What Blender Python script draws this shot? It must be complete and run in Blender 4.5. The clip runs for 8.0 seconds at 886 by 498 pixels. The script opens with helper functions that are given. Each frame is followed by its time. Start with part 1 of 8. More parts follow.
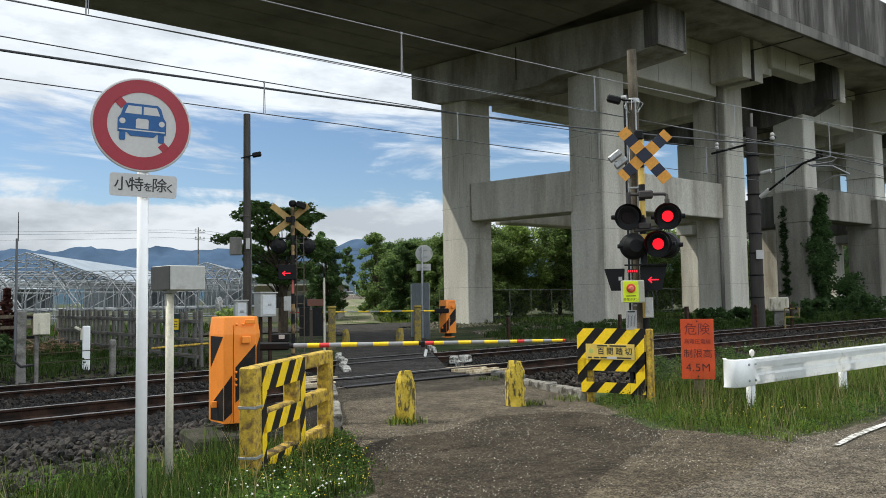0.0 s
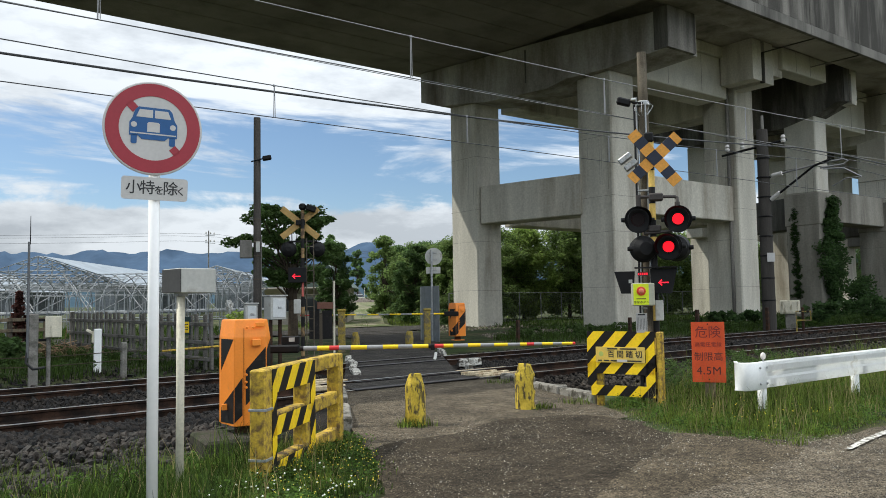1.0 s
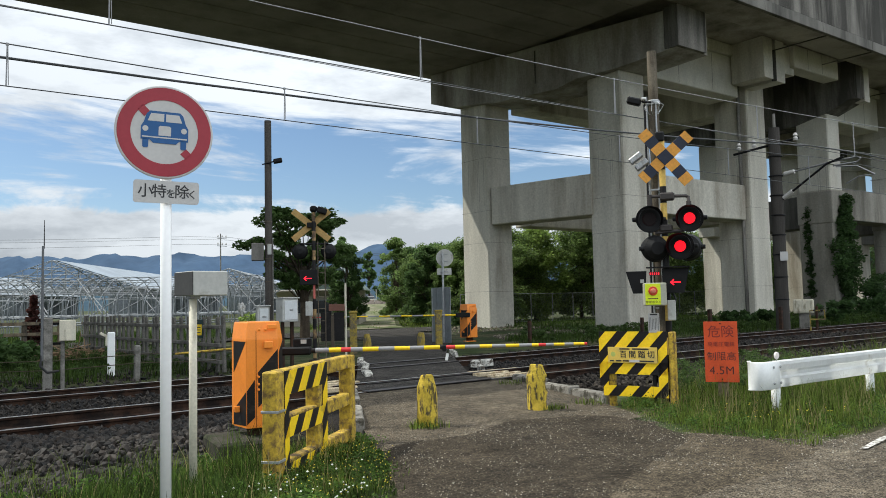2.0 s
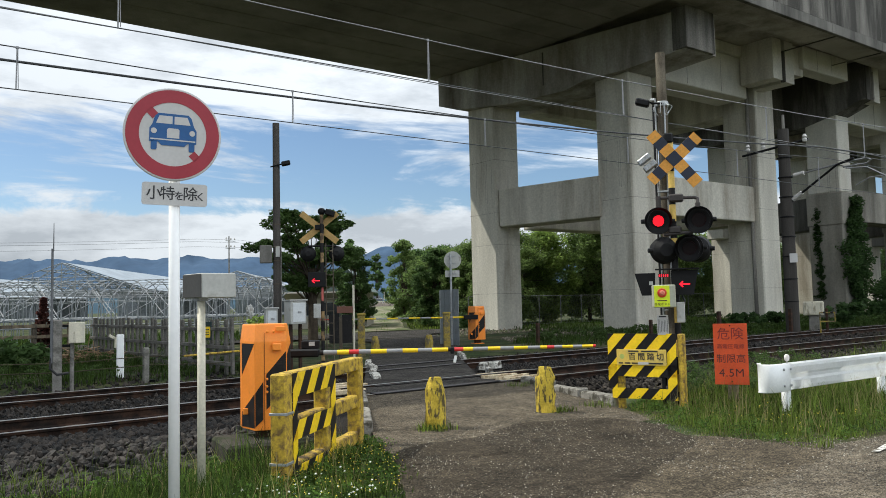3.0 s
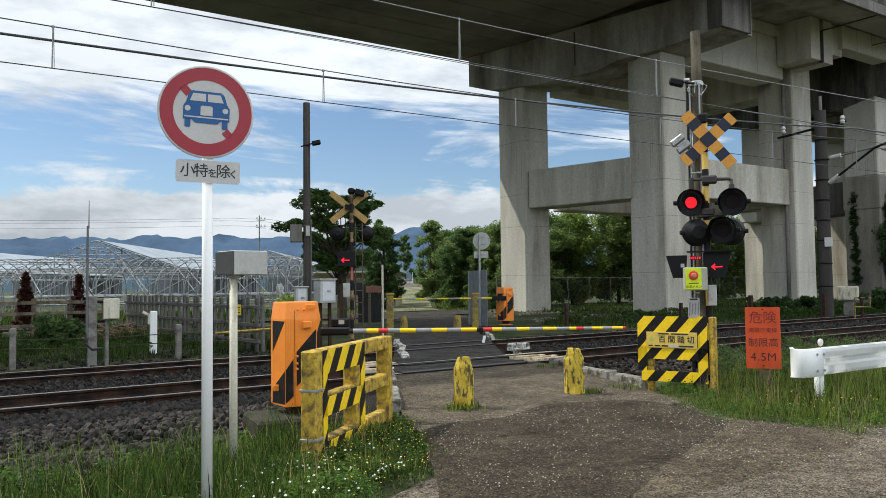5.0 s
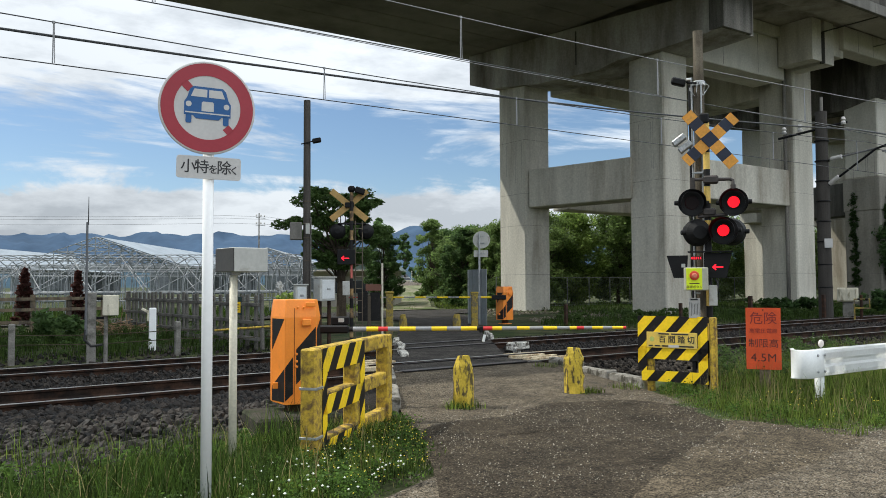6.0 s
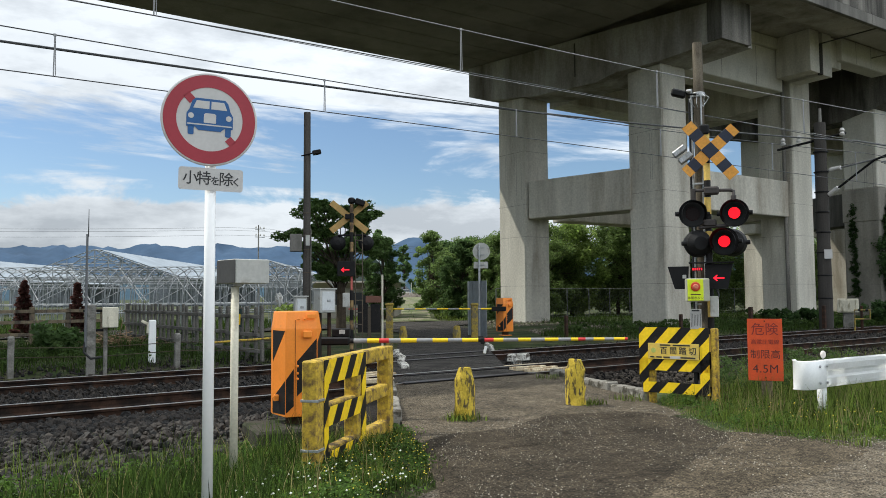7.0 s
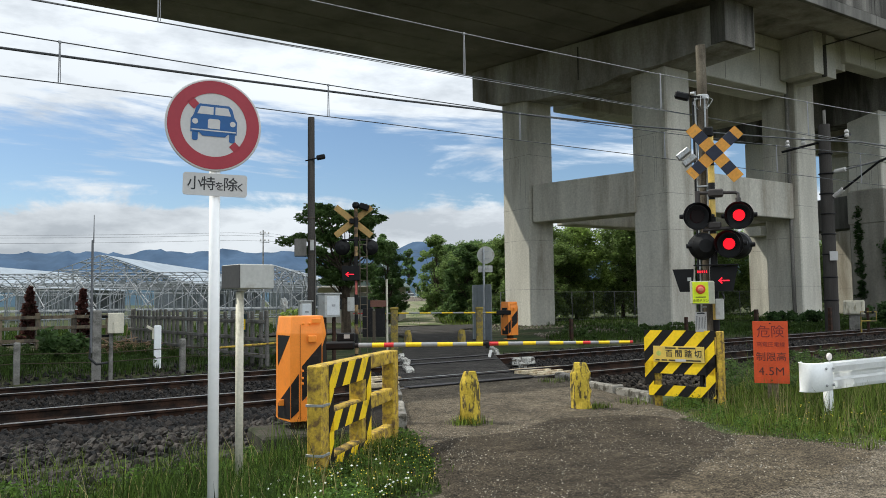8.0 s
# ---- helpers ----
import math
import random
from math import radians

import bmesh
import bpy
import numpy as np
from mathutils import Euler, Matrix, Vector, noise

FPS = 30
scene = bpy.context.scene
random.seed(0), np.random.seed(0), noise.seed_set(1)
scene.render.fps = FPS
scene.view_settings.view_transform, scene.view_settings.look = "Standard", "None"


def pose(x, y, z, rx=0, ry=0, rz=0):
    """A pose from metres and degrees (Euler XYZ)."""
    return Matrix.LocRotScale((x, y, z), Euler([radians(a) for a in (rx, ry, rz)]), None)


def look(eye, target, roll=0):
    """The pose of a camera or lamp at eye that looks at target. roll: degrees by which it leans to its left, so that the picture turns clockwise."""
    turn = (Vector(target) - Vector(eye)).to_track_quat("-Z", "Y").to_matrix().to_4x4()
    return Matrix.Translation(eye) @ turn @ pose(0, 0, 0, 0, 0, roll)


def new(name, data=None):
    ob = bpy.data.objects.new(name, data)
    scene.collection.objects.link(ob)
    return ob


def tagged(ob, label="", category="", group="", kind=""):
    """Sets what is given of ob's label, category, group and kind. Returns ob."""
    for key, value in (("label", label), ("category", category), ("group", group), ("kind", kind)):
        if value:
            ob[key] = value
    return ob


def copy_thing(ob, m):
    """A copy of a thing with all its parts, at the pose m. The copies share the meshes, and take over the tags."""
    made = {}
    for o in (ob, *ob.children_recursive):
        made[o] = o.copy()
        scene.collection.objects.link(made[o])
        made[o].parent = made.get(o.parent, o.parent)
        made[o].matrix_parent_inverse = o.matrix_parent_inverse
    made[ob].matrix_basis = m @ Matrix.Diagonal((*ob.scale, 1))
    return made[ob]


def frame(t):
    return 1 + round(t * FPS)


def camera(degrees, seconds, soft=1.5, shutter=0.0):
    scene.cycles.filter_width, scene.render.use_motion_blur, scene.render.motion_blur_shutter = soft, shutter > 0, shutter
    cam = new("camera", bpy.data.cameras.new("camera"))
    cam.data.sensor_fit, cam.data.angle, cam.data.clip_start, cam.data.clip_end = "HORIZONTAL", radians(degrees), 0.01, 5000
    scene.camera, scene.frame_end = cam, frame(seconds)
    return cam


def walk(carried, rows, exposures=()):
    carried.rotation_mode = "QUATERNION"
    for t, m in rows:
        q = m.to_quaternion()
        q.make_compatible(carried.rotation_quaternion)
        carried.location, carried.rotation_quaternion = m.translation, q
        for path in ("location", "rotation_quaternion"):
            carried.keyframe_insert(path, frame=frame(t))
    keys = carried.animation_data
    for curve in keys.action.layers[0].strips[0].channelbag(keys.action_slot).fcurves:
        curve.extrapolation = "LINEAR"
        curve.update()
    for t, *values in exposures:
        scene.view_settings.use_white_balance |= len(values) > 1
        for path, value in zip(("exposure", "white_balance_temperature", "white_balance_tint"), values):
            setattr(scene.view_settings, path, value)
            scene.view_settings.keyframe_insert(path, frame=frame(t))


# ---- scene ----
cam = camera(58.0, 8.0, soft=0.9)
PATH = [
    (0, (-0.011, -0.011, 1.499), (1.203, 1.573, 1.621), -0.9),
    (0.5, (-0.011, -0.002, 1.495), (1.194, 1.589, 1.624), -0.9),
    (1, (-0.014, -0.012, 1.496), (1.181, 1.586, 1.626), -0.9),
    (1.5, (-0.015, -0.02, 1.495), (1.166, 1.589, 1.626), -1.1),
    (3, (-0.006, -0.002, 1.492), (1.151, 1.624, 1.632), -1.3),
    (3.5, (-0.014, -0.015, 1.492), (1.118, 1.628, 1.624), -1.2),
    (4, (-0.013, -0.01, 1.486), (1.096, 1.651, 1.599), -1.2),
    (4.5, (-0.014, -0.002, 1.482), (1.089, 1.664, 1.583), -0.9),
    (6, (-0.011, 0.04, 1.476), (1.089, 1.708, 1.567), -0.3),
    (6.5, (-0.009, 0.046, 1.475), (1.096, 1.71, 1.577), -0.3),
    (7, (-0.022, 0.06, 1.474), (1.079, 1.726, 1.594), -0.4),
    (7.5, (-0.026, 0.052, 1.475), (1.067, 1.722, 1.602), -0.6),
    (8, (-0.021, 0.058, 1.474), (1.07, 1.729, 1.604), -0.7),
]
walk(cam, [(t, look(e, a, r)) for t, e, a, r in PATH], [(0.0, 0.31, 6200, 7), (8.0, 0.31, 6200, 7)])

# ---- sky, clouds and sun ----
SUN_WAY = Vector((-0.80, 1.0, 1.62)).normalized()      # towards the sun


def make_world():
    w = bpy.data.worlds.new("sky")
    scene.world = w
    w.use_nodes = True
    nt = w.node_tree
    N, L = nt.nodes, nt.links
    N.clear()
    out = N.new("ShaderNodeOutputWorld")
    bg = N.new("ShaderNodeBackground")
    sky = N.new("ShaderNodeTexSky")
    sky.sky_type, sky.sun_disc = "NISHITA", False
    sky.sun_elevation = math.asin(SUN_WAY.z)
    sky.sun_rotation = math.atan2(SUN_WAY.x, SUN_WAY.y)
    sky.altitude, sky.air_density, sky.dust_density, sky.ozone_density = 200, 1.0, 0.6, 1.5
    gain = N.new("ShaderNodeMix")
    gain.data_type, gain.blend_type = "RGBA", "MULTIPLY"
    gain.inputs[0].default_value = 1.0
    gain.inputs[7].default_value = (0.080, 0.084, 0.089, 1)
    L.new(sky.outputs[0], gain.inputs[6])
    # clouds lie on a high flat layer: direction over its height
    tc = N.new("ShaderNodeTexCoord")
    sep = N.new("ShaderNodeSeparateXYZ")
    L.new(tc.outputs["Generated"], sep.inputs[0])

    def calc(op, a, b):
        n = N.new("ShaderNodeMath")
        n.operation = op
        for i, v in enumerate((a, b)):
            if isinstance(v, (int, float)):
                n.inputs[i].default_value = v
            else:
                L.new(v, n.inputs[i])
        return n.outputs[0]

    def fog(scale, detail, rough, loc, size, vector, twist=0.0):
        m = N.new("ShaderNodeMapping")
        m.inputs["Location"].default_value, m.inputs["Scale"].default_value = loc, size
        m.inputs["Rotation"].default_value = (0, 0, radians(37))
        L.new(vector, m.inputs[0])
        n = N.new("ShaderNodeTexNoise")
        n.inputs["Scale"].default_value, n.inputs["Detail"].default_value = scale, detail
        n.inputs["Roughness"].default_value, n.inputs["Distortion"].default_value = rough, twist
        L.new(m.outputs[0], n.inputs["Vector"])
        return n.outputs["Fac"]

    height = calc("ADD", calc("MAXIMUM", sep.outputs[2], 0.0), 0.07)
    comb = N.new("ShaderNodeCombineXYZ")
    L.new(calc("DIVIDE", sep.outputs[0], height), comb.inputs[0])
    L.new(calc("DIVIDE", sep.outputs[1], height), comb.inputs[1])
    sheet = fog(0.55, 10, 0.60, CLOUD_SHIFT, (0.8, 1.5, 1), comb.outputs[0], 0.4)
    heap = fog(7.5, 11, 0.62, (0.2, 0.5, 0.0), (1, 1, 2.1), tc.outputs["Generated"], 0.3)
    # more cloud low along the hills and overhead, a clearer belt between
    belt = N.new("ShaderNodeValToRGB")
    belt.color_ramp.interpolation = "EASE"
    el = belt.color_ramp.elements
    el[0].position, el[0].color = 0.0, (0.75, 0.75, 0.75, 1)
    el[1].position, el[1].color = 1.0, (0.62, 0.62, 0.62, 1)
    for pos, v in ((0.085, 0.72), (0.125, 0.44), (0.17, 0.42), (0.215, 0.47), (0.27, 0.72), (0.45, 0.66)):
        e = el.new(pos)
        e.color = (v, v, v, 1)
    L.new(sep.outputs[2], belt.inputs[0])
    def ramp(src, lo, hi):
        r = N.new("ShaderNodeMapRange")
        r.interpolation_type = "SMOOTHSTEP"
        r.inputs[1].default_value, r.inputs[2].default_value = lo, hi
        L.new(src, r.inputs[0])
        return r.outputs[0]
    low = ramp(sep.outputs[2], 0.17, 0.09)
    source = N.new("ShaderNodeMix")
    L.new(low, source.inputs[0]); L.new(sheet, source.inputs[2]); L.new(heap, source.inputs[3])
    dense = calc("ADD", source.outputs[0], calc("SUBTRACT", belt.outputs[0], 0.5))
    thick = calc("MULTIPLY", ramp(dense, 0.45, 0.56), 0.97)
    # grey bellies and white tops
    tone = N.new("ShaderNodeValToRGB")
    tone.color_ramp.elements[0].position, tone.color_ramp.elements[1].position = 0.37, 0.59
    tone.color_ramp.elements[0].color = (0.50, 0.52, 0.55, 1)
    tone.color_ramp.elements[1].color = (0.82, 0.835, 0.855, 1)
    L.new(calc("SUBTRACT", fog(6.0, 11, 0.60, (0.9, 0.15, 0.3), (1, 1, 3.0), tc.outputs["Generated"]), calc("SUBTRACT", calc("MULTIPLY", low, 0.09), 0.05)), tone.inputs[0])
    mix = N.new("ShaderNodeMix"); mix.data_type = "RGBA"
    # an overcast layer grows brighter towards the zenith
    rise = N.new("ShaderNodeMix"); rise.data_type, rise.blend_type = "RGBA", "MULTIPLY"
    rise.inputs[0].default_value = 1.0
    L.new(tone.outputs[0], rise.inputs[6])
    # clouds away from the sun are lit from the front, those below it from behind
    flat = Vector((SUN_WAY.x, SUN_WAY.y)).normalized()
    facing = calc("ADD", calc("MULTIPLY", sep.outputs[0], flat.x), calc("MULTIPLY", sep.outputs[1], flat.y))
    lift = calc("MULTIPLY", calc("ADD", calc("MAXIMUM", sep.outputs[2], 0.0), 1.0), 0.87)
    L.new(calc("MULTIPLY", lift, calc("SUBTRACT", 1.06, calc("MULTIPLY", facing, 0.32))), rise.inputs[7])
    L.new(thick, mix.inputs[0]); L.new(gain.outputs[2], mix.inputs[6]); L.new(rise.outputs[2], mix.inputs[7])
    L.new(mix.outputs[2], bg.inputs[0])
    bg.inputs[1].default_value = 1.0
    L.new(bg.outputs[0], out.inputs[0])


CLOUD_SHIFT = (1.3, 0.4, 0.0)
make_world()
sun = new("sun", bpy.data.lights.new("sun", "SUN"))
sun.data.energy, sun.data.angle, sun.data.color = 2.9, radians(0.6), (1.0, 0.94, 0.83)
sun.matrix_world = SUN_WAY.to_track_quat("Z", "Y").to_matrix().to_4x4()

# ---- materials ----
MATS = {}


def material(name, colour, rough=0.7, metal=0.0, vary=0.18, scale=3.0, fine=60.0, bump=0.15, stain=None, stain_at=0.62, stain_scale=2.0,
             streak=1.0, random_tone=0.0, island_tone=0.0, depth=0.004, spread=0.12):
    """A surface with broad and fine variation, an optional second colour in blotches, and relief."""
    if name in MATS:
        return MATS[name]
    m = bpy.data.materials.new(name)
    m.use_nodes = True
    nt = m.node_tree
    N, L = nt.nodes, nt.links
    p = N["Principled BSDF"]
    p.inputs["Roughness"].default_value, p.inputs["Metallic"].default_value = rough, metal
    # dusty, pitted surfaces have hardly any sheen
    p.inputs["Specular IOR Level"].default_value = 0.12 if rough >= 0.8 else 0.4
    tc = N.new("ShaderNodeTexCoord")
    mp = N.new("ShaderNodeMapping")
    mp.inputs["Scale"].default_value = (1, 1, streak)
    L.new(tc.outputs["Object"], mp.inputs[0])
    big, small = N.new("ShaderNodeTexNoise"), N.new("ShaderNodeTexNoise")
    big.inputs["Scale"].default_value, big.inputs["Detail"].default_value = scale, 6
    small.inputs["Scale"].default_value, small.inputs["Detail"].default_value = fine, 3
    L.new(mp.outputs[0], big.inputs["Vector"]); L.new(tc.outputs["Object"], small.inputs["Vector"])
    ramp = N.new("ShaderNodeMapRange")
    ramp.inputs[1].default_value, ramp.inputs[2].default_value = 0.3, 0.7
    ramp.inputs[3].default_value, ramp.inputs[4].default_value = 1 - vary, 1 + vary
    L.new(big.outputs["Fac"], ramp.inputs[0])
    ramp2 = N.new("ShaderNodeMapRange")
    ramp2.inputs[1].default_value, ramp2.inputs[2].default_value = 0.3, 0.7
    ramp2.inputs[3].default_value, ramp2.inputs[4].default_value = 1 - vary * 0.7, 1 + vary * 0.7
    L.new(small.outputs["Fac"], ramp2.inputs[0])
    mul = N.new("ShaderNodeMath"); mul.operation = "MULTIPLY"
    L.new(ramp.outputs[0], mul.inputs[0]); L.new(ramp2.outputs[0], mul.inputs[1])
    last = mul.outputs[0]
    for amount, source in ((random_tone, "obj"), (island_tone, "isl")):
        if amount:
            src = N.new("ShaderNodeObjectInfo").outputs["Random"] if source == "obj" else N.new("ShaderNodeNewGeometry").outputs["Random Per Island"]
            rr = N.new("ShaderNodeMapRange")
            rr.inputs[3].default_value, rr.inputs[4].default_value = 1 - amount, 1 + amount
            L.new(src, rr.inputs[0])
            m2 = N.new("ShaderNodeMath"); m2.operation = "MULTIPLY"
            L.new(last, m2.inputs[0]); L.new(rr.outputs[0], m2.inputs[1])
            last = m2.outputs[0]
    base = N.new("ShaderNodeMix"); base.data_type = "RGBA"
    base.inputs[0].default_value = 0
    base.inputs[6].default_value = (*colour, 1)
    if stain:
        st = N.new("ShaderNodeTexNoise")
        st.inputs["Scale"].default_value, st.inputs["Detail"].default_value = stain_scale, 8
        st.inputs["Roughness"].default_value = 0.62
        L.new(mp.outputs[0], st.inputs["Vector"])
        sr = N.new("ShaderNodeMapRange")
        sr.inputs[1].default_value, sr.inputs[2].default_value = stain_at - spread * 0.5, stain_at + spread * 0.5
        L.new(st.outputs["Fac"], sr.inputs[0]); L.new(sr.outputs[0], base.inputs[0])
        base.inputs[7].default_value = (*stain, 1)
    tone = N.new("ShaderNodeMix"); tone.data_type, tone.blend_type = "RGBA", "MULTIPLY"
    tone.inputs[0].default_value = 1
    L.new(base.outputs[2], tone.inputs[6]); L.new(last, tone.inputs[7])
    L.new(tone.outputs[2], p.inputs["Base Color"])
    if bump:
        b = N.new("ShaderNodeBump")
        b.inputs["Strength"].default_value, b.inputs["Distance"].default_value = bump, depth
        L.new(small.outputs["Fac"], b.inputs["Height"]); L.new(b.outputs[0], p.inputs["Normal"])
    MATS[name] = m
    return m


def plain(name, colour, rough=0.5, metal=0.0, glow=0.0):
    if name not in MATS:
        m = bpy.data.materials.new(name)
        m.use_nodes = True
        p = m.node_tree.nodes["Principled BSDF"]
        p.inputs["Base Color"].default_value = (*colour, 1)
        p.inputs["Roughness"].default_value, p.inputs["Metallic"].default_value = rough, metal
        if glow:
            p.inputs["Emission Color"].default_value, p.inputs["Emission Strength"].default_value = (*colour, 1), glow
        MATS[name] = m
    return MATS[name]


def leafy(name, colour, vary=0.45):
    """Leaves: thin, a little light passes through, each clump of its own tone."""
    if name not in MATS:
        m = material(name, colour, rough=0.6, vary=0.2, scale=0.6, fine=9, bump=0, island_tone=vary)
        nt = m.node_tree
        p = nt.nodes["Principled BSDF"]
        p.inputs["Specular IOR Level"].default_value = 0.25
        tr, mixer = nt.nodes.new("ShaderNodeBsdfTranslucent"), nt.nodes.new("ShaderNodeMixShader")
        src = p.inputs["Base Color"].links[0].from_socket
        nt.links.new(src, tr.inputs[0])
        mixer.inputs[0].default_value = 0.62
        nt.links.new(p.outputs[0], mixer.inputs[1]); nt.links.new(tr.outputs[0], mixer.inputs[2])
        nt.links.new(mixer.outputs[0], nt.nodes["Material Output"].inputs[0])
    return MATS[name]


CONCRETE = material("concrete", (0.585, 0.556, 0.48), 0.85, vary=0.16, scale=1.3, fine=14, bump=0.3, stain=(0.29, 0.255, 0.20), stain_at=0.585, stain_scale=0.9, streak=0.16, spread=0.22)
# paler copy of the concrete: light put into upper columns and beams
CONCRETE_LIT = material("concrete_lit", (0.66, 0.635, 0.565), 0.85, vary=0.12, scale=1.6, fine=14, bump=0.3, stain=(0.42, 0.39, 0.33), stain_at=0.60, stain_scale=0.8, streak=0.5, spread=0.25)
# stained, and darker still for shade painted into the right-hand lower columns
CONCRETE_OLD_SHADED = material("concrete_old_shaded", (0.31, 0.292, 0.252), 0.88, vary=0.16, scale=1.1, fine=14, bump=0.3, stain=(0.14, 0.13, 0.11), stain_at=0.53, stain_scale=0.8, streak=0.16, spread=0.25)
# weathered tone, also used to paint shade on the later cross beams
CONCRETE_DARK = material("concrete_weathered_shaded", (0.22, 0.21, 0.19), 0.9, vary=0.15, scale=0.6, fine=25, bump=0.3, stain=(0.08, 0.077, 0.07), stain_at=0.52, stain_scale=0.9, streak=0.18, spread=0.25)
# weathered black; also carries painted shade on inner girders and the third cap
PARAPET = material("concrete_blackened_shaded", (0.075, 0.071, 0.064), 0.92, vary=0.3, scale=0.7, fine=25, bump=0.3, stain=(0.26, 0.245, 0.22), stain_at=0.57, stain_scale=1.1, streak=0.14, spread=0.22)
CAP_CONCRETE = material("concrete_cap", (0.42, 0.40, 0.36), 0.88, vary=0.18, scale=1.1, fine=14, bump=0.3, stain=(0.15, 0.13, 0.105), stain_at=0.52, stain_scale=0.8, streak=0.2, spread=0.25)
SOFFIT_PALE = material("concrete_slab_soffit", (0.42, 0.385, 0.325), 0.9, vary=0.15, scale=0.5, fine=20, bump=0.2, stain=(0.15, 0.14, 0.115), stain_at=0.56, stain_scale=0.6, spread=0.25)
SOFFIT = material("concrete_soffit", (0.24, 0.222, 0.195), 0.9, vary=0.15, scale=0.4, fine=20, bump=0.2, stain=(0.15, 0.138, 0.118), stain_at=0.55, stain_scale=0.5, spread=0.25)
KERB = material("kerb_concrete", (0.25, 0.235, 0.205), 0.9, vary=0.3, scale=4, fine=50, bump=0.5, stain=(0.07, 0.064, 0.05), stain_at=0.53, stain_scale=7)


def asphalt(name, base, pale, dark, patch):
    """Bitumen with stone grains that show through, tyre-worn and stained."""
    m = material(name, base, 0.9, vary=0.25, scale=1.6, fine=110, bump=1.0, stain=dark, stain_at=patch, stain_scale=2.2, depth=0.010, spread=0.2)
    nt = m.node_tree
    N, L = nt.nodes, nt.links
    p = N["Principled BSDF"]
    tc = N.new("ShaderNodeTexCoord")
    cell = N.new("ShaderNodeTexVoronoi")
    cell.inputs["Scale"].default_value = 55
    L.new(tc.outputs["Object"], cell.inputs["Vector"])
    pick = N.new("ShaderNodeSeparateColor")
    L.new(cell.outputs["Color"], pick.inputs[0])
    grain = N.new("ShaderNodeMapRange")
    grain.inputs[1].default_value, grain.inputs[2].default_value = 0.76, 0.98
    L.new(pick.outputs[0], grain.inputs[0])
    near = N.new("ShaderNodeMapRange")
    near.inputs[1].default_value, near.inputs[2].default_value = 0.45, 0.2
    L.new(cell.outputs["Distance"], near.inputs[0])
    amount = N.new("ShaderNodeMath")
    amount.operation = "MULTIPLY"
    L.new(grain.outputs[0], amount.inputs[0]); L.new(near.outputs[0], amount.inputs[1])
    # every small stone in the binder has its own tone
    grit = N.new("ShaderNodeTexVoronoi")
    grit.inputs["Scale"].default_value = 85
    L.new(tc.outputs["Object"], grit.inputs["Vector"])
    each = N.new("ShaderNodeSeparateColor")
    L.new(grit.outputs["Color"], each.inputs[0])
    tone = N.new("ShaderNodeMapRange")
    tone.inputs[3].default_value, tone.inputs[4].default_value = 0.12, 1.95
    L.new(each.outputs[0], tone.inputs[0])
    worn = N.new("ShaderNodeTexNoise")
    worn.inputs["Scale"].default_value, worn.inputs["Detail"].default_value, worn.inputs["Roughness"].default_value = 9, 8, 0.75
    L.new(tc.outputs["Object"], worn.inputs["Vector"])
    blot = N.new("ShaderNodeMapRange")
    blot.inputs[1].default_value, blot.inputs[2].default_value = 0.35, 0.65
    blot.inputs[3].default_value, blot.inputs[4].default_value = 0.55, 1.4
    L.new(worn.outputs["Fac"], blot.inputs[0])
    both = N.new("ShaderNodeMath")
    both.operation = "MULTIPLY"
    L.new(tone.outputs[0], both.inputs[0]); L.new(blot.outputs[0], both.inputs[1])
    tone = both
    speck = N.new("ShaderNodeMix")
    speck.data_type, speck.blend_type = "RGBA", "MULTIPLY"
    speck.inputs[0].default_value = 1
    L.new(p.inputs["Base Color"].links[0].from_socket, speck.inputs[6]); L.new(tone.outputs[0], speck.inputs[7])
    mix = N.new("ShaderNodeMix")
    mix.data_type = "RGBA"
    L.new(amount.outputs[0], mix.inputs[0])
    L.new(speck.outputs[2], mix.inputs[6])
    mix.inputs[7].default_value = (*pale, 1)
    L.new(mix.outputs[2], p.inputs["Base Color"])
    return m


ASPHALT = asphalt("asphalt", (0.046, 0.0365, 0.025), (0.25, 0.215, 0.155), (0.029, 0.023, 0.0155), 0.53)
ASPHALT_DECK = asphalt("asphalt_deck", (0.055, 0.05, 0.044), (0.18, 0.17, 0.155), (0.030, 0.027, 0.024), 0.53)
ASPHALT_MID = asphalt("asphalt_mid", (0.077, 0.062, 0.042), (0.30, 0.25, 0.175), (0.055, 0.044, 0.030), 0.56)
ASPHALT_OLD = asphalt("asphalt_old", (0.100, 0.083, 0.060), (0.36, 0.34, 0.29), (0.070, 0.058, 0.043), 0.55)
ASPHALT_PALE = asphalt("asphalt_pale", (0.096, 0.079, 0.056), (0.32, 0.30, 0.25), (0.070, 0.057, 0.041), 0.56)
GROUND = material("ground_soil", (0.07, 0.07, 0.034), 0.95, vary=0.5, scale=1.2, fine=20, bump=0.8, stain=(0.03, 0.045, 0.014), stain_at=0.5, stain_scale=0.5, depth=0.02)
BALLAST = material("ballast", (0.022, 0.019, 0.016), 0.9, vary=0.35, scale=3, fine=26, bump=1.0, depth=0.05)
STONE = material("ballast_stone", (0.0175, 0.0138, 0.0108), 0.75, vary=0.35, scale=14, fine=80, bump=0.6, island_tone=1.15)
STONE_GREY = material("ballast_stone_grey", (0.040, 0.034, 0.028), 0.85, vary=0.22, scale=9, fine=70, bump=0.5, island_tone=1.0)
RUST = material("rusty_rail", (0.06, 0.032, 0.021), 0.8, vary=0.3, scale=5, fine=60, bump=0.25, stain=(0.035, 0.024, 0.019), stain_at=0.5, stain_scale=6)
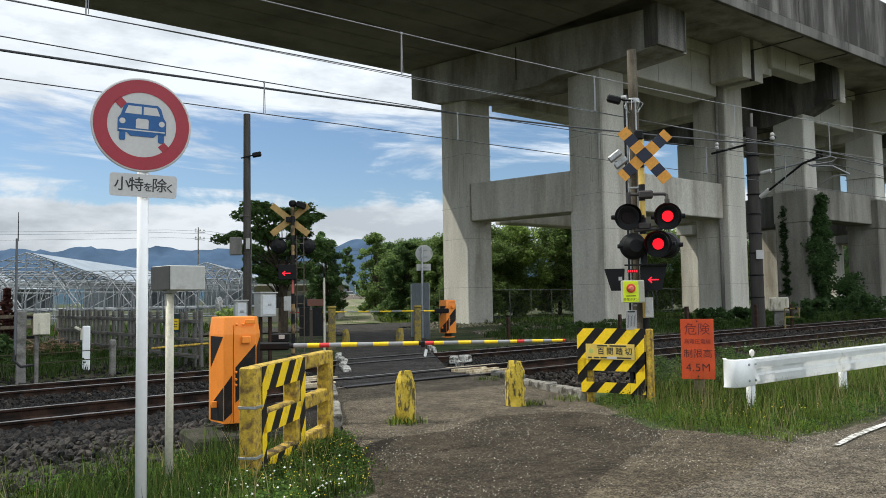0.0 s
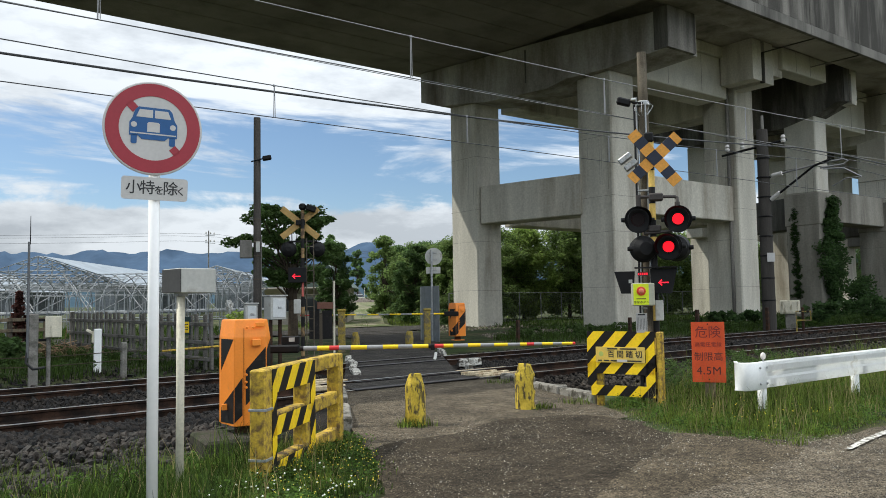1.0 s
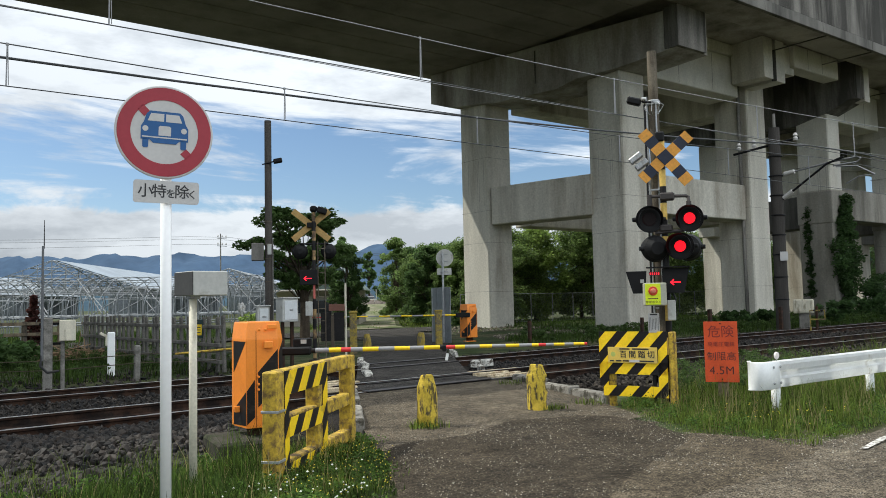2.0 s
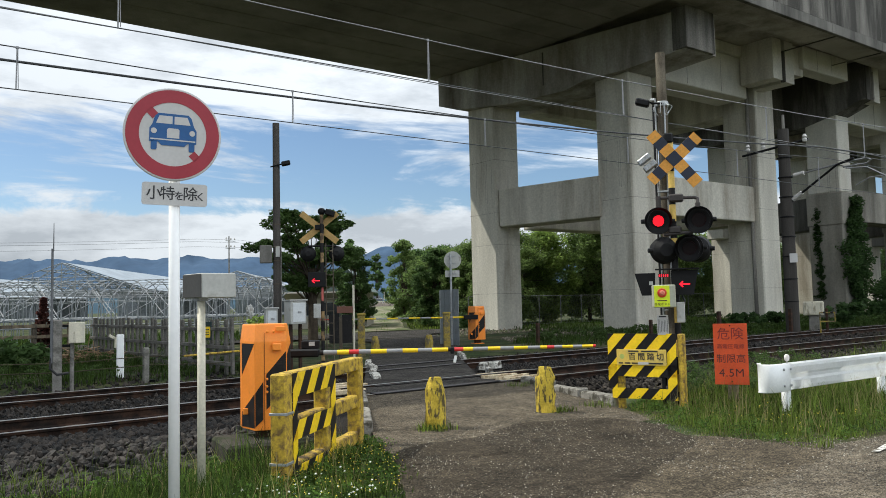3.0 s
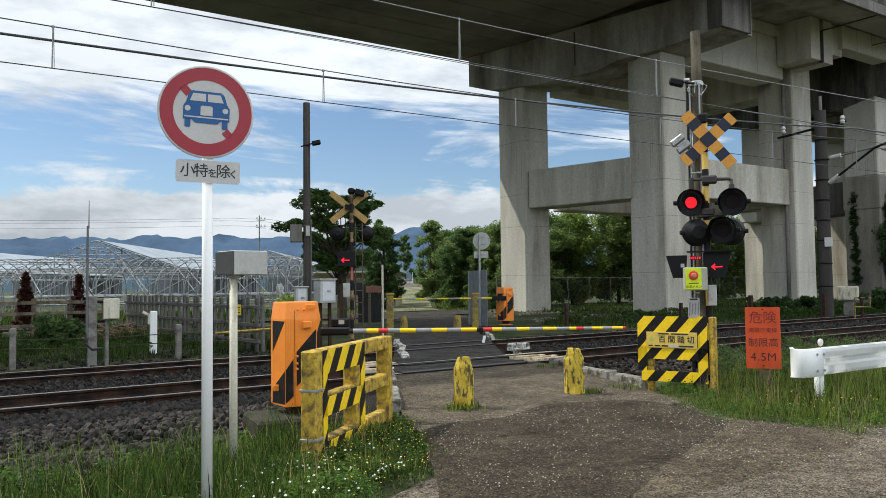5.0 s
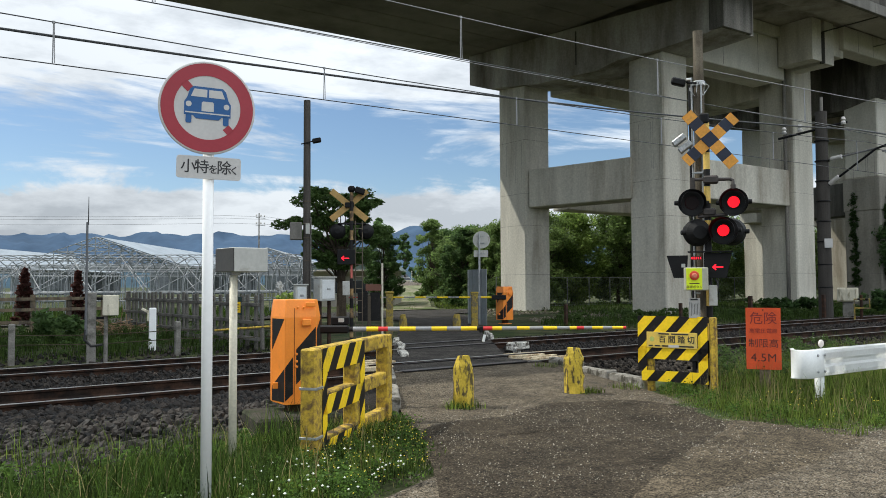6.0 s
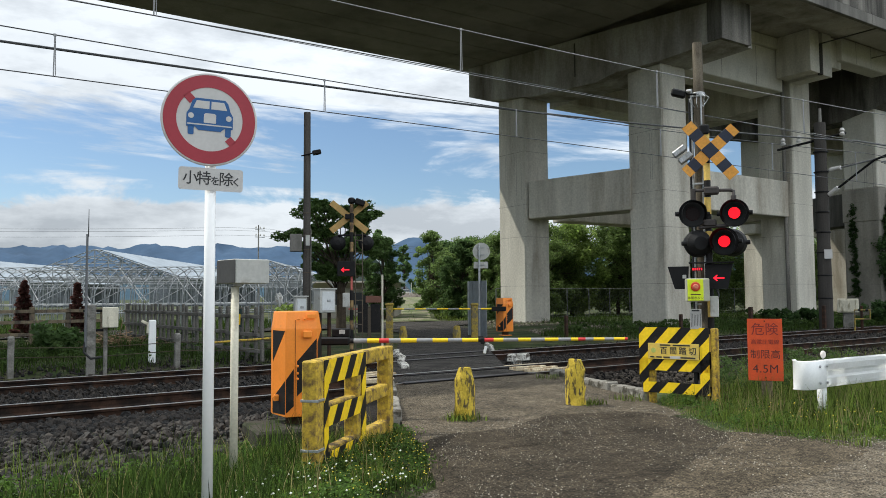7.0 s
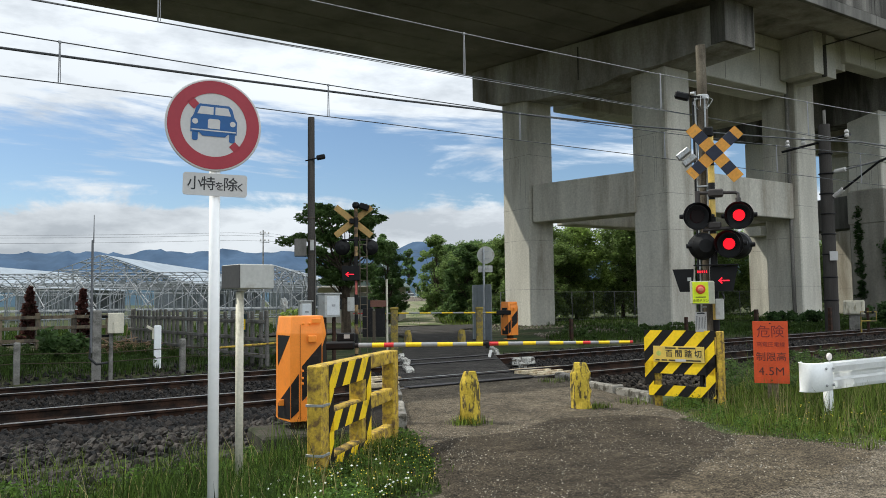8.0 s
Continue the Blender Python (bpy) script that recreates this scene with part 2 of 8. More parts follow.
RAIL_SIDE = material("rail_flank", (0.046, 0.026, 0.0175), 0.85, vary=0.35, scale=4, fine=60, bump=0.25, stain=(0.016, 0.012, 0.010), stain_at=0.5, stain_scale=3)
RAILHEAD = material("rail_head", (0.52, 0.49, 0.46), 0.36, 0.9, vary=0.12, scale=3, fine=80, bump=0.05)
SLEEPER = material("sleeper", (0.13, 0.105, 0.085), 0.9, vary=0.3, scale=6, fine=50, bump=0.4)

# ---- mesh helpers ----
def mesh_of(name, bm, mat, smooth=False):
    me = bpy.data.meshes.new(name)
    bm.normal_update()
    bm.to_mesh(me)
    bm.free()
    if mat is not None:
        me.materials.append(mat)
    if smooth:
        for f in me.polygons:
            f.use_smooth = True
    return me


def from_arrays(name, verts, faces, mat):
    me = bpy.data.meshes.new(name)
    me.from_pydata(verts, [], faces)
    me.materials.append(mat)
    me.update()
    return me


def part(name, bm, mat, parent, label="", at=None, smooth=False):
    ob = new(name, mesh_of(name, bm, mat, smooth))
    ob.parent = parent
    if at is not None:
        ob.matrix_basis = at
    return tagged(ob, label)


def share(name, mesh, parent, at):
    ob = new(name, mesh)
    ob.parent = parent
    ob.matrix_basis = at
    return ob


def thing(name, label, category, at=None, group="", kind=""):
    ob = new(name)
    ob.empty_display_size = 0.2
    if at is not None:
        ob.matrix_basis = at
    return tagged(ob, label, category, group, kind)


def solid(name, bm, mat, label, category, at=None, group="", kind="", smooth=False):
    ob = new(name, mesh_of(name, bm, mat, smooth))
    if at is not None:
        ob.matrix_basis = at
    return tagged(ob, label, category, group, kind)


def box(sx, sy, sz, at=(0, 0, 0), bevel=0.0, bm=None, turn=None, segments=1):
    """A box centred on at."""
    b = bmesh.new()
    bmesh.ops.create_cube(b, size=1, matrix=Matrix.Diagonal((sx, sy, sz, 1)))
    if bevel:
        bmesh.ops.bevel(b, geom=b.edges[:], offset=bevel, segments=segments, affect="EDGES", profile=0.6)
    m = Matrix.Translation(at)
    if turn is not None:
        m = m @ turn
    b.transform(m)
    if bm is None:
        return b
    return merge(bm, b)


def merge(bm, b):
    me = bpy.data.meshes.new("tmp")
    b.to_mesh(me)
    b.free()
    bm.from_mesh(me)
    bpy.data.meshes.remove(me)
    return bm


def rod(a, b, r, r2=None, sides=12, bm=None, caps=True):
    """A round bar from a to b."""
    a, b = Vector(a), Vector(b)
    d = b - a
    m = bmesh.new()
    bmesh.ops.create_cone(m, cap_ends=caps, segments=sides, radius1=r, radius2=r if r2 is None else r2, depth=d.length,
                          matrix=Matrix.Translation((a + b) / 2) @ d.to_track_quat("Z", "Y").to_matrix().to_4x4())
    return m if bm is None else merge(bm, m)


def tube(points, r, sides=6, bm=None):
    """A bent round bar through the points, in one piece."""
    b = bmesh.new()
    pts = [Vector(p) for p in points]
    rings, up = [], None
    for i, p in enumerate(pts):
        d = ((pts[min(i + 1, len(pts) - 1)] - p).normalized() + (p - pts[max(i - 1, 0)]).normalized()).normalized()
        if up is None:
            up = d.orthogonal().normalized()
        up = (up - d * up.dot(d)).normalized()
        side = d.cross(up)
        rings.append([b.verts.new(p + (up * math.cos(2 * math.pi * k / sides) + side * math.sin(2 * math.pi * k / sides)) * r) for k in range(sides)])
    for lo, hi in zip(rings, rings[1:]):
        for k in range(sides):
            b.faces.new((lo[k], lo[(k + 1) % sides], hi[(k + 1) % sides], hi[k]))
    b.faces.new(rings[0][::-1])
    b.faces.new(rings[-1])
    return b if bm is None else merge(bm, b)


def prism(outline, depth, bm=None, at=None, bevel=0.0):
    """An outline in x, z made thick along y, from 0 to depth."""
    b = bmesh.new()
    f = b.faces.new([b.verts.new((x, 0, z)) for x, z in outline])
    g = bmesh.ops.extrude_face_region(b, geom=[f])
    bmesh.ops.translate(b, vec=(0, depth, 0), verts=[v for v in g["geom"] if isinstance(v, bmesh.types.BMVert)])
    bmesh.ops.recalc_face_normals(b, faces=b.faces[:])
    if bevel:
        bmesh.ops.bevel(b, geom=b.edges[:], offset=bevel, segments=1, affect="EDGES")
    if at is not None:
        b.transform(at)
    return b if bm is None else merge(bm, b)


def lathe(profile, sides=24, at=None, bm=None):
    """Turns (radius, height) pairs round the z axis."""
    b = bmesh.new()
    rings = []
    for r, h in profile:
        rings.append([b.verts.new((r * math.cos(2 * math.pi * i / sides), r * math.sin(2 * math.pi * i / sides), h)) for i in range(sides)])
    for lo, hi in zip(rings, rings[1:]):
        for i in range(sides):
            j = (i + 1) % sides
            b.faces.new((lo[i], lo[j], hi[j], hi[i]))
    b.faces.new(rings[0][::-1])
    b.faces.new(rings[-1])
    bmesh.ops.remove_doubles(b, verts=b.verts[:], dist=1e-5)
    bmesh.ops.recalc_face_normals(b, faces=b.faces[:])
    if at is not None:
        b.transform(at)
    return b if bm is None else merge(bm, b)


def text(body, size, depth=0.001, spacing=1.0, bold=0.0):
    """Letters as a bmesh in the x, z plane, facing -y, centred."""
    cu = bpy.data.curves.new("letters", "FONT")
    cu.body, cu.size, cu.extrude, cu.space_character, cu.offset = body, size, depth, spacing, bold
    cu.align_x, cu.align_y = "CENTER", "CENTER"
    ob = bpy.data.objects.new("letters", cu)
    scene.collection.objects.link(ob)
    me = bpy.data.meshes.new_from_object(ob.evaluated_get(bpy.context.evaluated_depsgraph_get()))
    bpy.data.objects.remove(ob)
    b = bmesh.new()
    b.from_mesh(me)
    bpy.data.meshes.remove(me)
    b.transform(pose(0, 0, 0, 90))
    return b


def moved(bm, m):
    bm.transform(m)
    return bm


# ---- the lie of the land ----
U = Vector((0.515, 0.857, 0))                 # along the crossing, away from the eye
RAIL_YAW = math.atan(0.0162)
# the viaduct's own lengths are in units of 1.29 m, counted from the eye's place
VIA = Matrix.Translation((0, 0, 1.5)) @ pose(0, 0, 0, 0, 0, 1.5) @ Matrix.Scale(1.29, 4) @ Matrix.Translation((0, 0, -1.5))


def smooth(a, b, x):
    k = min(1, max(0, (x - a) / (b - a)))
    return k * k * (3 - 2 * k)


def across(x, y):
    """Distance over the railway from the near rail of the near track."""
    return y - 0.0162 * (x - 5) - 11.08


def rail_z(x):
    return 0.10 + 0.006 * (min(max(x, -60), 60) - 5)


def hill(x, y):
    """The gentle climb of the land along the dirt track."""
    d = math.hypot(x, y)
    return 0.0 if d < 58 else 0.0155 * min(d - 58, 130) * (1 - smooth(9, 16, abs(math.degrees(math.atan2(y, x)) - 58.7)))


def land(x, y):
    d = across(x, y)
    bed = smooth(-2.9, -1.7, d) * (1 - smooth(6.3, 7.6, d))
    z = -0.035 + 0.025 * noise.noise(Vector((x * 0.35, y * 0.35, 0)))
    z -= 0.10 * smooth(-5.5, -3.0, d) * (1 - smooth(-3.0, -1.5, d)) * smooth(5.5, 3.0, x)
    z = z * (1 - bed) + (rail_z(x) - 0.20) * bed
    far = smooth(6.2, 8.6, d)
    z += far * (0.10 * smooth(3.4, 5.6, 0.857 * x - 0.515 * y) + 0.05)
    return z + hill(x, y)


def road_z(x, y):
    d = across(x, y)
    return 0.035 + (rail_z(x) - 0.045) * smooth(-2.6, -0.25, d) * (1 - smooth(5.6, 9.0, d)) + 0.02 * smooth(6, 9, d) + hill(x, y)


def ground_sheet():
    def axis(lo, hi, step, reach):
        a = list(np.arange(lo, hi, step))
        out, s, p = [], step, hi
        while p < reach:
            out.append(p); s *= 1.06 if p < 170 else 1.35; p += s
        low, s, p = [], step, lo
        while p > -reach:
            s *= 1.35; p -= s; low.append(p)
        return low[::-1] + a + out + [reach]
    xs, ys = axis(-6, 34, 0.4, 4800), axis(-2, 34, 0.4, 4800)
    verts = [(x, y, land(x, y) if abs(x) < 200 and abs(y) < 200 else 0.0) for y in ys for x in xs]
    n = len(xs)
    faces = [(j * n + i, j * n + i + 1, (j + 1) * n + i + 1, (j + 1) * n + i) for j in range(len(ys) - 1) for i in range(n - 1)]
    ob = new("ground", from_arrays("ground", verts, faces, GROUND))
    for f in ob.data.polygons:
        f.use_smooth = True
    tagged(ob, "weedy soil and grass ground beside the railway", "ground", kind="structure")


def strip(name, left, right, rows, cols, mat, label, lift=0.0, kind="structure", category="road", zf=road_z):
    """A road sheet between two edge lines."""
    def along(pts, k):
        seg = [math.dist(a, b) for a, b in zip(pts, pts[1:])]
        want = k * sum(seg)
        for (a, b), s in zip(zip(pts, pts[1:]), seg):
            if want <= s + 1e-9:
                f = want / s
                return a[0] + (b[0] - a[0]) * f, a[1] + (b[1] - a[1]) * f
            want -= s
        return pts[-1]
    verts = []
    for i in range(rows + 1):
        a, b = along(left, i / rows), along(right, i / rows)
        for j in range(cols + 1):
            k = j / cols
            x, y = a[0] + (b[0] - a[0]) * k, a[1] + (b[1] - a[1]) * k
            wob = 0.07 * noise.noise(Vector((x * 2.5, y * 2.5, 3))) + 0.05 * noise.noise(Vector((x * 9, y * 9, 5))) 
            wob *= max(0.0, 1 - min(k, 1 - k) * math.dist(a, b) / 0.5)
            verts.append((x + wob, y + wob, zf(x, y) + lift + 0.006 * noise.noise(Vector((x * 0.5, y * 0.5, 7)))))
    n = cols + 1
    faces = [(i * n + j, i * n + j + 1, (i + 1) * n + j + 1, (i + 1) * n + j) for i in range(rows) for j in range(cols)]
    ob = new(name, from_arrays(name, verts, faces, mat))
    for f in ob.data.polygons:
        f.use_smooth = True
    return tagged(ob, label, category, kind=kind)


ground_sheet()
# the lane that the eye stands on, and the mouth of the crossing
strip("road", [(-40, -4.5), (-3, 3.5), (0.5, 4.3), (2.7, 4.9), (3.5, 5.3), (7.1, 5.5), (7.42, 4.9), (7.65, 4.36), (8.4, 4.28), (9.7, 4.36), (14, 5.1), (60, 13.0)], [(-38, -10.5), (-2, -4), (1, -3.6), (3.2, -3.5), (4.5, -3.4), (7, -3.2), (7.6, -3.1), (8, -3.0), (8.6, -2.9), (10, -2.7), (15, -1.8), (61, 6)],
      260, 40, ASPHALT_OLD, "worn grey asphalt lane with loose chippings", lift=-0.012)
strip("road_shoulder", [(2.4, 3.6), (3.2, 5.0), (3.7, 5.9), (4.1, 6.7)], [(6.1, 3.86), (7.35, 4.13), (7.72, 4.4), (7.35, 5.5)],
      50, 50, ASPHALT_MID, "brownish worn asphalt between the lane and the crossing", lift=-0.0105)
strip("road_mouth", [(2.5, 3.7), (3.3, 5.2), (3.83, 6.08), (4.15, 6.75), (4.32, 7.15)], [(4.0, 3.9), (5.06, 4.49), (5.87, 4.83), (6.82, 5.23), (7.2, 5.57), (7.5, 6.3), (7.5, 6.95)],
      60, 40, ASPHALT, "dark patched asphalt at the mouth of the crossing", lift=-0.009)
strip("road_patch", [(4.28, 7.0), (4.87, 7.2), (5.42, 7.12), (6.5, 7.56), (7.37, 7.3), (7.6, 6.9)], [(3.95, 6.3), (4.9, 6.2), (5.6, 6.2), (6.4, 6.2), (7.1, 6.0), (7.6, 6.2)],
      50, 12, ASPHALT, "dark patched asphalt beside the ramp", lift=-0.0052)
strip("road_approach", [(4.05, 6.6), (4.45, 7.5), (4.83, 8.4), (5.8, 10.2), (6.45, 11.45)], [(7.85, 6.67), (8.3, 7.5), (8.75, 8.4), (9.35, 10.0), (9.3, 11.0)],
      60, 40, ASPHALT_PALE, "pale worn asphalt ramp up to the rails", lift=-0.006)
strip("road_crossing", [(6.45, 11.42), (8.0, 14.05), (11.2, 19.4), (13.6, 23.4)], [(9.32, 10.98), (9.25, 11.9), (13.5, 18.5), (16.6, 22.6)],
      60, 16, ASPHALT_DECK, "dark asphalt deck of the level crossing between the rails", lift=0.002)
strip("road_far", [(13.6, 23.4), (16.2, 27.6), (17.3, 31)], [(16.6, 22.6), (18.6, 26.0), (21.5, 30.3)], 20, 12, ASPHALT_DECK, "grey asphalt beyond the level crossing", lift=0.004)
strip("road_beyond", [(-30, 33.0), (17.0, 33.0), (24.5, 33.2)], [(-30, 39.0), (21, 38.6), (28.5, 38.8)], 60, 8, ASPHALT_DECK, "asphalt side road behind the railway", lift=0.03)
strip("road_joint", [(16.9, 30.8), (17.4, 33.2)], [(21.4, 30.2), (22.5, 33.2)], 6, 8, ASPHALT_DECK, "asphalt joining the side road", lift=0.02)
DIRT = material("dirt_track", (0.23, 0.20, 0.145), 0.95, vary=0.3, scale=0.6, fine=9, bump=0.5, stain=(0.085, 0.11, 0.04), stain_at=0.48, stain_scale=0.7, depth=0.02)
strip("dirt_road", [(21.3, 38.5), (24.0, 42.8), (47.9, 83.3), (73.6, 127.0)], [(25.3, 38.7), (27.3, 42.8), (51.4, 81.5), (77.6, 124.4)], 60, 8, DIRT, "pale dirt track with grass in the middle", lift=0.07)
WHITE_PAINT = material("road_paint", (0.58, 0.57, 0.53), 0.85, vary=0.25, scale=6, fine=60, bump=0.4, stain=(0.12, 0.105, 0.085), stain_at=0.53, stain_scale=16)
strip("road_line", [(7.64, 3.915), (9.42, 4.20), (30, 7.98)], [(7.67, 3.835), (9.45, 4.115), (30.05, 7.89)], 40, 1, WHITE_PAINT, "worn white edge line on the lane", lift=0.004, category="line")


# ---- viaduct ----
SWAP = Matrix(((0, 1, 0, 0), (1, 0, 0, 0), (0, 0, 1, 0), (0, 0, 0, 1)))


def via_box(name, x0, x1, y0, y1, z0, z1, mat, parent, bevel=0.03, label=""):
    return part(name, box(x1 - x0, y1 - y0, z1 - z0, ((x0 + x1) / 2, (y0 + y1) / 2, (z0 + z1) / 2), bevel), mat, parent, label)


def via_beam(name, a, b, w, z0, z1, mat, parent):
    """A straight beam in plan from a to b."""
    a, b = Vector((*a, 0)), Vector((*b, 0))
    c = (a + b) / 2
    return part(name, box((b - a).length, w, z1 - z0, (0, 0, 0), 0.03), mat, parent, at=pose(c.x, c.y, (z0 + z1) / 2, 0, 0, math.degrees(math.atan2(b.y - a.y, b.x - a.x))))


def section(outline, x0, x1):
    b = prism(outline, x1 - x0, at=pose(x0, 0, 0) @ SWAP)
    bmesh.ops.recalc_face_normals(b, faces=b.faces[:])
    return b


def viaduct():
    v = thing("viaduct", "tall weathered concrete railway viaduct on framed columns", "viaduct", VIA, kind="structure")
    TOP, MID0, MID1, HIGH = 11.45, 4.62, 6.15, 11.92
    # deck in cross-section: the far edge rises to a thin tip with its parapet
    # far tip and parapet are unseen, shaped to place the columns' shadow edge
    sec = [(14.8, TOP), (27.0, TOP - 0.02), (28.1, TOP + 0.02), (30.1, 12.2), (30.1, 14.4), (29.85, 14.4), (29.85, 13.2), (15.1, 13.2), (15.1, 14.3), (14.8, 14.3)]
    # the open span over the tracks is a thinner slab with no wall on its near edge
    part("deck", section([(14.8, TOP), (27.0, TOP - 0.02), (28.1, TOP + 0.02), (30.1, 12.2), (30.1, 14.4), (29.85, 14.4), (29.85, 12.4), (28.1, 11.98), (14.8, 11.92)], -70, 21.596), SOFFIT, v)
    sec = [(14.8, TOP), (16.1, TOP), (16.7, HIGH), (27.0, HIGH)] + sec[2:]
    for x0, x1 in ((21.6, 37.3), (37.34, 56), (56.04, 120)):
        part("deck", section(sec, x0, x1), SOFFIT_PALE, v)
    # outer face of the parapet in panels, streaked and dark
    for x in np.arange(-70.4, 118, 4.0):
        if x > 21:
            via_box("parapet_panel", x + 0.012, x + 3.988, 14.68, 14.798, TOP + 0.35, 14.36, PARAPET, v, 0.012)
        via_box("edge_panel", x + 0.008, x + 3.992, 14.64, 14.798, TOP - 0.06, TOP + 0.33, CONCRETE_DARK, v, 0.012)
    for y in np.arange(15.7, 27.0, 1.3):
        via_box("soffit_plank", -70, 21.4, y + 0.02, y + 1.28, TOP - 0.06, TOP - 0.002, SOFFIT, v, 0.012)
    for x in (30.2, 33.9, 41.5, 46.0):
        via_box("soffit_joint", x, x + 0.08, 14.85, 19.0, TOP - 0.03, TOP - 0.002, PARAPET, v, 0.0)

    def column(x, w, y0, y1, top=9.75, mat=CONCRETE):
        via_box("column", x, x + w, y0, y1, -0.1, top, mat, v, 0.05)
        for z in (1.9, 3.9, 5.2, 7.4):
            via_box("column_joint", x - 0.003, x + w + 0.003, y0 - 0.003, y1 + 0.003, z, z + 0.009, CONCRETE_DARK, v, 0)
        for k in (0.12, 0.3, 0.36, 0.71):
            via_box("form_joint", x - 0.003, x, y0 + (y1 - y0) * k, y0 + (y1 - y0) * k + 0.008, 5.3 + k, 7.3, CONCRETE_DARK, v, 0)
    # front corner x, width, back corner x, back face y, depth of back column
    frames = ((22.39, 1.35, 21.22, 24.6, 1.66, 1.33), (30.5, 1.38, 30.2, 24.5, 1.6, 1.3), (35.9, 1.2, 37.85, 24.5, 1.5, 1.2), (43.3, 1.15, 45.5, 24.5, 1.5, 1.2), (52.6, 1.3, 52.9, 24.5, 1.5, 1.2), (59.5, 1.3, 59.8, 24.5, 1.5, 1.2), (67.2, 1.3, 67.5, 24.5, 1.5, 1.2), (74.2, 1.3, 74.5, 24.5, 1.5, 1.2))
    for i, (x, w, xb, yb, db, wb) in enumerate(frames):
        yf = 18.5 if i < 2 else 17.8
        if i < 2:
            column(x, w, yf, yf + 1.6, 10.7 if i == 1 else 9.75, CONCRETE)
        else:
            # stained lower half with a broad head, darkened for shade; upper half lightened as lit
            column(x, w, yf, yf + 1.6, MID1, CONCRETE_OLD_SHADED)
            via_box("column_head", x - 0.04, x + w + 0.04, yf - 0.04, yf + 1.64, MID0 + 0.1, MID1 + 0.06, CONCRETE_OLD_SHADED, v, 0.04)
            via_box("column", x + 0.05, x + w - 0.05, yf + 0.05, yf + 1.55, MID1 + 0.06, 9.75, CONCRETE_LIT, v, 0.05)
        column(xb, wb, yb, yb + db)
        # from the third frame on, the beam's shade is in its darker colour
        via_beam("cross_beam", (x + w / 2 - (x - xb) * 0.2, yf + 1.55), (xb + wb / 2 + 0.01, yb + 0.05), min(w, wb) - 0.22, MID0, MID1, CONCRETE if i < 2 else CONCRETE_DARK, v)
        if i == 0:
            # wide cap under the end of the open span, a little askew
            outline = [(16.2, 10.0), (16.2, 11.36), (27.35, 11.36), (27.35, 10.1), (26.3, 9.75), (24.6, 9.6), (23.8, 9.5), (21.0, 9.5), (20.15, 9.72), (18.5, 9.75)]
            b = section(outline, x - 0.2, x + w + 0.2)
            for q in b.verts:
                q.co.x -= 0.19 * (q.co.y - 18.5)
            part("cap_beam", b, CAP_CONCRETE, v)
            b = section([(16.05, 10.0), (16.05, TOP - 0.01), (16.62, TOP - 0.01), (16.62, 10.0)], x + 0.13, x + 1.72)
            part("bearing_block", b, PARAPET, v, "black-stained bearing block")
            # the recess is only its shade, painted as a thin dark strip
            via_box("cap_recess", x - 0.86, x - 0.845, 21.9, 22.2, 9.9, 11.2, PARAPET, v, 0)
        else:
            nose = 17.1 if i == 1 else 16.5
            shift = -1.0 if i == 1 else (0.05 if i == 2 else -0.45)
            outline = [(nose, 10.25 + (0.4 if i == 1 else 0)), (nose, HIGH - 0.05), (27.6, HIGH - 0.05), (27.6, 10.2), (26.1, 9.75), (24.5, 9.4), (yf + 1.6, 9.4), (yf + 0.1 if i == 1 else yf, 10.65 if i == 1 else 9.75)]
            # third cap: black stains and under-deck shade both put into its colour
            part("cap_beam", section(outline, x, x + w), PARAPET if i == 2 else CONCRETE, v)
            lift = 0.1 if i == 1 else 0.0
            split, full = (0.65, 1.55) if i == 1 else (w * 0.36, w)
            part("cap_nose", section([(nose - 0.06, 10.15 + lift), (nose - 0.06, HIGH - 0.01), (yf, HIGH - 0.01), (yf, 10.15 + lift)], x + shift, x + shift + split), PARAPET if i == 2 else CONCRETE, v)
            part("cap_nose", section([(nose - 0.06, 10.1 + lift), (nose - 0.06, HIGH - 0.01), (yf, HIGH - 0.01), (yf, 10.1 + lift)], x + shift + split + 0.26, x + shift + full), CONCRETE_LIT, v)
            part("drain_pipe", rod((x + shift + split + 0.13, nose - 0.02, 10.2), (x + shift + split + 0.13, nose - 0.02, TOP - 0.02), 0.10), PARAPET, v)
    part("drain_pipe", rod((30.43, 18.86, 0.0), (30.43, 18.86, 11.4), 0.075), PARAPET, v, "black-stained drain pipe down a column")
    for a, c in ((0, 1), (2, 3), (4, 5), (6, 7)):
        xa, xc = frames[a][0] + frames[a][1], frames[c][0]
        yb, lo, hi = (18.75, MID0 + 0.05, MID1) if a == 0 else (18.1, 4.95, 6.45)
        via_box("long_beam", xa, xc, yb, yb + 1.15, lo, hi, CONCRETE if a == 0 else CONCRETE_OLD_SHADED, v, 0.03)
        via_box("long_beam", xa, xc, frames[c][3] + 0.2, frames[c][3] + 1.2, MID0 + 0.05, MID1, CONCRETE, v, 0.03)
        via_box("top_beam", xa, xc - (0.5 if a == 0 else 0.6), 18.56, 20.0, 9.78, 11.45, CONCRETE_LIT, v, 0.03)
        via_box("beam_ledge", xa, xc - (0.55 if a == 0 else 0.6), 18.4, 20.2, 11.45, HIGH - 0.02, CONCRETE, v, 0.03)
        via_box("top_beam", xa, xc, frames[c][3] + 0.1, frames[c][3] + 1.3, 9.7, HIGH - 0.02, CONCRETE, v, 0.03)
        for k in (0.33, 0.66):
            via_box("form_joint", xa + (xc - xa) * k, xa + (xc - xa) * k + 0.014, 18.555, 18.56, 9.85, 11.4, CONCRETE_DARK, v, 0)
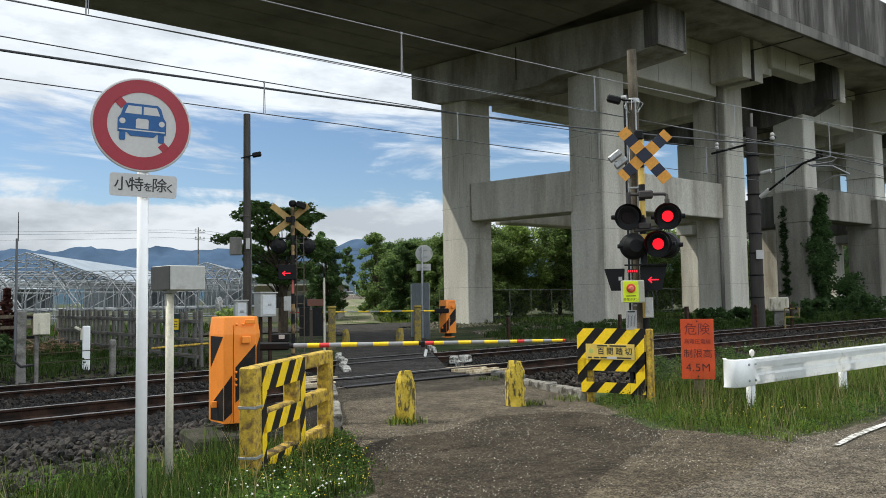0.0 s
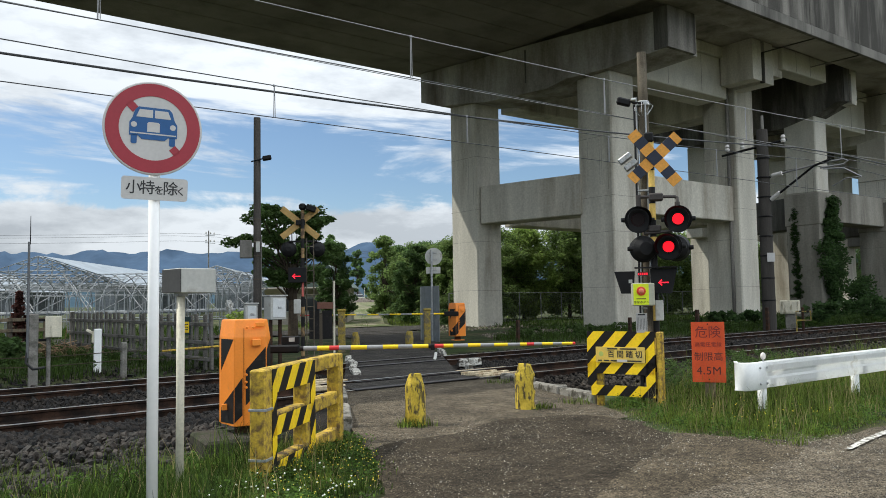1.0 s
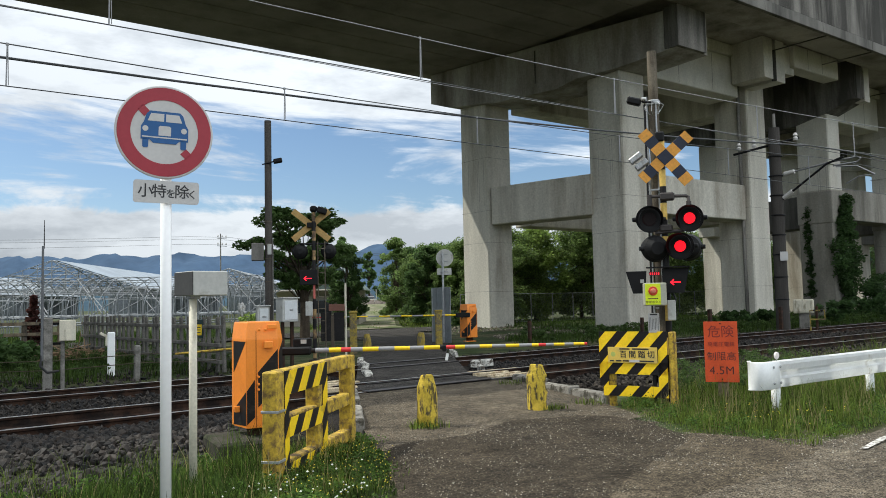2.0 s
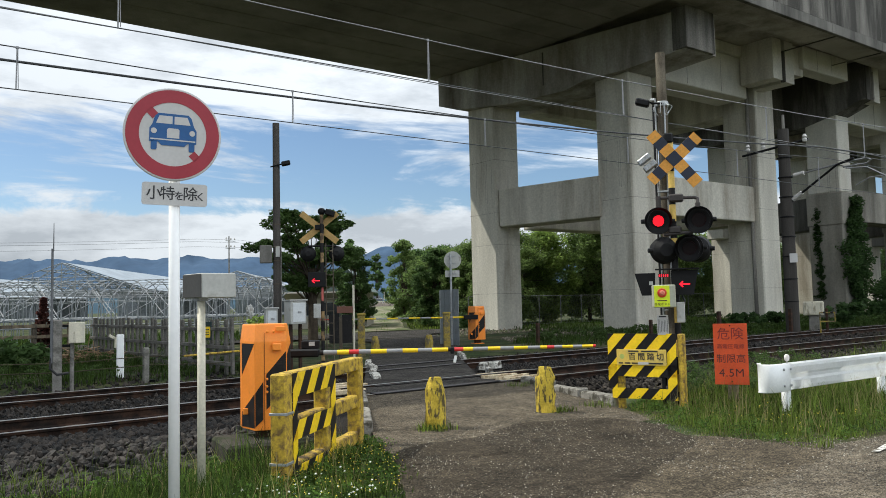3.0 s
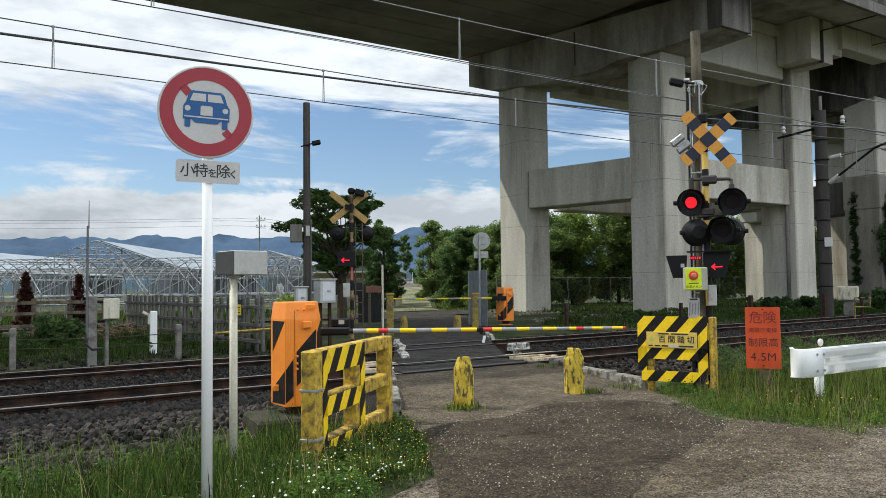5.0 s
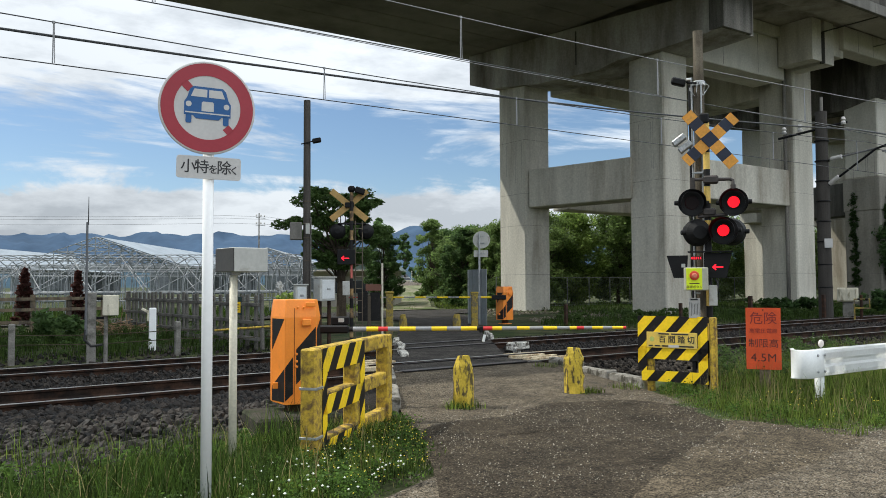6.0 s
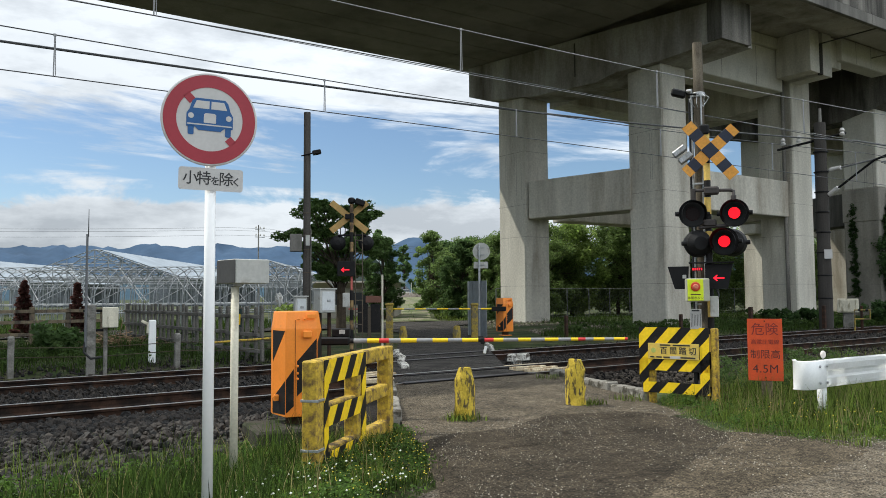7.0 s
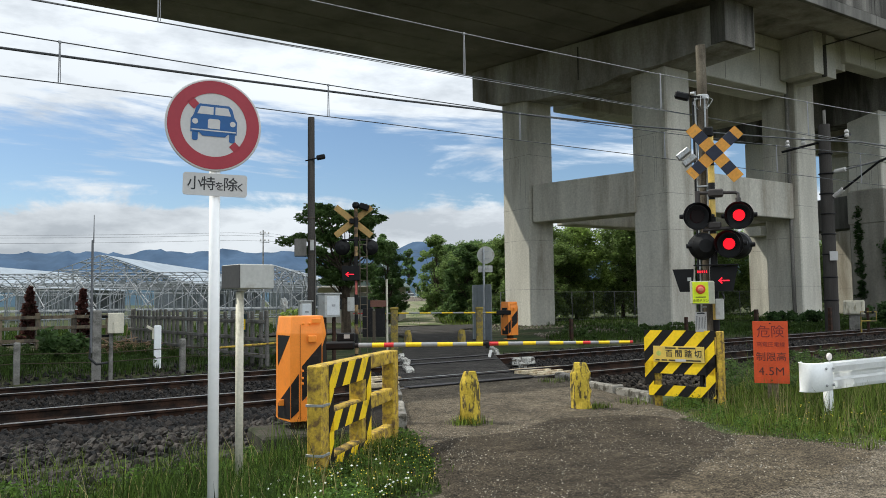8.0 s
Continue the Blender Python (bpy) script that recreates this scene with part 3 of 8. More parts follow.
    for a, c in ((1, 2), (3, 4), (5, 6)):
        xa, xc = frames[a][0] + frames[a][1] - 0.3, frames[c][0] - 0.6
        via_box("girder", xa, xc, 16.9, 17.6, 10.95, HIGH - 0.02, CONCRETE_LIT, v, 0.03)
        for k in (0.3, 0.62):
            via_box("form_joint", xa + (xc - xa) * k, xa + (xc - xa) * k + 0.014, 16.895, 16.9, 11.0, 11.85, CONCRETE_DARK, v, 0)
        # inner girders: the deck's shade is put into their dark colour
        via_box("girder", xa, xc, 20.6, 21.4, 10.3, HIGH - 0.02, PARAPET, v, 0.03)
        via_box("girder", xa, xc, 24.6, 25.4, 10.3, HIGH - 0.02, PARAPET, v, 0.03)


viaduct()


# ---- railway ----
def rail_frame(off):
    """Pose of a line at that distance over the railway; x runs along it."""
    c = Vector((5, 11.08, 0.10))
    m = Matrix.Translation(c) @ Euler((0, -math.atan(0.006), RAIL_YAW)).to_matrix().to_4x4()
    return m @ Matrix.Translation((0, off, 0))


def track(off, cant=0.0):
    t = thing("railway_track", "narrow-gauge railway track with rusty rails", "track", rail_frame(off), group="tracks", kind="structure")
    prof = [(-0.0625, -0.153), (0.0625, -0.153), (0.0625, -0.142), (0.012, -0.122), (0.008, -0.045), (0.031, -0.034), (0.0325, -0.006), (-0.0325, -0.006), (-0.031, -0.034), (-0.008, -0.045), (-0.012, -0.122), (-0.0625, -0.142)]
    flip = Matrix(((0, 1, 0, 0), (1, 0, 0, 0), (0, 0, 1, 0), (0, 0, 0, 1)))
    for y, z in ((0, 0), (1.067, cant)):
        b = prism(prof, 170, at=pose(-60, y, z) @ flip)
        bmesh.ops.recalc_face_normals(b, faces=b.faces[:])
        r = part("rail", b, RAIL_SIDE, t)
        part("rail_head", box(170, 0.046, 0.006, (25, y, z - 0.003), 0.0), RAILHEAD, r, "worn shiny running surface")
    me = mesh_of("sleeper", box(0.22, 2.1, 0.16, (0, 0, 0), 0.015), SLEEPER)
    for i in range(150):
        x = -30 + i * 0.62
        share("sleeper", me, t, pose(x, 0.533, -0.16 - 0.08 + cant / 2 + 0.03))


track(0.0, 0.025)
track(3.72)


def ballast_bed():
    xs, ys = np.arange(-60, 110, 0.5), np.array([-2.75, -2.3, -1.9, -1.5, -1.1, -0.7, 0, 0.5, 1.07, 1.6, 2.2, 2.7, 3.2, 3.72, 4.3, 4.8, 5.4, 5.9, 6.4, 6.9, 7.4])
    hs = [-0.32, -0.22, -0.13, -0.1, -0.1, -0.11, -0.13, -0.13, -0.13, -0.12, -0.14, -0.14, -0.12, -0.13, -0.13, -0.13, -0.12, -0.12, -0.2, -0.3, -0.38]
    verts = [(x, y, h + 0.02 * noise.noise(Vector((x * 1.7, y * 1.7, 1)))) for y, h in zip(ys, hs) for x in xs]
    n = len(xs)
    faces = [(j * n + i, j * n + i + 1, (j + 1) * n + i + 1, (j + 1) * n + i) for j in range(len(ys) - 1) for i in range(n - 1)]
    ob = new("ballast", from_arrays("ballast", verts, faces, BALLAST))
    ob.matrix_basis = rail_frame(0)
    for f in ob.data.polygons:
        f.use_smooth = True
    tagged(ob, "grey-brown crushed stone ballast bed", "ballast", kind="structure")
    return xs, ys, hs


def on_crossing(x, y, pad=0.1):
    """Whether a place lies on the crossing's deck or ramp."""
    for a, b, c, d in (((6.45, 11.42), (13.6, 23.4), (16.6, 22.6), (9.25, 11.9)), ((4.62, 8.02), (6.45, 11.45), (9.35, 11.0), (8.75, 8.0))):
        inside = True
        for p, q in ((a, b), (b, c), (c, d), (d, a)):
            if (q[0] - p[0]) * (y - p[1]) - (q[1] - p[1]) * (x - p[0]) > pad * math.dist(p, q):
                inside = False
        if inside:
            return True
    return False


def stones():
    """Crushed stones lying on the bed, closer and finer near the eye."""
    rng = np.random.default_rng(5)
    xs, ys, hs = BED
    ico = bmesh.new()
    bmesh.ops.create_icosphere(ico, subdivisions=1, radius=1)
    iv = np.array([v.co[:] for v in ico.verts]); fi = np.array([[v.index for v in f.verts] for f in ico.faces])
    ico.free()
    octa = np.array([(1, 0, 0), (-1, 0, 0), (0, 1, 0), (0, -1, 0), (0, 0, 1), (0, 0, -1)], float)
    of = np.array([(0, 2, 4), (2, 1, 4), (1, 3, 4), (3, 0, 4), (2, 0, 5), (1, 2, 5), (3, 1, 5), (0, 3, 5)])
    M = rail_frame(0)
    for name, count, x0, x1, y0, y1, size, base, tri in (("ballast_stones", 17000, -7.8, -0.75, -5.0, -0.05, 0.053, iv, fi), ("ballast_stones", 6500, 2.6, 15, -2.5, -0.05, 0.046, iv, fi),
                                                ("ballast_stones", 15000, -6, 22, 1.15, 3.65, 0.045, octa, of), ("ballast_stones", 9000, -6, 30, 4.9, 6.8, 0.05, octa, of), ("ballast_stones", 7000, 14, 50, -1.9, 6.5, 0.06, octa, of)):
        V_, F_ = [], []
        n0 = 0
        for k in range(count):
            x, y = rng.uniform(x0, x1), rng.uniform(y0, y1)
            w = M @ Vector((x, y, 0))
            if on_crossing(w.x, w.y, 0.12) or abs(y) < 0.08 or abs(y - 1.067) < 0.08 or abs(y - 3.72) < 0.08 or abs(y - 4.787) < 0.08:
                continue
            if y < -2.9 and w.x > 2.3 - 0.35 * (y + 2.9):
                continue
            if y < -3.4 and w.x > 1.2:
                continue
            z = float(np.interp(y, ys, hs)) + 0.006 * x * 0
            if y < -2.75:
                z = land(w.x, w.y) - rail_z(w.x) + 0.035
            z += rng.uniform(-0.03, 0.035)
            s = size * rng.uniform(0.55, 1.35)
            q = Euler(rng.uniform(0, 6.28, 3)).to_matrix()
            sc = np.array([s * rng.uniform(0.75, 1.3), s * rng.uniform(0.7, 1.1), s * rng.uniform(0.5, 0.85)])
            p = base * rng.uniform(0.72, 1.15, (len(base), 1)) * sc
            p = p @ np.array(q).T + np.array((x, y, z))
            V_.append(p); F_.append(tri + n0); n0 += len(base)
        me = bpy.data.meshes.new(name)
        me.from_pydata(np.concatenate(V_).tolist(), [], np.concatenate(F_).tolist())
        me.materials.append(STONE if x0 < 0 else STONE_GREY)
        ob = new(name, me)
        ob.matrix_basis = M
        tagged(ob, "loose grey and brown crushed stones beside the rails", "ballast", kind="stuff")


BED = ballast_bed()
stones()


# ---- paints and metals of the crossing's furniture ----
YELLOW_OLD = material("worn_yellow_paint", (0.50, 0.335, 0.035), 0.75, vary=0.28, scale=5, fine=40, bump=0.5, stain=(0.17, 0.105, 0.035), stain_at=0.54, stain_scale=14, spread=0.16)
YELLOW_BARE = material("yellow_worn_to_wood", (0.40, 0.27, 0.05), 0.85, vary=0.3, scale=6, fine=40, bump=0.6, stain=(0.10, 0.072, 0.045), stain_at=0.50, stain_scale=7, spread=0.12)
YELLOW_FADED = material("faded_yellow_concrete", (0.36, 0.27, 0.06), 0.85, vary=0.3, scale=6, fine=40, bump=0.5, stain=(0.13, 0.11, 0.07), stain_at=0.52, stain_scale=6, spread=0.12)
YELLOW = material("yellow_sheet", (0.93, 0.63, 0.012), 0.45, vary=0.08, scale=5, fine=40, bump=0.05, stain=(0.5, 0.34, 0.05), stain_at=0.66, stain_scale=6)
BLACK = material("black_sheet", (0.014, 0.013, 0.013), 0.5, vary=0.2, scale=6, fine=40, bump=0.05, stain=(0.035, 0.03, 0.026), stain_at=0.62, stain_scale=5)
ORANGE = material("orange_paint", (0.88, 0.27, 0.03), 0.42, vary=0.06, scale=4, fine=40, bump=0.04, stain=(0.60, 0.20, 0.04), stain_at=0.68, stain_scale=5)
AMBER = material("amber_board", (0.72, 0.33, 0.05), 0.5, vary=0.12, scale=6, fine=40, bump=0.05, stain=(0.45, 0.25, 0.08), stain_at=0.64, stain_scale=6)
NAVY = material("navy_board", (0.018, 0.024, 0.045), 0.5, vary=0.15, scale=6, fine=40, bump=0.05)
HOOD = material("black_metal", (0.009, 0.009, 0.0095), 0.55, vary=0.2, scale=7, fine=60, bump=0.1)
for sheen in (HOOD, BLACK):
    sheen.node_tree.nodes["Principled BSDF"].inputs["Specular IOR Level"].default_value = 0.2
GALV = material("galvanised_steel", (0.42, 0.43, 0.43), 0.45, 0.6, vary=0.2, scale=6, fine=50, bump=0.1, stain=(0.25, 0.24, 0.22), stain_at=0.62, stain_scale=5)
GREYBOX = material("grey_cabinet_paint", (0.46, 0.46, 0.43), 0.5, vary=0.1, scale=4, fine=40, bump=0.05, stain=(0.30, 0.28, 0.24), stain_at=0.64, stain_scale=4)
WHITE = material("white_paint", (0.86, 0.87, 0.86), 0.35, vary=0.06, scale=3, fine=40, bump=0.04, stain=(0.58, 0.56, 0.50), stain_at=0.67, stain_scale=3)
CREAM = material("cream_post", (0.62, 0.58, 0.46), 0.6, vary=0.14, scale=5, fine=50, bump=0.2, stain=(0.28, 0.25, 0.17), stain_at=0.60, stain_scale=6, streak=0.3)
POLECON = material("pole_concrete", (0.095, 0.08, 0.06), 0.9, vary=0.3, scale=4, fine=60, bump=0.3, stain=(0.19, 0.165, 0.125), stain_at=0.57, stain_scale=3, streak=0.25)
PLINTH = material("mossy_concrete", (0.055, 0.05, 0.04), 0.95, vary=0.3, scale=5, fine=40, bump=0.5, stain=(0.035, 0.04, 0.022), stain_at=0.53, stain_scale=4)
SIGN_RED = material("sign_red", (0.33, 0.03, 0.045), 0.4, vary=0.06, scale=5, fine=50, bump=0.03)
SIGN_WHITE = material("sign_white", (0.53, 0.52, 0.505), 0.4, vary=0.05, scale=5, fine=50, bump=0.03)
SIGN_BLUE = material("sign_blue", (0.018, 0.095, 0.27), 0.4, vary=0.06, scale=5, fine=50, bump=0.03)
INK = plain("black_ink", (0.02, 0.02, 0.022), 0.5)
DANGER = material("danger_orange_red", (0.66, 0.085, 0.02), 0.6, vary=0.1, scale=5, fine=50, bump=0.05, stain=(0.5, 0.12, 0.04), stain_at=0.65, stain_scale=6)
DARK_RED_INK = plain("dark_red_ink", (0.20, 0.02, 0.015), 0.6)
LIME = material("lime_sheet", (0.72, 0.86, 0.02), 0.4, vary=0.05, scale=5, fine=40, bump=0.03)
RED_KNOB = plain("red_knob", (0.62, 0.06, 0.02), 0.3)
LIT = plain("red_signal_light", (1.0, 0.0, 0.01), 0.4, 0, 1.1)
ARROW_LIT = plain("red_arrow_light", (1.0, 0.01, 0.03), 0.4, 0, 1.0)
LENS_DARK = plain("unlit_red_lens", (0.008, 0.002, 0.002), 0.5)
LENS_DARK.node_tree.nodes["Principled BSDF"].inputs["Specular IOR Level"].default_value = 0.2
CABLE = plain("black_cable", (0.02, 0.02, 0.02), 0.6)
REDTAPE = plain("red_reflective_tape", (0.62, 0.03, 0.03), 0.4)
GREYTAPE = material("grey_reflective_tape", (0.30, 0.30, 0.30), 0.4, vary=0.1, scale=9, fine=60, bump=0.03)
WOOD_OLD = material("old_timber", (0.20, 0.16, 0.11), 0.9, vary=0.3, scale=6, fine=40, bump=0.4, stain=(0.10, 0.085, 0.07), stain_at=0.55, stain_scale=5, streak=0.2)


# ---- no-entry sign on its white pole ----
def no_entry_sign():
    s = thing("road_sign", "round no-cars sign with red ring on a tall white pole", "road sign", pose(1.535, 5.13, 0, 0, 0, -9.5))
    part("pole", rod((0.014, 0.045, -0.1), (0.014, 0.045, 2.86), 0.035, sides=20), material("bright_white_tube", (0.90, 0.90, 0.89), 0.3, vary=0.03, scale=3, fine=40, bump=0.02), s, smooth=True)
    tilt = pose(0, 0, 2.625, 0, 1.5, 0)
    disc = part("disc", lathe([(0.298, 0.0), (0.302, 0.004), (0.302, 0.012), (0.296, 0.016)], 64, at=pose(0, 0.012, 0, 90)), SIGN_WHITE, s, "grey-white round face", at=tilt)
    ring = bmesh.new()
    n = 72
    def ringface(r0, r1, y):
        vs = [[ring.verts.new((r * math.cos(2 * math.pi * i / n), y, r * math.sin(2 * math.pi * i / n))) for i in range(n)] for r in (r0, r1)]
        for i in range(n):
            ring.faces.new((vs[0][i], vs[1][i], vs[1][(i + 1) % n], vs[0][(i + 1) % n]))
    ringface(0.207, 0.288, -0.0065)
    bmesh.ops.recalc_face_normals(ring, faces=ring.faces[:])
    g = bmesh.ops.extrude_face_region(ring, geom=ring.faces[:])
    bmesh.ops.translate(ring, vec=(0, 0.002, 0), verts=[v for v in g["geom"] if isinstance(v, bmesh.types.BMVert)])
    part("red_ring", ring, SIGN_RED, disc)
    for r0, r1 in ((0.165, 0.215), (-0.215, -0.155)):
        part("red_bar", box(r1 - r0, 0.002, 0.05, ((r0 + r1) / 2, -0.0055, 0), turn=None), SIGN_RED, disc, at=pose(0, 0, 0, 0, 45, 0))
    car = bmesh.new()
    body = [(-0.145, -0.055), (-0.145, 0.03), (-0.128, 0.058), (-0.112, 0.112), (-0.092, 0.132), (0.092, 0.132), (0.112, 0.112), (0.128, 0.058), (0.145, 0.03), (0.145, -0.055), (0.09, -0.055), (0.07, -0.075), (-0.07, -0.075), (-0.09, -0.055)]
    prism(body, 0.002, car, at=pose(0, -0.0075, 0))
    for x in (-0.116, 0.116):
        prism([(x - 0.018, -0.10), (x - 0.012, -0.107), (x + 0.012, -0.107), (x + 0.018, -0.10), (x + 0.018, -0.05), (x - 0.018, -0.05)], 0.002, car, at=pose(0, -0.0075, 0))
    part("car_symbol", car, SIGN_BLUE, disc, "blue car symbol seen from the front")
    white = bmesh.new()
    for x0, x1 in ((-0.098, -0.006), (0.006, 0.098)):
        prism([(x0 + (0.0 if x0 > -0.05 else -0.008), 0.066), (x1 + (0.0 if x1 < 0.05 else 0.008), 0.066), (x1 - (0.012 if x1 > 0.05 else 0), 0.116), (x0 + (0.012 if x0 < -0.05 else 0), 0.116)], 0.001, white, at=pose(0, -0.0085, 0))
    prism([(-0.038, -0.025), (0.038, -0.025), (0.038, 0.03), (0.028, 0.038), (-0.028, 0.038), (-0.038, 0.03)], 0.001, white, at=pose(0, -0.0085, 0))
    for x in (-0.118, 0.118):
        lathe([(0.018, 0), (0.018, 0.001)], 20, at=pose(x, -0.0075, 0.015, 90), bm=white)
    prism([(-0.138, -0.042), (0.138, -0.042), (0.138, -0.034), (-0.138, -0.034)], 0.001, white, at=pose(0, -0.0085, 0))
    part("car_window", white, SIGN_WHITE, disc)
    corner = [(0.182 * sx + 0.018 * math.cos(radians(a0 + 22.5 * i)), 0.0545 * sz + 0.018 * math.sin(radians(a0 + 22.5 * i))) for sx, sz, a0 in ((1, 1, 0), (-1, 1, 90), (-1, -1, 180), (1, -1, 270)) for i in range(5)]
    pl = part("plate", prism(corner, 0.005, at=pose(0, -0.0025, 0)), SIGN_WHITE, s, "small grey-white plate with black writing", at=pose(0.012, 0.004, 2.238, 0, 1.3, -3))
    for ch, size, x in (("小", 0.094, -0.128), ("特", 0.094, -0.045), ("を", 0.062, 0.026), ("除", 0.094, 0.094), ("く", 0.062, 0.158)):
        part("character", moved(text(ch, size, 0.0006, 1.0, 0.0007), pose(x, -0.0036, 0.0 if size > 0.08 else -0.012)), INK, pl)
    for z in (2.75, 2.5):
        part("clamp", box(0.075, 0.02, 0.022, (0, 0.02, z), 0.003), GALV, s)


no_entry_sign()


# ---- grey box on a thin post ----
def post_box():
    s = thing("post_box", "grey metal box on a thin cream post", "signal box", pose(2.09, 6.24, 0, 0, 0, 8))
    part("post", rod((0, 0, -0.1), (0.0, 0, 1.6), 0.031, sides=16), CREAM, s, smooth=True)
    b = part("housing", box(0.29, 0.32, 0.19, (0.07, 0, 1.685), 0.006), GREYBOX, s)
    part("side_panel", box(0.006, 0.31, 0.182, (-0.078, 0, 1.685), 0.002), material("dark_grey_panel", (0.06, 0.058, 0.056), 0.6, vary=0.12, scale=5, fine=40, bump=0.05), b, "dark grey side panel")
    part("clamp", box(0.08, 0.08, 0.03, (0, 0, 1.58), 0.004), GALV, s)


post_box()


# ---- barrier machine with its bar ----
def barrier_machine(at, label, scale=1.0, far=False):
    s = thing("barrier_machine", label, "barrier", at, group="barrier machines")
    # six-sided cabinet with sloping shoulders
    o = [(-0.25, 0.12), (-0.16, -0.23), (0.19, -0.23), (0.26, -0.12), (0.26, 0.24), (-0.25, 0.24)]
    b = bmesh.new()
    rings = []
    for z, k, dy in ((0.16, 1, 0), (1.13, 1, 0), (1.315, 0.9, 0.02), (1.325, 0.88, 0.02)):
        rings.append([b.verts.new((x * k, y * k + dy, z)) for x, y in o])
    for lo, hi in zip(rings, rings[1:]):
        for i in range(6):
            b.faces.new((lo[i], lo[(i + 1) % 6], hi[(i + 1) % 6], hi[i]))
    b.faces.new(rings[0][::-1]); b.faces.new(rings[-1])
    bmesh.ops.recalc_face_normals(b, faces=b.faces[:])
    bmesh.ops.bevel(b, geom=b.edges[:], offset=0.006, segments=1, affect="EDGES")
    body = part("cabinet", b, ORANGE, s)
    f = -0.2335
    # black slanting bands on front and left slope
    part("hazard_band", prism([(-0.035, 0.385), (0.185, 0.60), (0.185, 1.02), (-0.035, 0.77)], 0.003, at=pose(0, f - 0.002, 0)), BLACK, body)
    part("hazard_band", prism([(-0.157, 0.20), (-0.07, 0.28), (-0.07, 0.69), (-0.157, 0.57)], 0.003, at=pose(0, f - 0.002, 0)), BLACK, body)
    side = Matrix.Translation((-0.16, -0.23, 0)) @ Matrix.Rotation(math.atan2(0.35, -0.09), 4, "Z") @ Matrix.Rotation(math.pi, 4, "Z")
    # left slope: local x runs from the back edge to the front edge
    part("hazard_band", prism([(-0.35, 0.76), (-0.02, 1.11), (-0.35, 1.11)], 0.003, at=side @ pose(0, -0.003, 0)), BLACK, body)
    part("hazard_band", prism([(-0.35, 0.18), (-0.01, 0.19), (-0.01, 0.56), (-0.35, 0.34)], 0.003, at=side @ pose(0, -0.003, 0)), BLACK, body)
    right = Matrix.Translation((0.19, -0.23, 0)) @ Matrix.Rotation(math.atan2(0.11, 0.07), 4, "Z")
    part("hazard_band", prism([(0.012, 0.6), (0.12, 0.72), (0.12, 1.1), (0.012, 0.98)], 0.003, at=right @ pose(0, -0.003, 0)), BLACK, body)
    part("seam", box(0.004, 0.004, 1.06, (-0.055, f, 0.7)), RUST, body)
    part("latch_box", box(0.10, 0.05, 0.08, (0.075, f - 0.024, 1.07), 0.01), ORANGE, body)
    part("cover_plate", box(0.11, 0.018, 0.05, (0.125, f - 0.008, 1.27), 0.004), ORANGE, body)
    for x, z in ((-0.02, 1.24), (0.05, 1.24), (-0.03, 0.72), (-0.03, 0.64), (-0.03, 0.58)):
        part("bolt", lathe([(0.015, 0), (0.015, 0.012), (0.008, 0.018)], 10, at=pose(x, f, z, 90)), ORANGE, body)
    part("side_catch", box(0.06, 0.03, 0.07, (-0.235, -0.05, 0.36), 0.006), ORANGE, body)
    part("neck", lathe([(0.13, 0.03), (0.12, 0.06), (0.12, 0.17)], 18), RUST, s)
    part("base_flange", box(0.36, 0.36, 0.03, (0, 0, 0.025), 0.006), ORANGE, s)
    return s


barrier_machine(pose(3.63, 8.63, 0.0, 0, 0, -13), "orange level-crossing barrier machine with black hazard bands on a concrete plinth")
solid("machine_plinth", box(0.95, 0.85, 0.42, (0, 0, -0.14), 0.03), PLINTH, "mossy dark concrete plinth under the barrier machine", "plinth", pose(3.55, 8.55, 0, 0, 0, -8))
barrier_machine(pose(17.3, 22.35, 0.1, 0, 0, -15), "orange and black barrier machine on the far side of the rails")


def barrier_bar(a, b, cuts, r0, r1, label):
    """A tapered bar from a to b; cuts: colour and end of each band, as a share of the length."""
    a, b = Vector(a), Vector(b)
    s = thing("barrier_bar", label, "barrier bar", Matrix.Translation(a) @ (b - a).to_track_quat("X", "Z").to_matrix().to_4x4(), group="barrier bars")
    length, k0 = (b - a).length, 0.0
    for mat, k in cuts:
        part("band", rod((k0 * length, 0, 0), (k * length, 0, 0), r0 + (r1 - r0) * k0, r0 + (r1 - r0) * k, sides=14), mat, s, smooth=False)
        k0 = k
    return s


def bands(start, end, *pairs):
    return [(m, (p - start) / (end - start)) for m, p in pairs]


near_bar = barrier_bar((4.16, 9.08, 0.945), (7.18, 6.93, 0.955), bands(465, 1000,
    (BLACK, 521), (GREYTAPE, 545), (YELLOW, 566), (REDTAPE, 583), (GREYTAPE, 604), (YELLOW, 632), (GREYTAPE, 660), (YELLOW, 687), (GREYTAPE, 712), (YELLOW, 740), (BLACK, 751),
    (REDTAPE, 767), (YELLOW, 784), (GREYTAPE, 810), (YELLOW, 832), (GREYTAPE, 856), (YELLOW, 880), (GREYTAPE, 902), (YELLOW, 914), (REDTAPE, 927), (GREYTAPE, 941), (YELLOW, 960), (GREYTAPE, 976), (YELLOW, 995), (REDTAPE, 1000)),
    0.032, 0.017, "yellow and grey striped barrier bar with red bands, lowered")
part("sleeve", box(0.42, 0.10, 0.10, (0.13, 0, 0.0), 0.02), HOOD, near_bar, "black arm sleeve")
part("arm", box(0.34, 0.10, 0.16, (-0.22, 0, -0.02), 0.03), HOOD, near_bar)
part("lamp_box", box(0.22, 0.12, 0.10, (0.22, 0.08, 0.10), 0.01), HOOD, near_bar)
part("maker_plate", box(0.07, 0.004, 0.05, (0.24, 0.012, 0.11)), GREYBOX, near_bar)
jx = near_bar.matrix_basis.inverted() @ Vector((5.86, 8.09, 0.95))
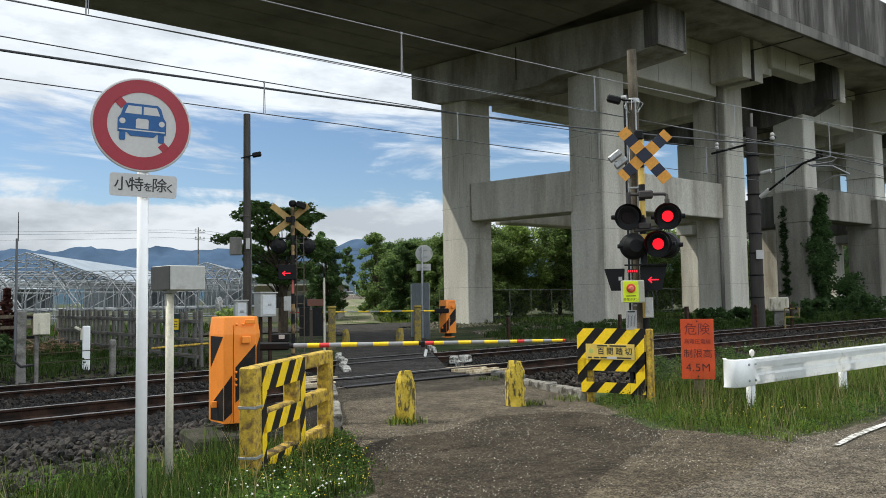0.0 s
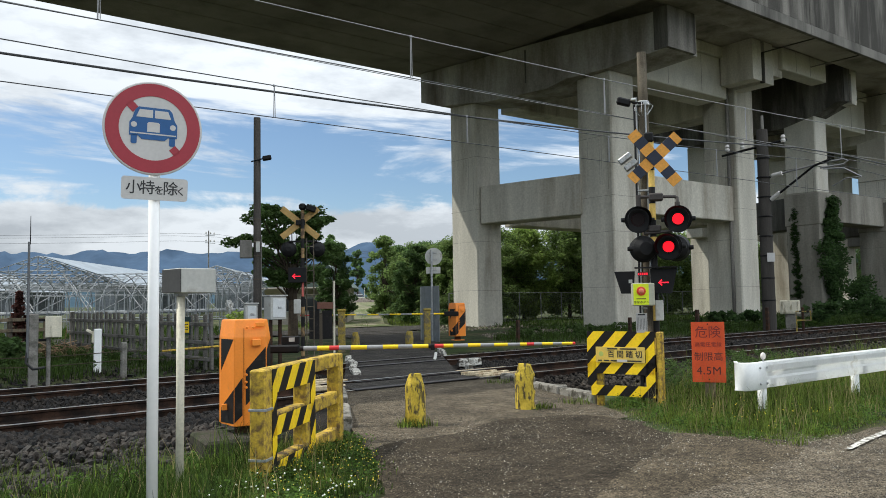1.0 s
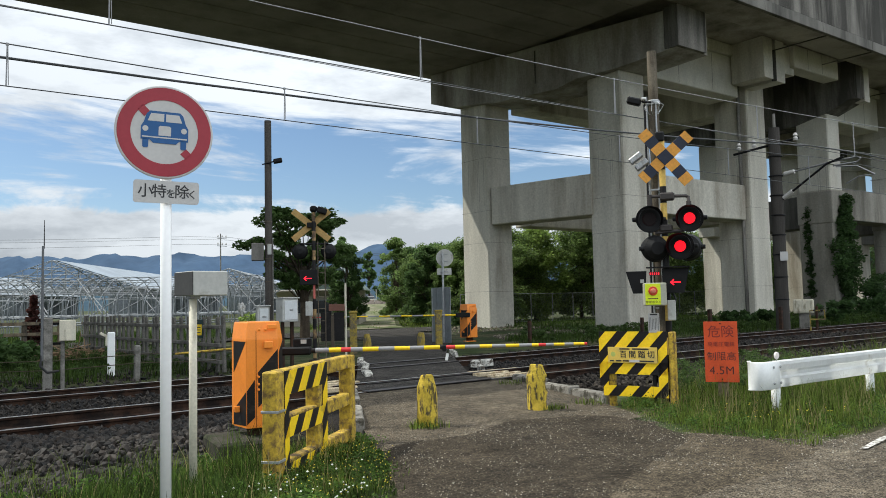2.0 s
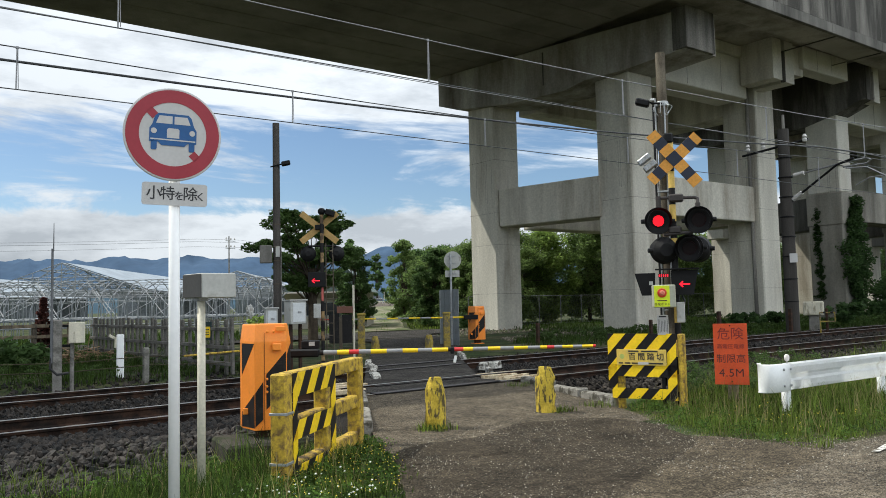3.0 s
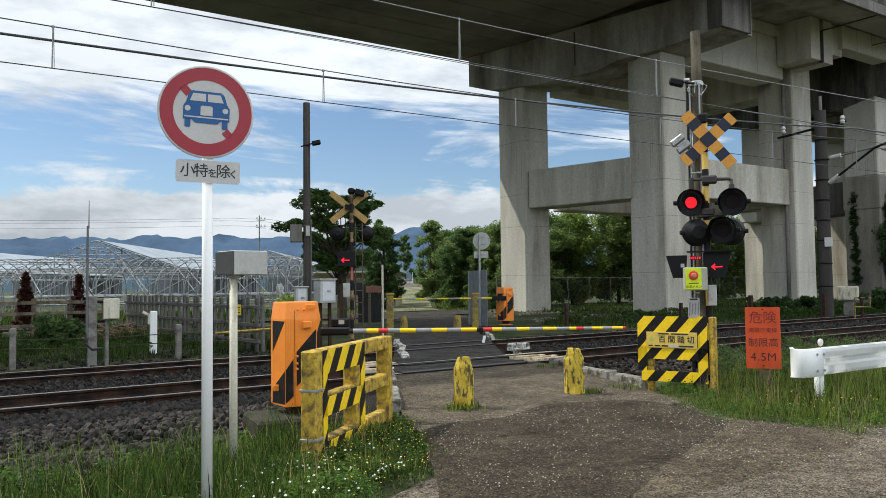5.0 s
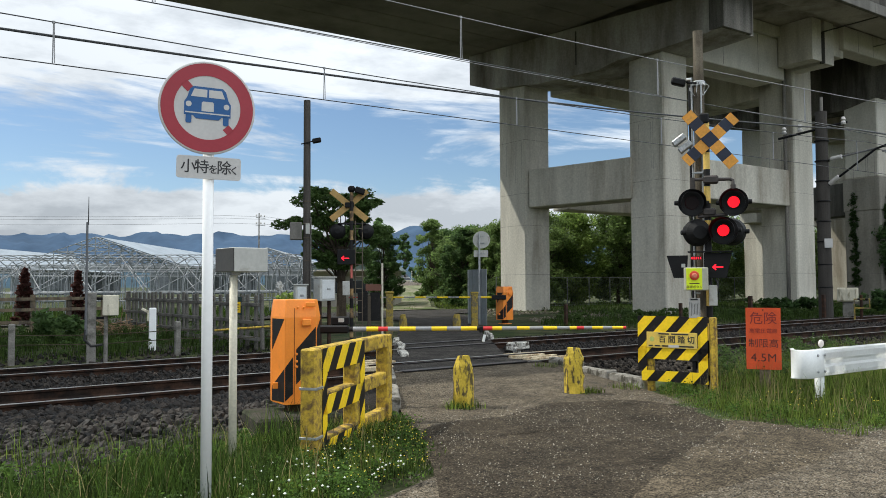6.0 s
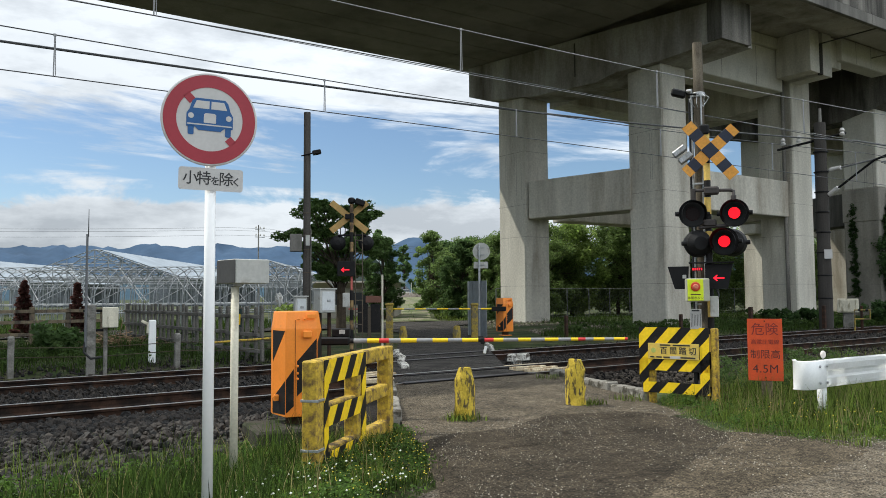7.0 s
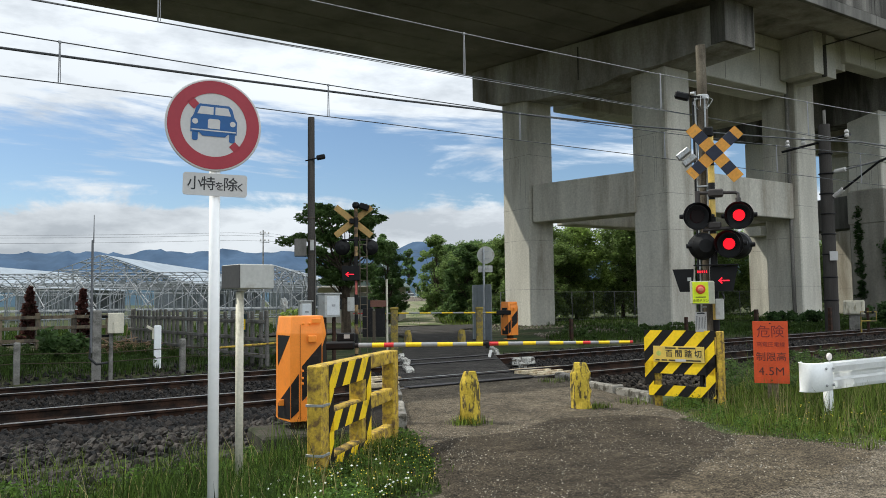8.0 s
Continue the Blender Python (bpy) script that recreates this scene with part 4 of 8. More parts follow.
part("joint", box(0.05, 0.05, 0.075, (jx.x, 0, -0.012), 0.008), HOOD, near_bar)
part("joint_tag", box(0.035, 0.012, 0.09, (jx.x + 0.03, 0, -0.12), 0.006, turn=pose(0, 0, 0, 0, 12, 0)), WHITE, near_bar, "white plastic strip")
far_bar = barrier_bar((17.1, 22.2, 1.05), (12.55, 25.05, 1.08), [(m, (i + 1) / 14) for i, m in enumerate([BLACK] + [YELLOW, GREYTAPE] * 6 + [REDTAPE])], 0.032, 0.018,
                      "yellow and black striped barrier bar, lowered, beyond the rails")
part("arm", box(0.5, 0.14, 0.16, (0.15, 0, 0), 0.02), HOOD, far_bar)


# ---- yellow concrete guard fence with a hazard panel ----
def guard_fence():
    ang = math.degrees(math.atan2(7.70 - 6.32, 4.23 - 2.75))
    s = thing("guard_fence", "worn yellow concrete guard fence with striped hazard panel", "guard fence", pose(2.785, 6.30, -0.06, 0, 0, ang))
    L = 2.03
    for x in (0.0, L * 0.49, L - 0.04):
        part("post", box(0.15, 0.14, 1.16, (x, 0, 0.43), 0.012), YELLOW_OLD, s)
    for z in (0.945, 0.55, 0.17):
        for x0, x1 in ((0.063, L * 0.49 - 0.063), (L * 0.49 + 0.063, L - 0.103)):
            part("rail", box(x1 - x0, 0.10 if z < 0.9 else 0.12, 0.13 if z < 0.9 else 0.135, ((x0 + x1) / 2, 0, z), 0.01), YELLOW_BARE if z < 0.9 and x0 < 0.5 else YELLOW_OLD, s)
    # striped sheet on the near bay, with two openings
    p = part("hazard_panel", bmesh.new(), BLACK, s, "black and yellow striped sheet with two openings")
    x0, x1, y = 0.066, L * 0.56, -0.074
    b = bmesh.new()
    def slab(xa, xb, za, zb, bm, dy=0.0):
        box(xb - xa, 0.004, zb - za, ((xa + xb) / 2, y + dy, (za + zb) / 2), bm=bm)
    pieces = ((x0, x1, 0.80, 1.005), (x0, x1, 0.44, 0.60), (x0, x1, 0.06, 0.22), (x0, x0 + 0.10, 0.22, 0.44), (x0, x0 + 0.10, 0.60, 0.80), (x1 - 0.13, x1, 0.22, 0.44), (x1 - 0.13, x1, 0.60, 0.80))
    for q in pieces:
        slab(*q, b)
    me = mesh_of("hazard_panel", b, BLACK)
    p.data = me
    for q in pieces[:3] + ((x0, x0 + 0.10, 0.22, 0.80), (x1 - 0.13, x1, 0.22, 0.80)):
        xa, xb, za, zb = q
        for i in range(-4, 9):
            # slanting stripe clipped to its piece
            pts = stripe(xa, xb, za, zb, x0 + i * 0.355 + (za - 0.65) / 1.22 - 0.175 - xa, 0.175, 1.22)
            if pts:
                part("stripe", prism(pts, 0.003, at=pose(0, y - 0.0045, 0)), YELLOW, p)
    for z in (0.33, 0.74):
        part("strap", box(0.156, 0.158, 0.022, (0, 0, z - 0.06), 0.002), GALV, s)


def stripe(xa, xb, za, zb, off, wide, lean):
    """The part of a slanting band that lies in the rectangle."""
    poly = [(xa + off, za), (xa + off + wide, za), (xa + off + wide + (zb - za) / lean * 1.0, zb), (xa + off + (zb - za) / lean, zb)]
    for axis, limit, keep in ((0, xa, 1), (0, xb, -1), (1, za, 1), (1, zb, -1)):
        out = []
        for i, p in enumerate(poly):
            q = poly[(i + 1) % len(poly)]
            ip, iq = keep * (p[axis] - limit) >= -1e-9, keep * (q[axis] - limit) >= -1e-9
            if ip:
                out.append(p)
            if ip != iq:
                f = (limit - p[axis]) / (q[axis] - p[axis])
                out.append((p[0] + (q[0] - p[0]) * f, p[1] + (q[1] - p[1]) * f))
        poly = out
        if len(poly) < 3:
            return None
    return [p for i, p in enumerate(poly) if math.dist(p, poly[i - 1]) > 1e-5] if len(poly) > 2 else None


guard_fence()


# ---- stubby yellow bollards ----
def bollard(x, y, h, turn, seed, worn, label):
    s = bmesh.new()
    o = [(0.125 * math.cos(radians(45 * i + 22)), 0.125 * math.sin(radians(45 * i + 22))) for i in range(8)]
    rings = [[s.verts.new((px * k, py * k, z)) for px, py in o] for z, k in ((-0.12, 1.1), (0.1, 1.08), (h - 0.15, 1.0), (h - 0.02, 0.72), (h, 0.66))]
    for lo, hi in zip(rings, rings[1:]):
        for i in range(8):
            s.faces.new((lo[i], lo[(i + 1) % 8], hi[(i + 1) % 8], hi[i]))
    s.faces.new(rings[0][::-1]); s.faces.new(rings[-1])
    bmesh.ops.bevel(s, geom=s.edges[:], offset=0.008, segments=1, affect="EDGES")
    bmesh.ops.subdivide_edges(s, edges=s.edges[:], cuts=2, use_grid_fill=True)
    for v in s.verts:
        v.co += v.normal * 0.02 * noise.noise(v.co * 10 + Vector((seed, 0, 0)))
    return solid("bollard", s, worn, label, "bollard", pose(x, y, road_z(x, y), 0, 0, turn), group="bollards")


BOLLARD = material("chipped_yellow_concrete", (0.60, 0.44, 0.06), 0.8, vary=0.22, scale=6, fine=40, bump=0.6, stain=(0.10, 0.08, 0.04), stain_at=0.53, stain_scale=13, streak=0.35, spread=0.07, depth=0.01)
bollard(5.51, 7.98, 0.60, 10, 1, BOLLARD, "chipped octagonal yellow concrete bollard in the roadway")
bollard(7.385, 8.08, 0.60, 30, 5, BOLLARD, "chipped octagonal yellow concrete bollard near the kerb")
bollard(13.0, 22.1, 0.5, 0, 9, YELLOW_FADED, "small worn yellow bollard beyond the rails")
bollard(14.45, 21.2, 0.5, 20, 12, YELLOW_FADED, "small worn yellow bollard beyond the rails")


# ---- name board of the crossing ----
def name_board():
    a, b = Vector((8.60, 8.06, 0)), Vector((8.945, 7.13, 0))
    ang = math.degrees(math.atan2(b.y - a.y, b.x - a.x))
    s = thing("crossing_board", "black and yellow striped crossing board with name plate on posts", "sign board", pose(*((a + b) / 2), 0, 0, ang))
    W = (b - a).length
    x0, x1 = -W / 2, W / 2
    pieces = ((x0, x1, 0.80, 1.03), (x0, x1, 0.43, 0.60), (x0 + 0.05, x1, 0.12, 0.27), (x0, x0 + 0.13, 0.27, 0.80), (x1 - 0.13, x1, 0.27, 0.80))
    bm = bmesh.new()
    for xa, xb, za, zb in pieces:
        box(xb - xa, 0.012, zb - za, ((xa + xb) / 2, 0, (za + zb) / 2), bm=bm)
    p = part("striped_frame", bm, BLACK, s)
    for xa, xb, za, zb in pieces:
        for i in range(-4, 6):
            pts = stripe(xa, xb, za, zb, x0 + i * 0.335 + (za - 0.73) / 1.1 - 0.175 - xa, 0.175, 1.1)
            if pts:
                part("stripe", prism(pts, 0.003, at=pose(0, -0.0095, 0)), YELLOW, p)
    pl = part("name_plate", box(0.72, 0.006, 0.22, (0.0, -0.02, 0.70), 0.002), AMBERPLATE, s, "dull yellow enamel name plate")
    part("writing", moved(text("百間踏切", 0.108, 0.0006, 1.5, 0.0012), pose(0.07, -0.0245, 0.705)), INK, pl)
    for x, w, z in ((-0.11, 0.15, 0.785), (0.12, 0.24, 0.785), (-0.30, 0.06, 0.618), (-0.2, 0.08, 0.618), (-0.09, 0.10, 0.618), (0.2, 0.22, 0.618)):
        part("small_bar", box(w, 0.002, 0.018, (x, -0.0245, z)), INK, pl)
    part("blank_strip", box(0.15, 0.002, 0.035, (0.03, -0.0255, 0.618)), SIGN_WHITE, pl)
    part("green_mark", lathe([(0.035, 0), (0.035, 0.002)], 14, at=pose(-0.28, -0.023, 0.71, 90)), material("faded_green", (0.42, 0.48, 0.12), 0.6), pl)
    part("post", box(0.085, 0.11, 1.15, (x1 + 0.055, 0.06, 0.45), 0.012), YELLOW_OLD, s, "weathered yellow timber post")
    part("post", box(0.09, 0.09, 1.0, (x0 + 0.16, 0.07, 0.4), 0.012), YELLOW_OLD, s)
    part("brace", box(0.05, 0.03, 1.0, (x1 - 0.2, 0.03, 0.42), 0.004), HOOD, s)


AMBERPLATE = material("enamel_plate", (0.70, 0.50, 0.10), 0.45, vary=0.08, scale=5, fine=40, bump=0.03, stain=(0.52, 0.42, 0.14), stain_at=0.6, stain_scale=4)
name_board()


# ---- red height-limit sign ----
def danger_sign():
    s = thing("warning_sign", "orange-red high-voltage warning sign on a timber stake", "warning sign", pose(9.565, 6.71, 0, 0, 0, -56.5))
    part("stake", box(0.14, 0.09, 1.1, (0.01, 0.06, 0.35), 0.008), WOOD_OLD, s)
    pl = part("plate", box(0.44, 0.006, 0.83, (0, 0, 0.735), 0.002), DANGER, s)
    for body, size, z, sp in (("危険", 0.175, 1.0, 1.0), ("高電圧電線", 0.07, 0.835, 1.05), ("制限高", 0.128, 0.665, 1.0), ("4.5M", 0.155, 0.475, 1.08)):
        part("writing", moved(text(body, size, 0.0006, sp), pose(0, -0.0042, z)), DARK_RED_INK if size < 0.1 or z > 0.9 else DARKER_INK, pl)
    for z in (1.12, 0.36):
        part("nail", lathe([(0.01, 0), (0.006, 0.004)], 8, at=pose(0.0, -0.003, z, 90)), RUST, pl)


DARKER_INK = plain("brown_ink", (0.075, 0.02, 0.015), 0.6)
danger_sign()


# ---- guard rail ----
def guard_rail():
    a, b = Vector((8.83, 5.80, 0)), Vector((16.8, 5.95, 0))
    ang = math.degrees(math.atan2(b.y - a.y, b.x - a.x))
    s = thing("guard_rail", "white steel roadside guard rail with rounded end", "guard rail", pose(a.x + 0.07, a.y - 0.02, 0, 0, 0, ang))
    prof = [(-0.03, -0.17), (-0.07, -0.155), (-0.085, -0.12), (-0.085, -0.05), (-0.062, -0.02), (-0.062, 0.02), (-0.085, 0.05), (-0.085, 0.12), (-0.07, 0.155), (-0.01, 0.17)]
    bm = bmesh.new()
    xs = [0.36, 0.5] + [0.5 + 0.5 * i for i in range(1, 16)]
    rows = [[bm.verts.new((x, y, z + 0.50)) for y, z in prof] for x in xs]
    for p, q in zip(rows, rows[1:]):
        for i in range(len(prof) - 1):
            bm.faces.new((p[i], q[i], q[i + 1], p[i + 1]))
    bmesh.ops.solidify(bm, geom=bm.faces[:], thickness=0.006)
    part("beam", bm, WHITE, s)
    # end piece: a plain sheet that curls round to the back
    bm = bmesh.new()
    path = [(0.42, -0.088), (0.2, -0.09), (0.08, -0.085), (0.03, -0.06), (0.005, -0.02), (0.0, 0.04), (0.02, 0.10), (0.07, 0.14), (0.16, 0.15)]
    col = []
    for x, y in path:
        zs = [0.325, 0.335, 0.5, 0.665, 0.675] if x < 0.4 else [0.335, 0.345, 0.5, 0.655, 0.665]
        col.append([bm.verts.new((x, y + (0.012 if i in (0, 4) else 0), z)) for i, z in enumerate(zs)])
    for p, q in zip(col, col[1:]):
        for i in range(4):
            bm.faces.new((p[i], p[i + 1], q[i + 1], q[i]))
    bmesh.ops.recalc_face_normals(bm, faces=bm.faces[:])
    bmesh.ops.solidify(bm, geom=bm.faces[:], thickness=0.006)
    part("end_piece", bm, WHITE, s, smooth=True)
    for i in range(4):
        x = 0.50 + i * 2.5
        p = part("post", rod((x, 0.03, -0.25), (x, 0.03, 0.60), 0.057, sides=18), WHITE, s, smooth=True)
        part("post_cap", lathe([(0.06, 0.60), (0.06, 0.62), (0.03, 0.64)], 18, at=pose(x, 0.03, 0)), WHITE, p)
    for x in (0.27, 0.42):
        for z in (0.40, 0.60):
            part("bolt", lathe([(0.017, 0), (0.017, 0.008), (0.01, 0.014)], 10, at=pose(x, -0.092, z, 90)), GALV, s)
    part("reflector", lathe([(0.0, 0), (0.042, 0.0), (0.046, 0.01), (0.042, 0.025), (0.0, 0.03)], 24, at=pose(0.45, -0.02, 0.735, 90)), plain("reflector_white", (0.85, 0.78, 0.74), 0.3), s, "round pinkish-white reflector")
    part("reflector_stalk", rod((0.45, -0.03, 0.6), (0.45, -0.03, 0.70), 0.008), GALV, s)


guard_rail()


# ---- signal mast of the crossing ----
def arrow_outline(s):
    return [(-0.5 * s, 0), (-0.18 * s, 0.30 * s), (-0.10 * s, 0.24 * s), (-0.26 * s, 0.055 * s), (0.5 * s, 0.055 * s), (0.5 * s, -0.055 * s), (-0.26 * s, -0.055 * s), (-0.10 * s, -0.24 * s), (-0.18 * s, -0.30 * s)]


def signal_lamp(parent, x, z, turn, hood, keyed=None, y=-0.12):
    """A round hooded lamp; turn: degrees about the vertical. keyed lamps carry a glowing lens behind a turning vane."""
    l = part("lamp", lathe([(0.09, 0.16), (0.165, 0.10), (0.19, 0.02), (0.19, 0.0), (0.185, 0.0), (0.17, 0.012), (0.095, 0.02), (0.092, 0.11), (0.0, 0.11)] if keyed else [(0.09, 0.16), (0.165, 0.10), (0.19, 0.02), (0.19, 0.0), (0.185, 0.0), (0.17, 0.012), (0.0, 0.02)], 28, at=pose(0, 0, 0, -90) @ pose(0, 0, 0)), HOOD, parent, "black round lamp housing", at=pose(x, y, z, 0, 0, turn), smooth=False)
    h = bmesh.new()
    n = 26
    front, back = [], []
    for i in range(n + 1):
        a = radians(-35 + 250 * i / n)
        reach = hood * (0.35 + 0.65 * max(0.0, math.sin(radians(180 * i / n))) ** 0.7)
        back.append(h.verts.new((0.152 * math.cos(a), -0.0, 0.152 * math.sin(a))))
        front.append(h.verts.new((0.162 * math.cos(a), -reach, 0.162 * math.sin(a))))
    for i in range(n):
        h.faces.new((back[i], back[i + 1], front[i + 1], front[i]))
    bmesh.ops.solidify(h, geom=h.faces[:], thickness=0.005)
    part("hood", h, HOOD, l)
    if keyed is None:
        part("lens", lathe([(0.098, 0.0), (0.098, 0.006), (0.06, 0.016), (0, 0.02)], 28, at=pose(0, -0.012, 0, 90)), LENS_DARK, l, "dark red lens", smooth=True)
    part("ear", rod((0.17, 0.05, 0), (0.23, 0.05, 0), 0.035, 0.03, sides=12), HOOD, l)
    part("ear", rod((-0.17, 0.05, 0), (-0.23, 0.05, 0), 0.035, 0.03, sides=12), HOOD, l)
    if keyed is not None:
        # a disc with a glowing face and a dark one, which turns over to blink
        v = part("lens", lathe([(0.0, 0.004), (0.077, 0.004), (0.0912, 0.0035), (0.0912, -0.003), (0.0, -0.003)], 28, at=pose(0, 0, 0, 90)), LENS_DARK, l, "round red lens, glowing on one face", at=pose(0, 0.012, 0))
        v.data.materials.append(LIT)
        for f in v.data.polygons:
            f.material_index = 1 if f.normal.y < -0.5 and max(math.hypot(v.data.vertices[k].co.x, v.data.vertices[k].co.z) for k in f.vertices) < 0.08 else 0
        BLINK.append((v, keyed))
    return l


BLINK = []


def board_arm(parent, x, z, angle, y, length=0.98, wide=0.165):
    """One board of the cross, in bands."""
    m = pose(x, y, z, 0, -angle, 0)
    b = part("cross_board", box(length, 0.01, wide, (0, 0, 0), 0.002), NAVY, parent, at=m)
    h = length / 2
    for lo, hi in ((0.085, 0.215), (0.345, h)):
        for k in (-1, 1):
            part("amber_band", box(hi - lo, 0.004, wide, (k * (lo + hi) / 2, -0.0075, 0)), AMBER, b)
    return b


def signal_mast():
    s = thing("crossing_signal", "striped crossing signal mast with crossed boards and red lamps", "crossing signal", pose(9.07, 7.19, 0, 0, 0, -51.6))
    STRIPE_Y = material("mast_yellow", (0.74, 0.50, 0.12), 0.5, vary=0.15, scale=6, fine=40, bump=0.05)
    for i in range(16):
        z0 = 0.0 + i * 0.235
        part("mast_band", rod((0, 0, z0), (0, 0, min(z0 + 0.235, 3.72)), 0.045, sides=18), STRIPE_Y if i % 2 else BLACK, s, smooth=False)
    part("top_box", box(0.13, 0.12, 0.14, (-0.02, -0.01, 3.76), 0.02), HOOD, s)
    board_arm(s, 0.05, 3.455, 42, -0.075, 0.88)
    board_arm(s, 0.05, 3.455, -51, -0.095, 0.96)
    part("bell_speaker", box(0.20, 0.13, 0.085, (0, 0, 0), 0.012), GALV, s, "grey box loudspeaker", at=pose(-0.36, 0.10, 3.50, 0, -36, 0))
    part("bell_speaker", box(0.20, 0.13, 0.085, (0, 0, 0), 0.012), GALV, s, "grey box loudspeaker", at=pose(-0.28, 0.10, 3.40, 0, -36, 0))
    # brackets
    pipe = material("bracket_iron", (0.05, 0.042, 0.038), 0.55, vary=0.2, scale=8, fine=40, bump=0.1)
    part("bracket", tube([(-0.19, -0.06, 2.915), (0.30, -0.06, 2.90), (0.335, -0.06, 2.88), (0.335, -0.09, 2.79)], 0.024, 10), pipe, s)
    part("bracket_clamp", box(0.20, 0.14, 0.11, (0.05, -0.03, 2.905), 0.02), pipe, s)
    part("bracket_clamp", box(0.18, 0.14, 0.10, (0.02, -0.03, 2.46), 0.02), pipe, s)
    part("bracket", tube([(-0.13, -0.06, 2.40), (0.26, -0.06, 2.42)], 0.024, 10), pipe, s)
    part("bracket_joint", rod((0.335, -0.09, 2.74), (0.335, -0.09, 2.82), 0.035), pipe, s)
    part("bracket_joint", rod((-0.19, -0.06, 2.74), (-0.19, -0.06, 2.94), 0.035), pipe, s)
    signal_lamp(s, -0.195, 2.592, 12, 0.16, "left")
    signal_lamp(s, 0.335, 2.582, -8, 0.17, "right")
    signal_lamp(s, -0.145, 2.182, 196, 0.2, y=-0.02)
    signal_lamp(s, 0.195, 2.198, -10, 0.22, "right", y=-0.16)
    signal_lamp(s, 0.315, 2.19, 172, 0.2, y=0.12)
    # direction indicators
    box_bm = prism([(-0.16, -0.17), (0.13, -0.17), (0.20, 0.17), (-0.16, 0.17)], 0.10, at=pose(0.1, -0.12, 1.73))
    ind = part("direction_indicator", box_bm, HOOD, s, "black direction indicator with lit red arrow")
    part("arrow", prism(arrow_outline(0.145), 0.003, at=pose(0.115, -0.124, 1.705)), ARROW_LIT, ind)
    part("hood", box(0.58, 0.14, 0.018, (0.02, -0.12, 1.915), 0.004), HOOD, ind)
    part("lit_panel", box(0.14, 0.004, 0.05, (-0.16, -0.123, 1.83)), material("dark_window", (0.05, 0.012, 0.012), 0.3), ind)
    for i in range(5):
        part("lit_mark", box(0.014, 0.003, 0.03, (-0.215 + 0.028 * i, -0.127, 1.83)), ARROW_LIT, ind)
    part("back_indicator", prism([(-0.10, -0.16), (0.07, -0.16), (0.09, 0.15), (-0.19, 0.15)], 0.16, at=pose(-0.36, -0.10, 1.72)), HOOD, s)
    part("label_spot", box(0.05, 0.003, 0.05, (-0.33, -0.102, 1.73)), GREYBOX, s)
    # emergency button
    e = part("emergency_box", box(0.30, 0.17, 0.31, (-0.20, -0.20, 1.545), 0.018, segments=2), material("beige_box", (0.42, 0.42, 0.33), 0.5, vary=0.1, scale=5, fine=40, bump=0.05), s, "grey-beige emergency call box with lime front", at=pose(0, 0, 0, 0, 0, 9))
    part("lime_face", box(0.205, 0.006, 0.285, (-0.235, -0.288, 1.545), 0.002), LIME, e)
    part("knob_ring", lathe([(0.062, 0), (0.062, 0.012), (0.052, 0.016)], 24, at=pose(-0.235, -0.291, 1.59, 90)), RED_KNOB, e)
    part("knob", lathe([(0.036, 0), (0.036, 0.022), (0.02, 0.03)], 20, at=pose(-0.235, -0.30, 1.59, 90)), plain("pink_knob", (0.7, 0.2, 0.12), 0.4), e)
    part("writing", moved(text("非常ボタン", 0.042, 0.0006), pose(-0.235, -0.2925, 1.435)), plain("brown_black", (0.08, 0.03, 0.01), 0.5), e)
    part("small_bar", box(0.13, 0.002, 0.012, (-0.235, -0.2925, 1.485)), plain("brown_black", (0.08, 0.03, 0.01), 0.5), e)
    part("side_box", box(0.11, 0.09, 0.28, (0.05, -0.10, 1.32), 0.008), GREYBOX, s)
    part("cable", tube([(0.08, -0.06, 1.55), (0.11, -0.07, 1.48), (0.10, -0.08, 1.43)], 0.012, 8), CABLE, s)
    part("mast_tube", rod((-0.06, 0.03, 0), (-0.06, 0.03, 1.6), 0.055, sides=16), POLECON, s)
    n = part("notice", box(0.15, 0.005, 0.27, (-0.195, -0.10, 1.15), 0.002), SIGN_WHITE, s, "white notice plate with unreadable lines")
    for i in range(7):
        part("small_bar", box(0.005, 0.002, random.uniform(0.12, 0.2), (-0.255 + i * 0.02, -0.1045, 1.135)), INK, n)
    part("small_bar", box(0.10, 0.002, 0.02, (-0.195, -0.1045, 1.265)), INK, n)
    for z in (3.3, 3.02, 2.2, 1.35):
        part("strap", box(0.24, 0.06, 0.025, (-0.075, 0.06, z), 0.004), GALV, s)
    return s


signal_mast()


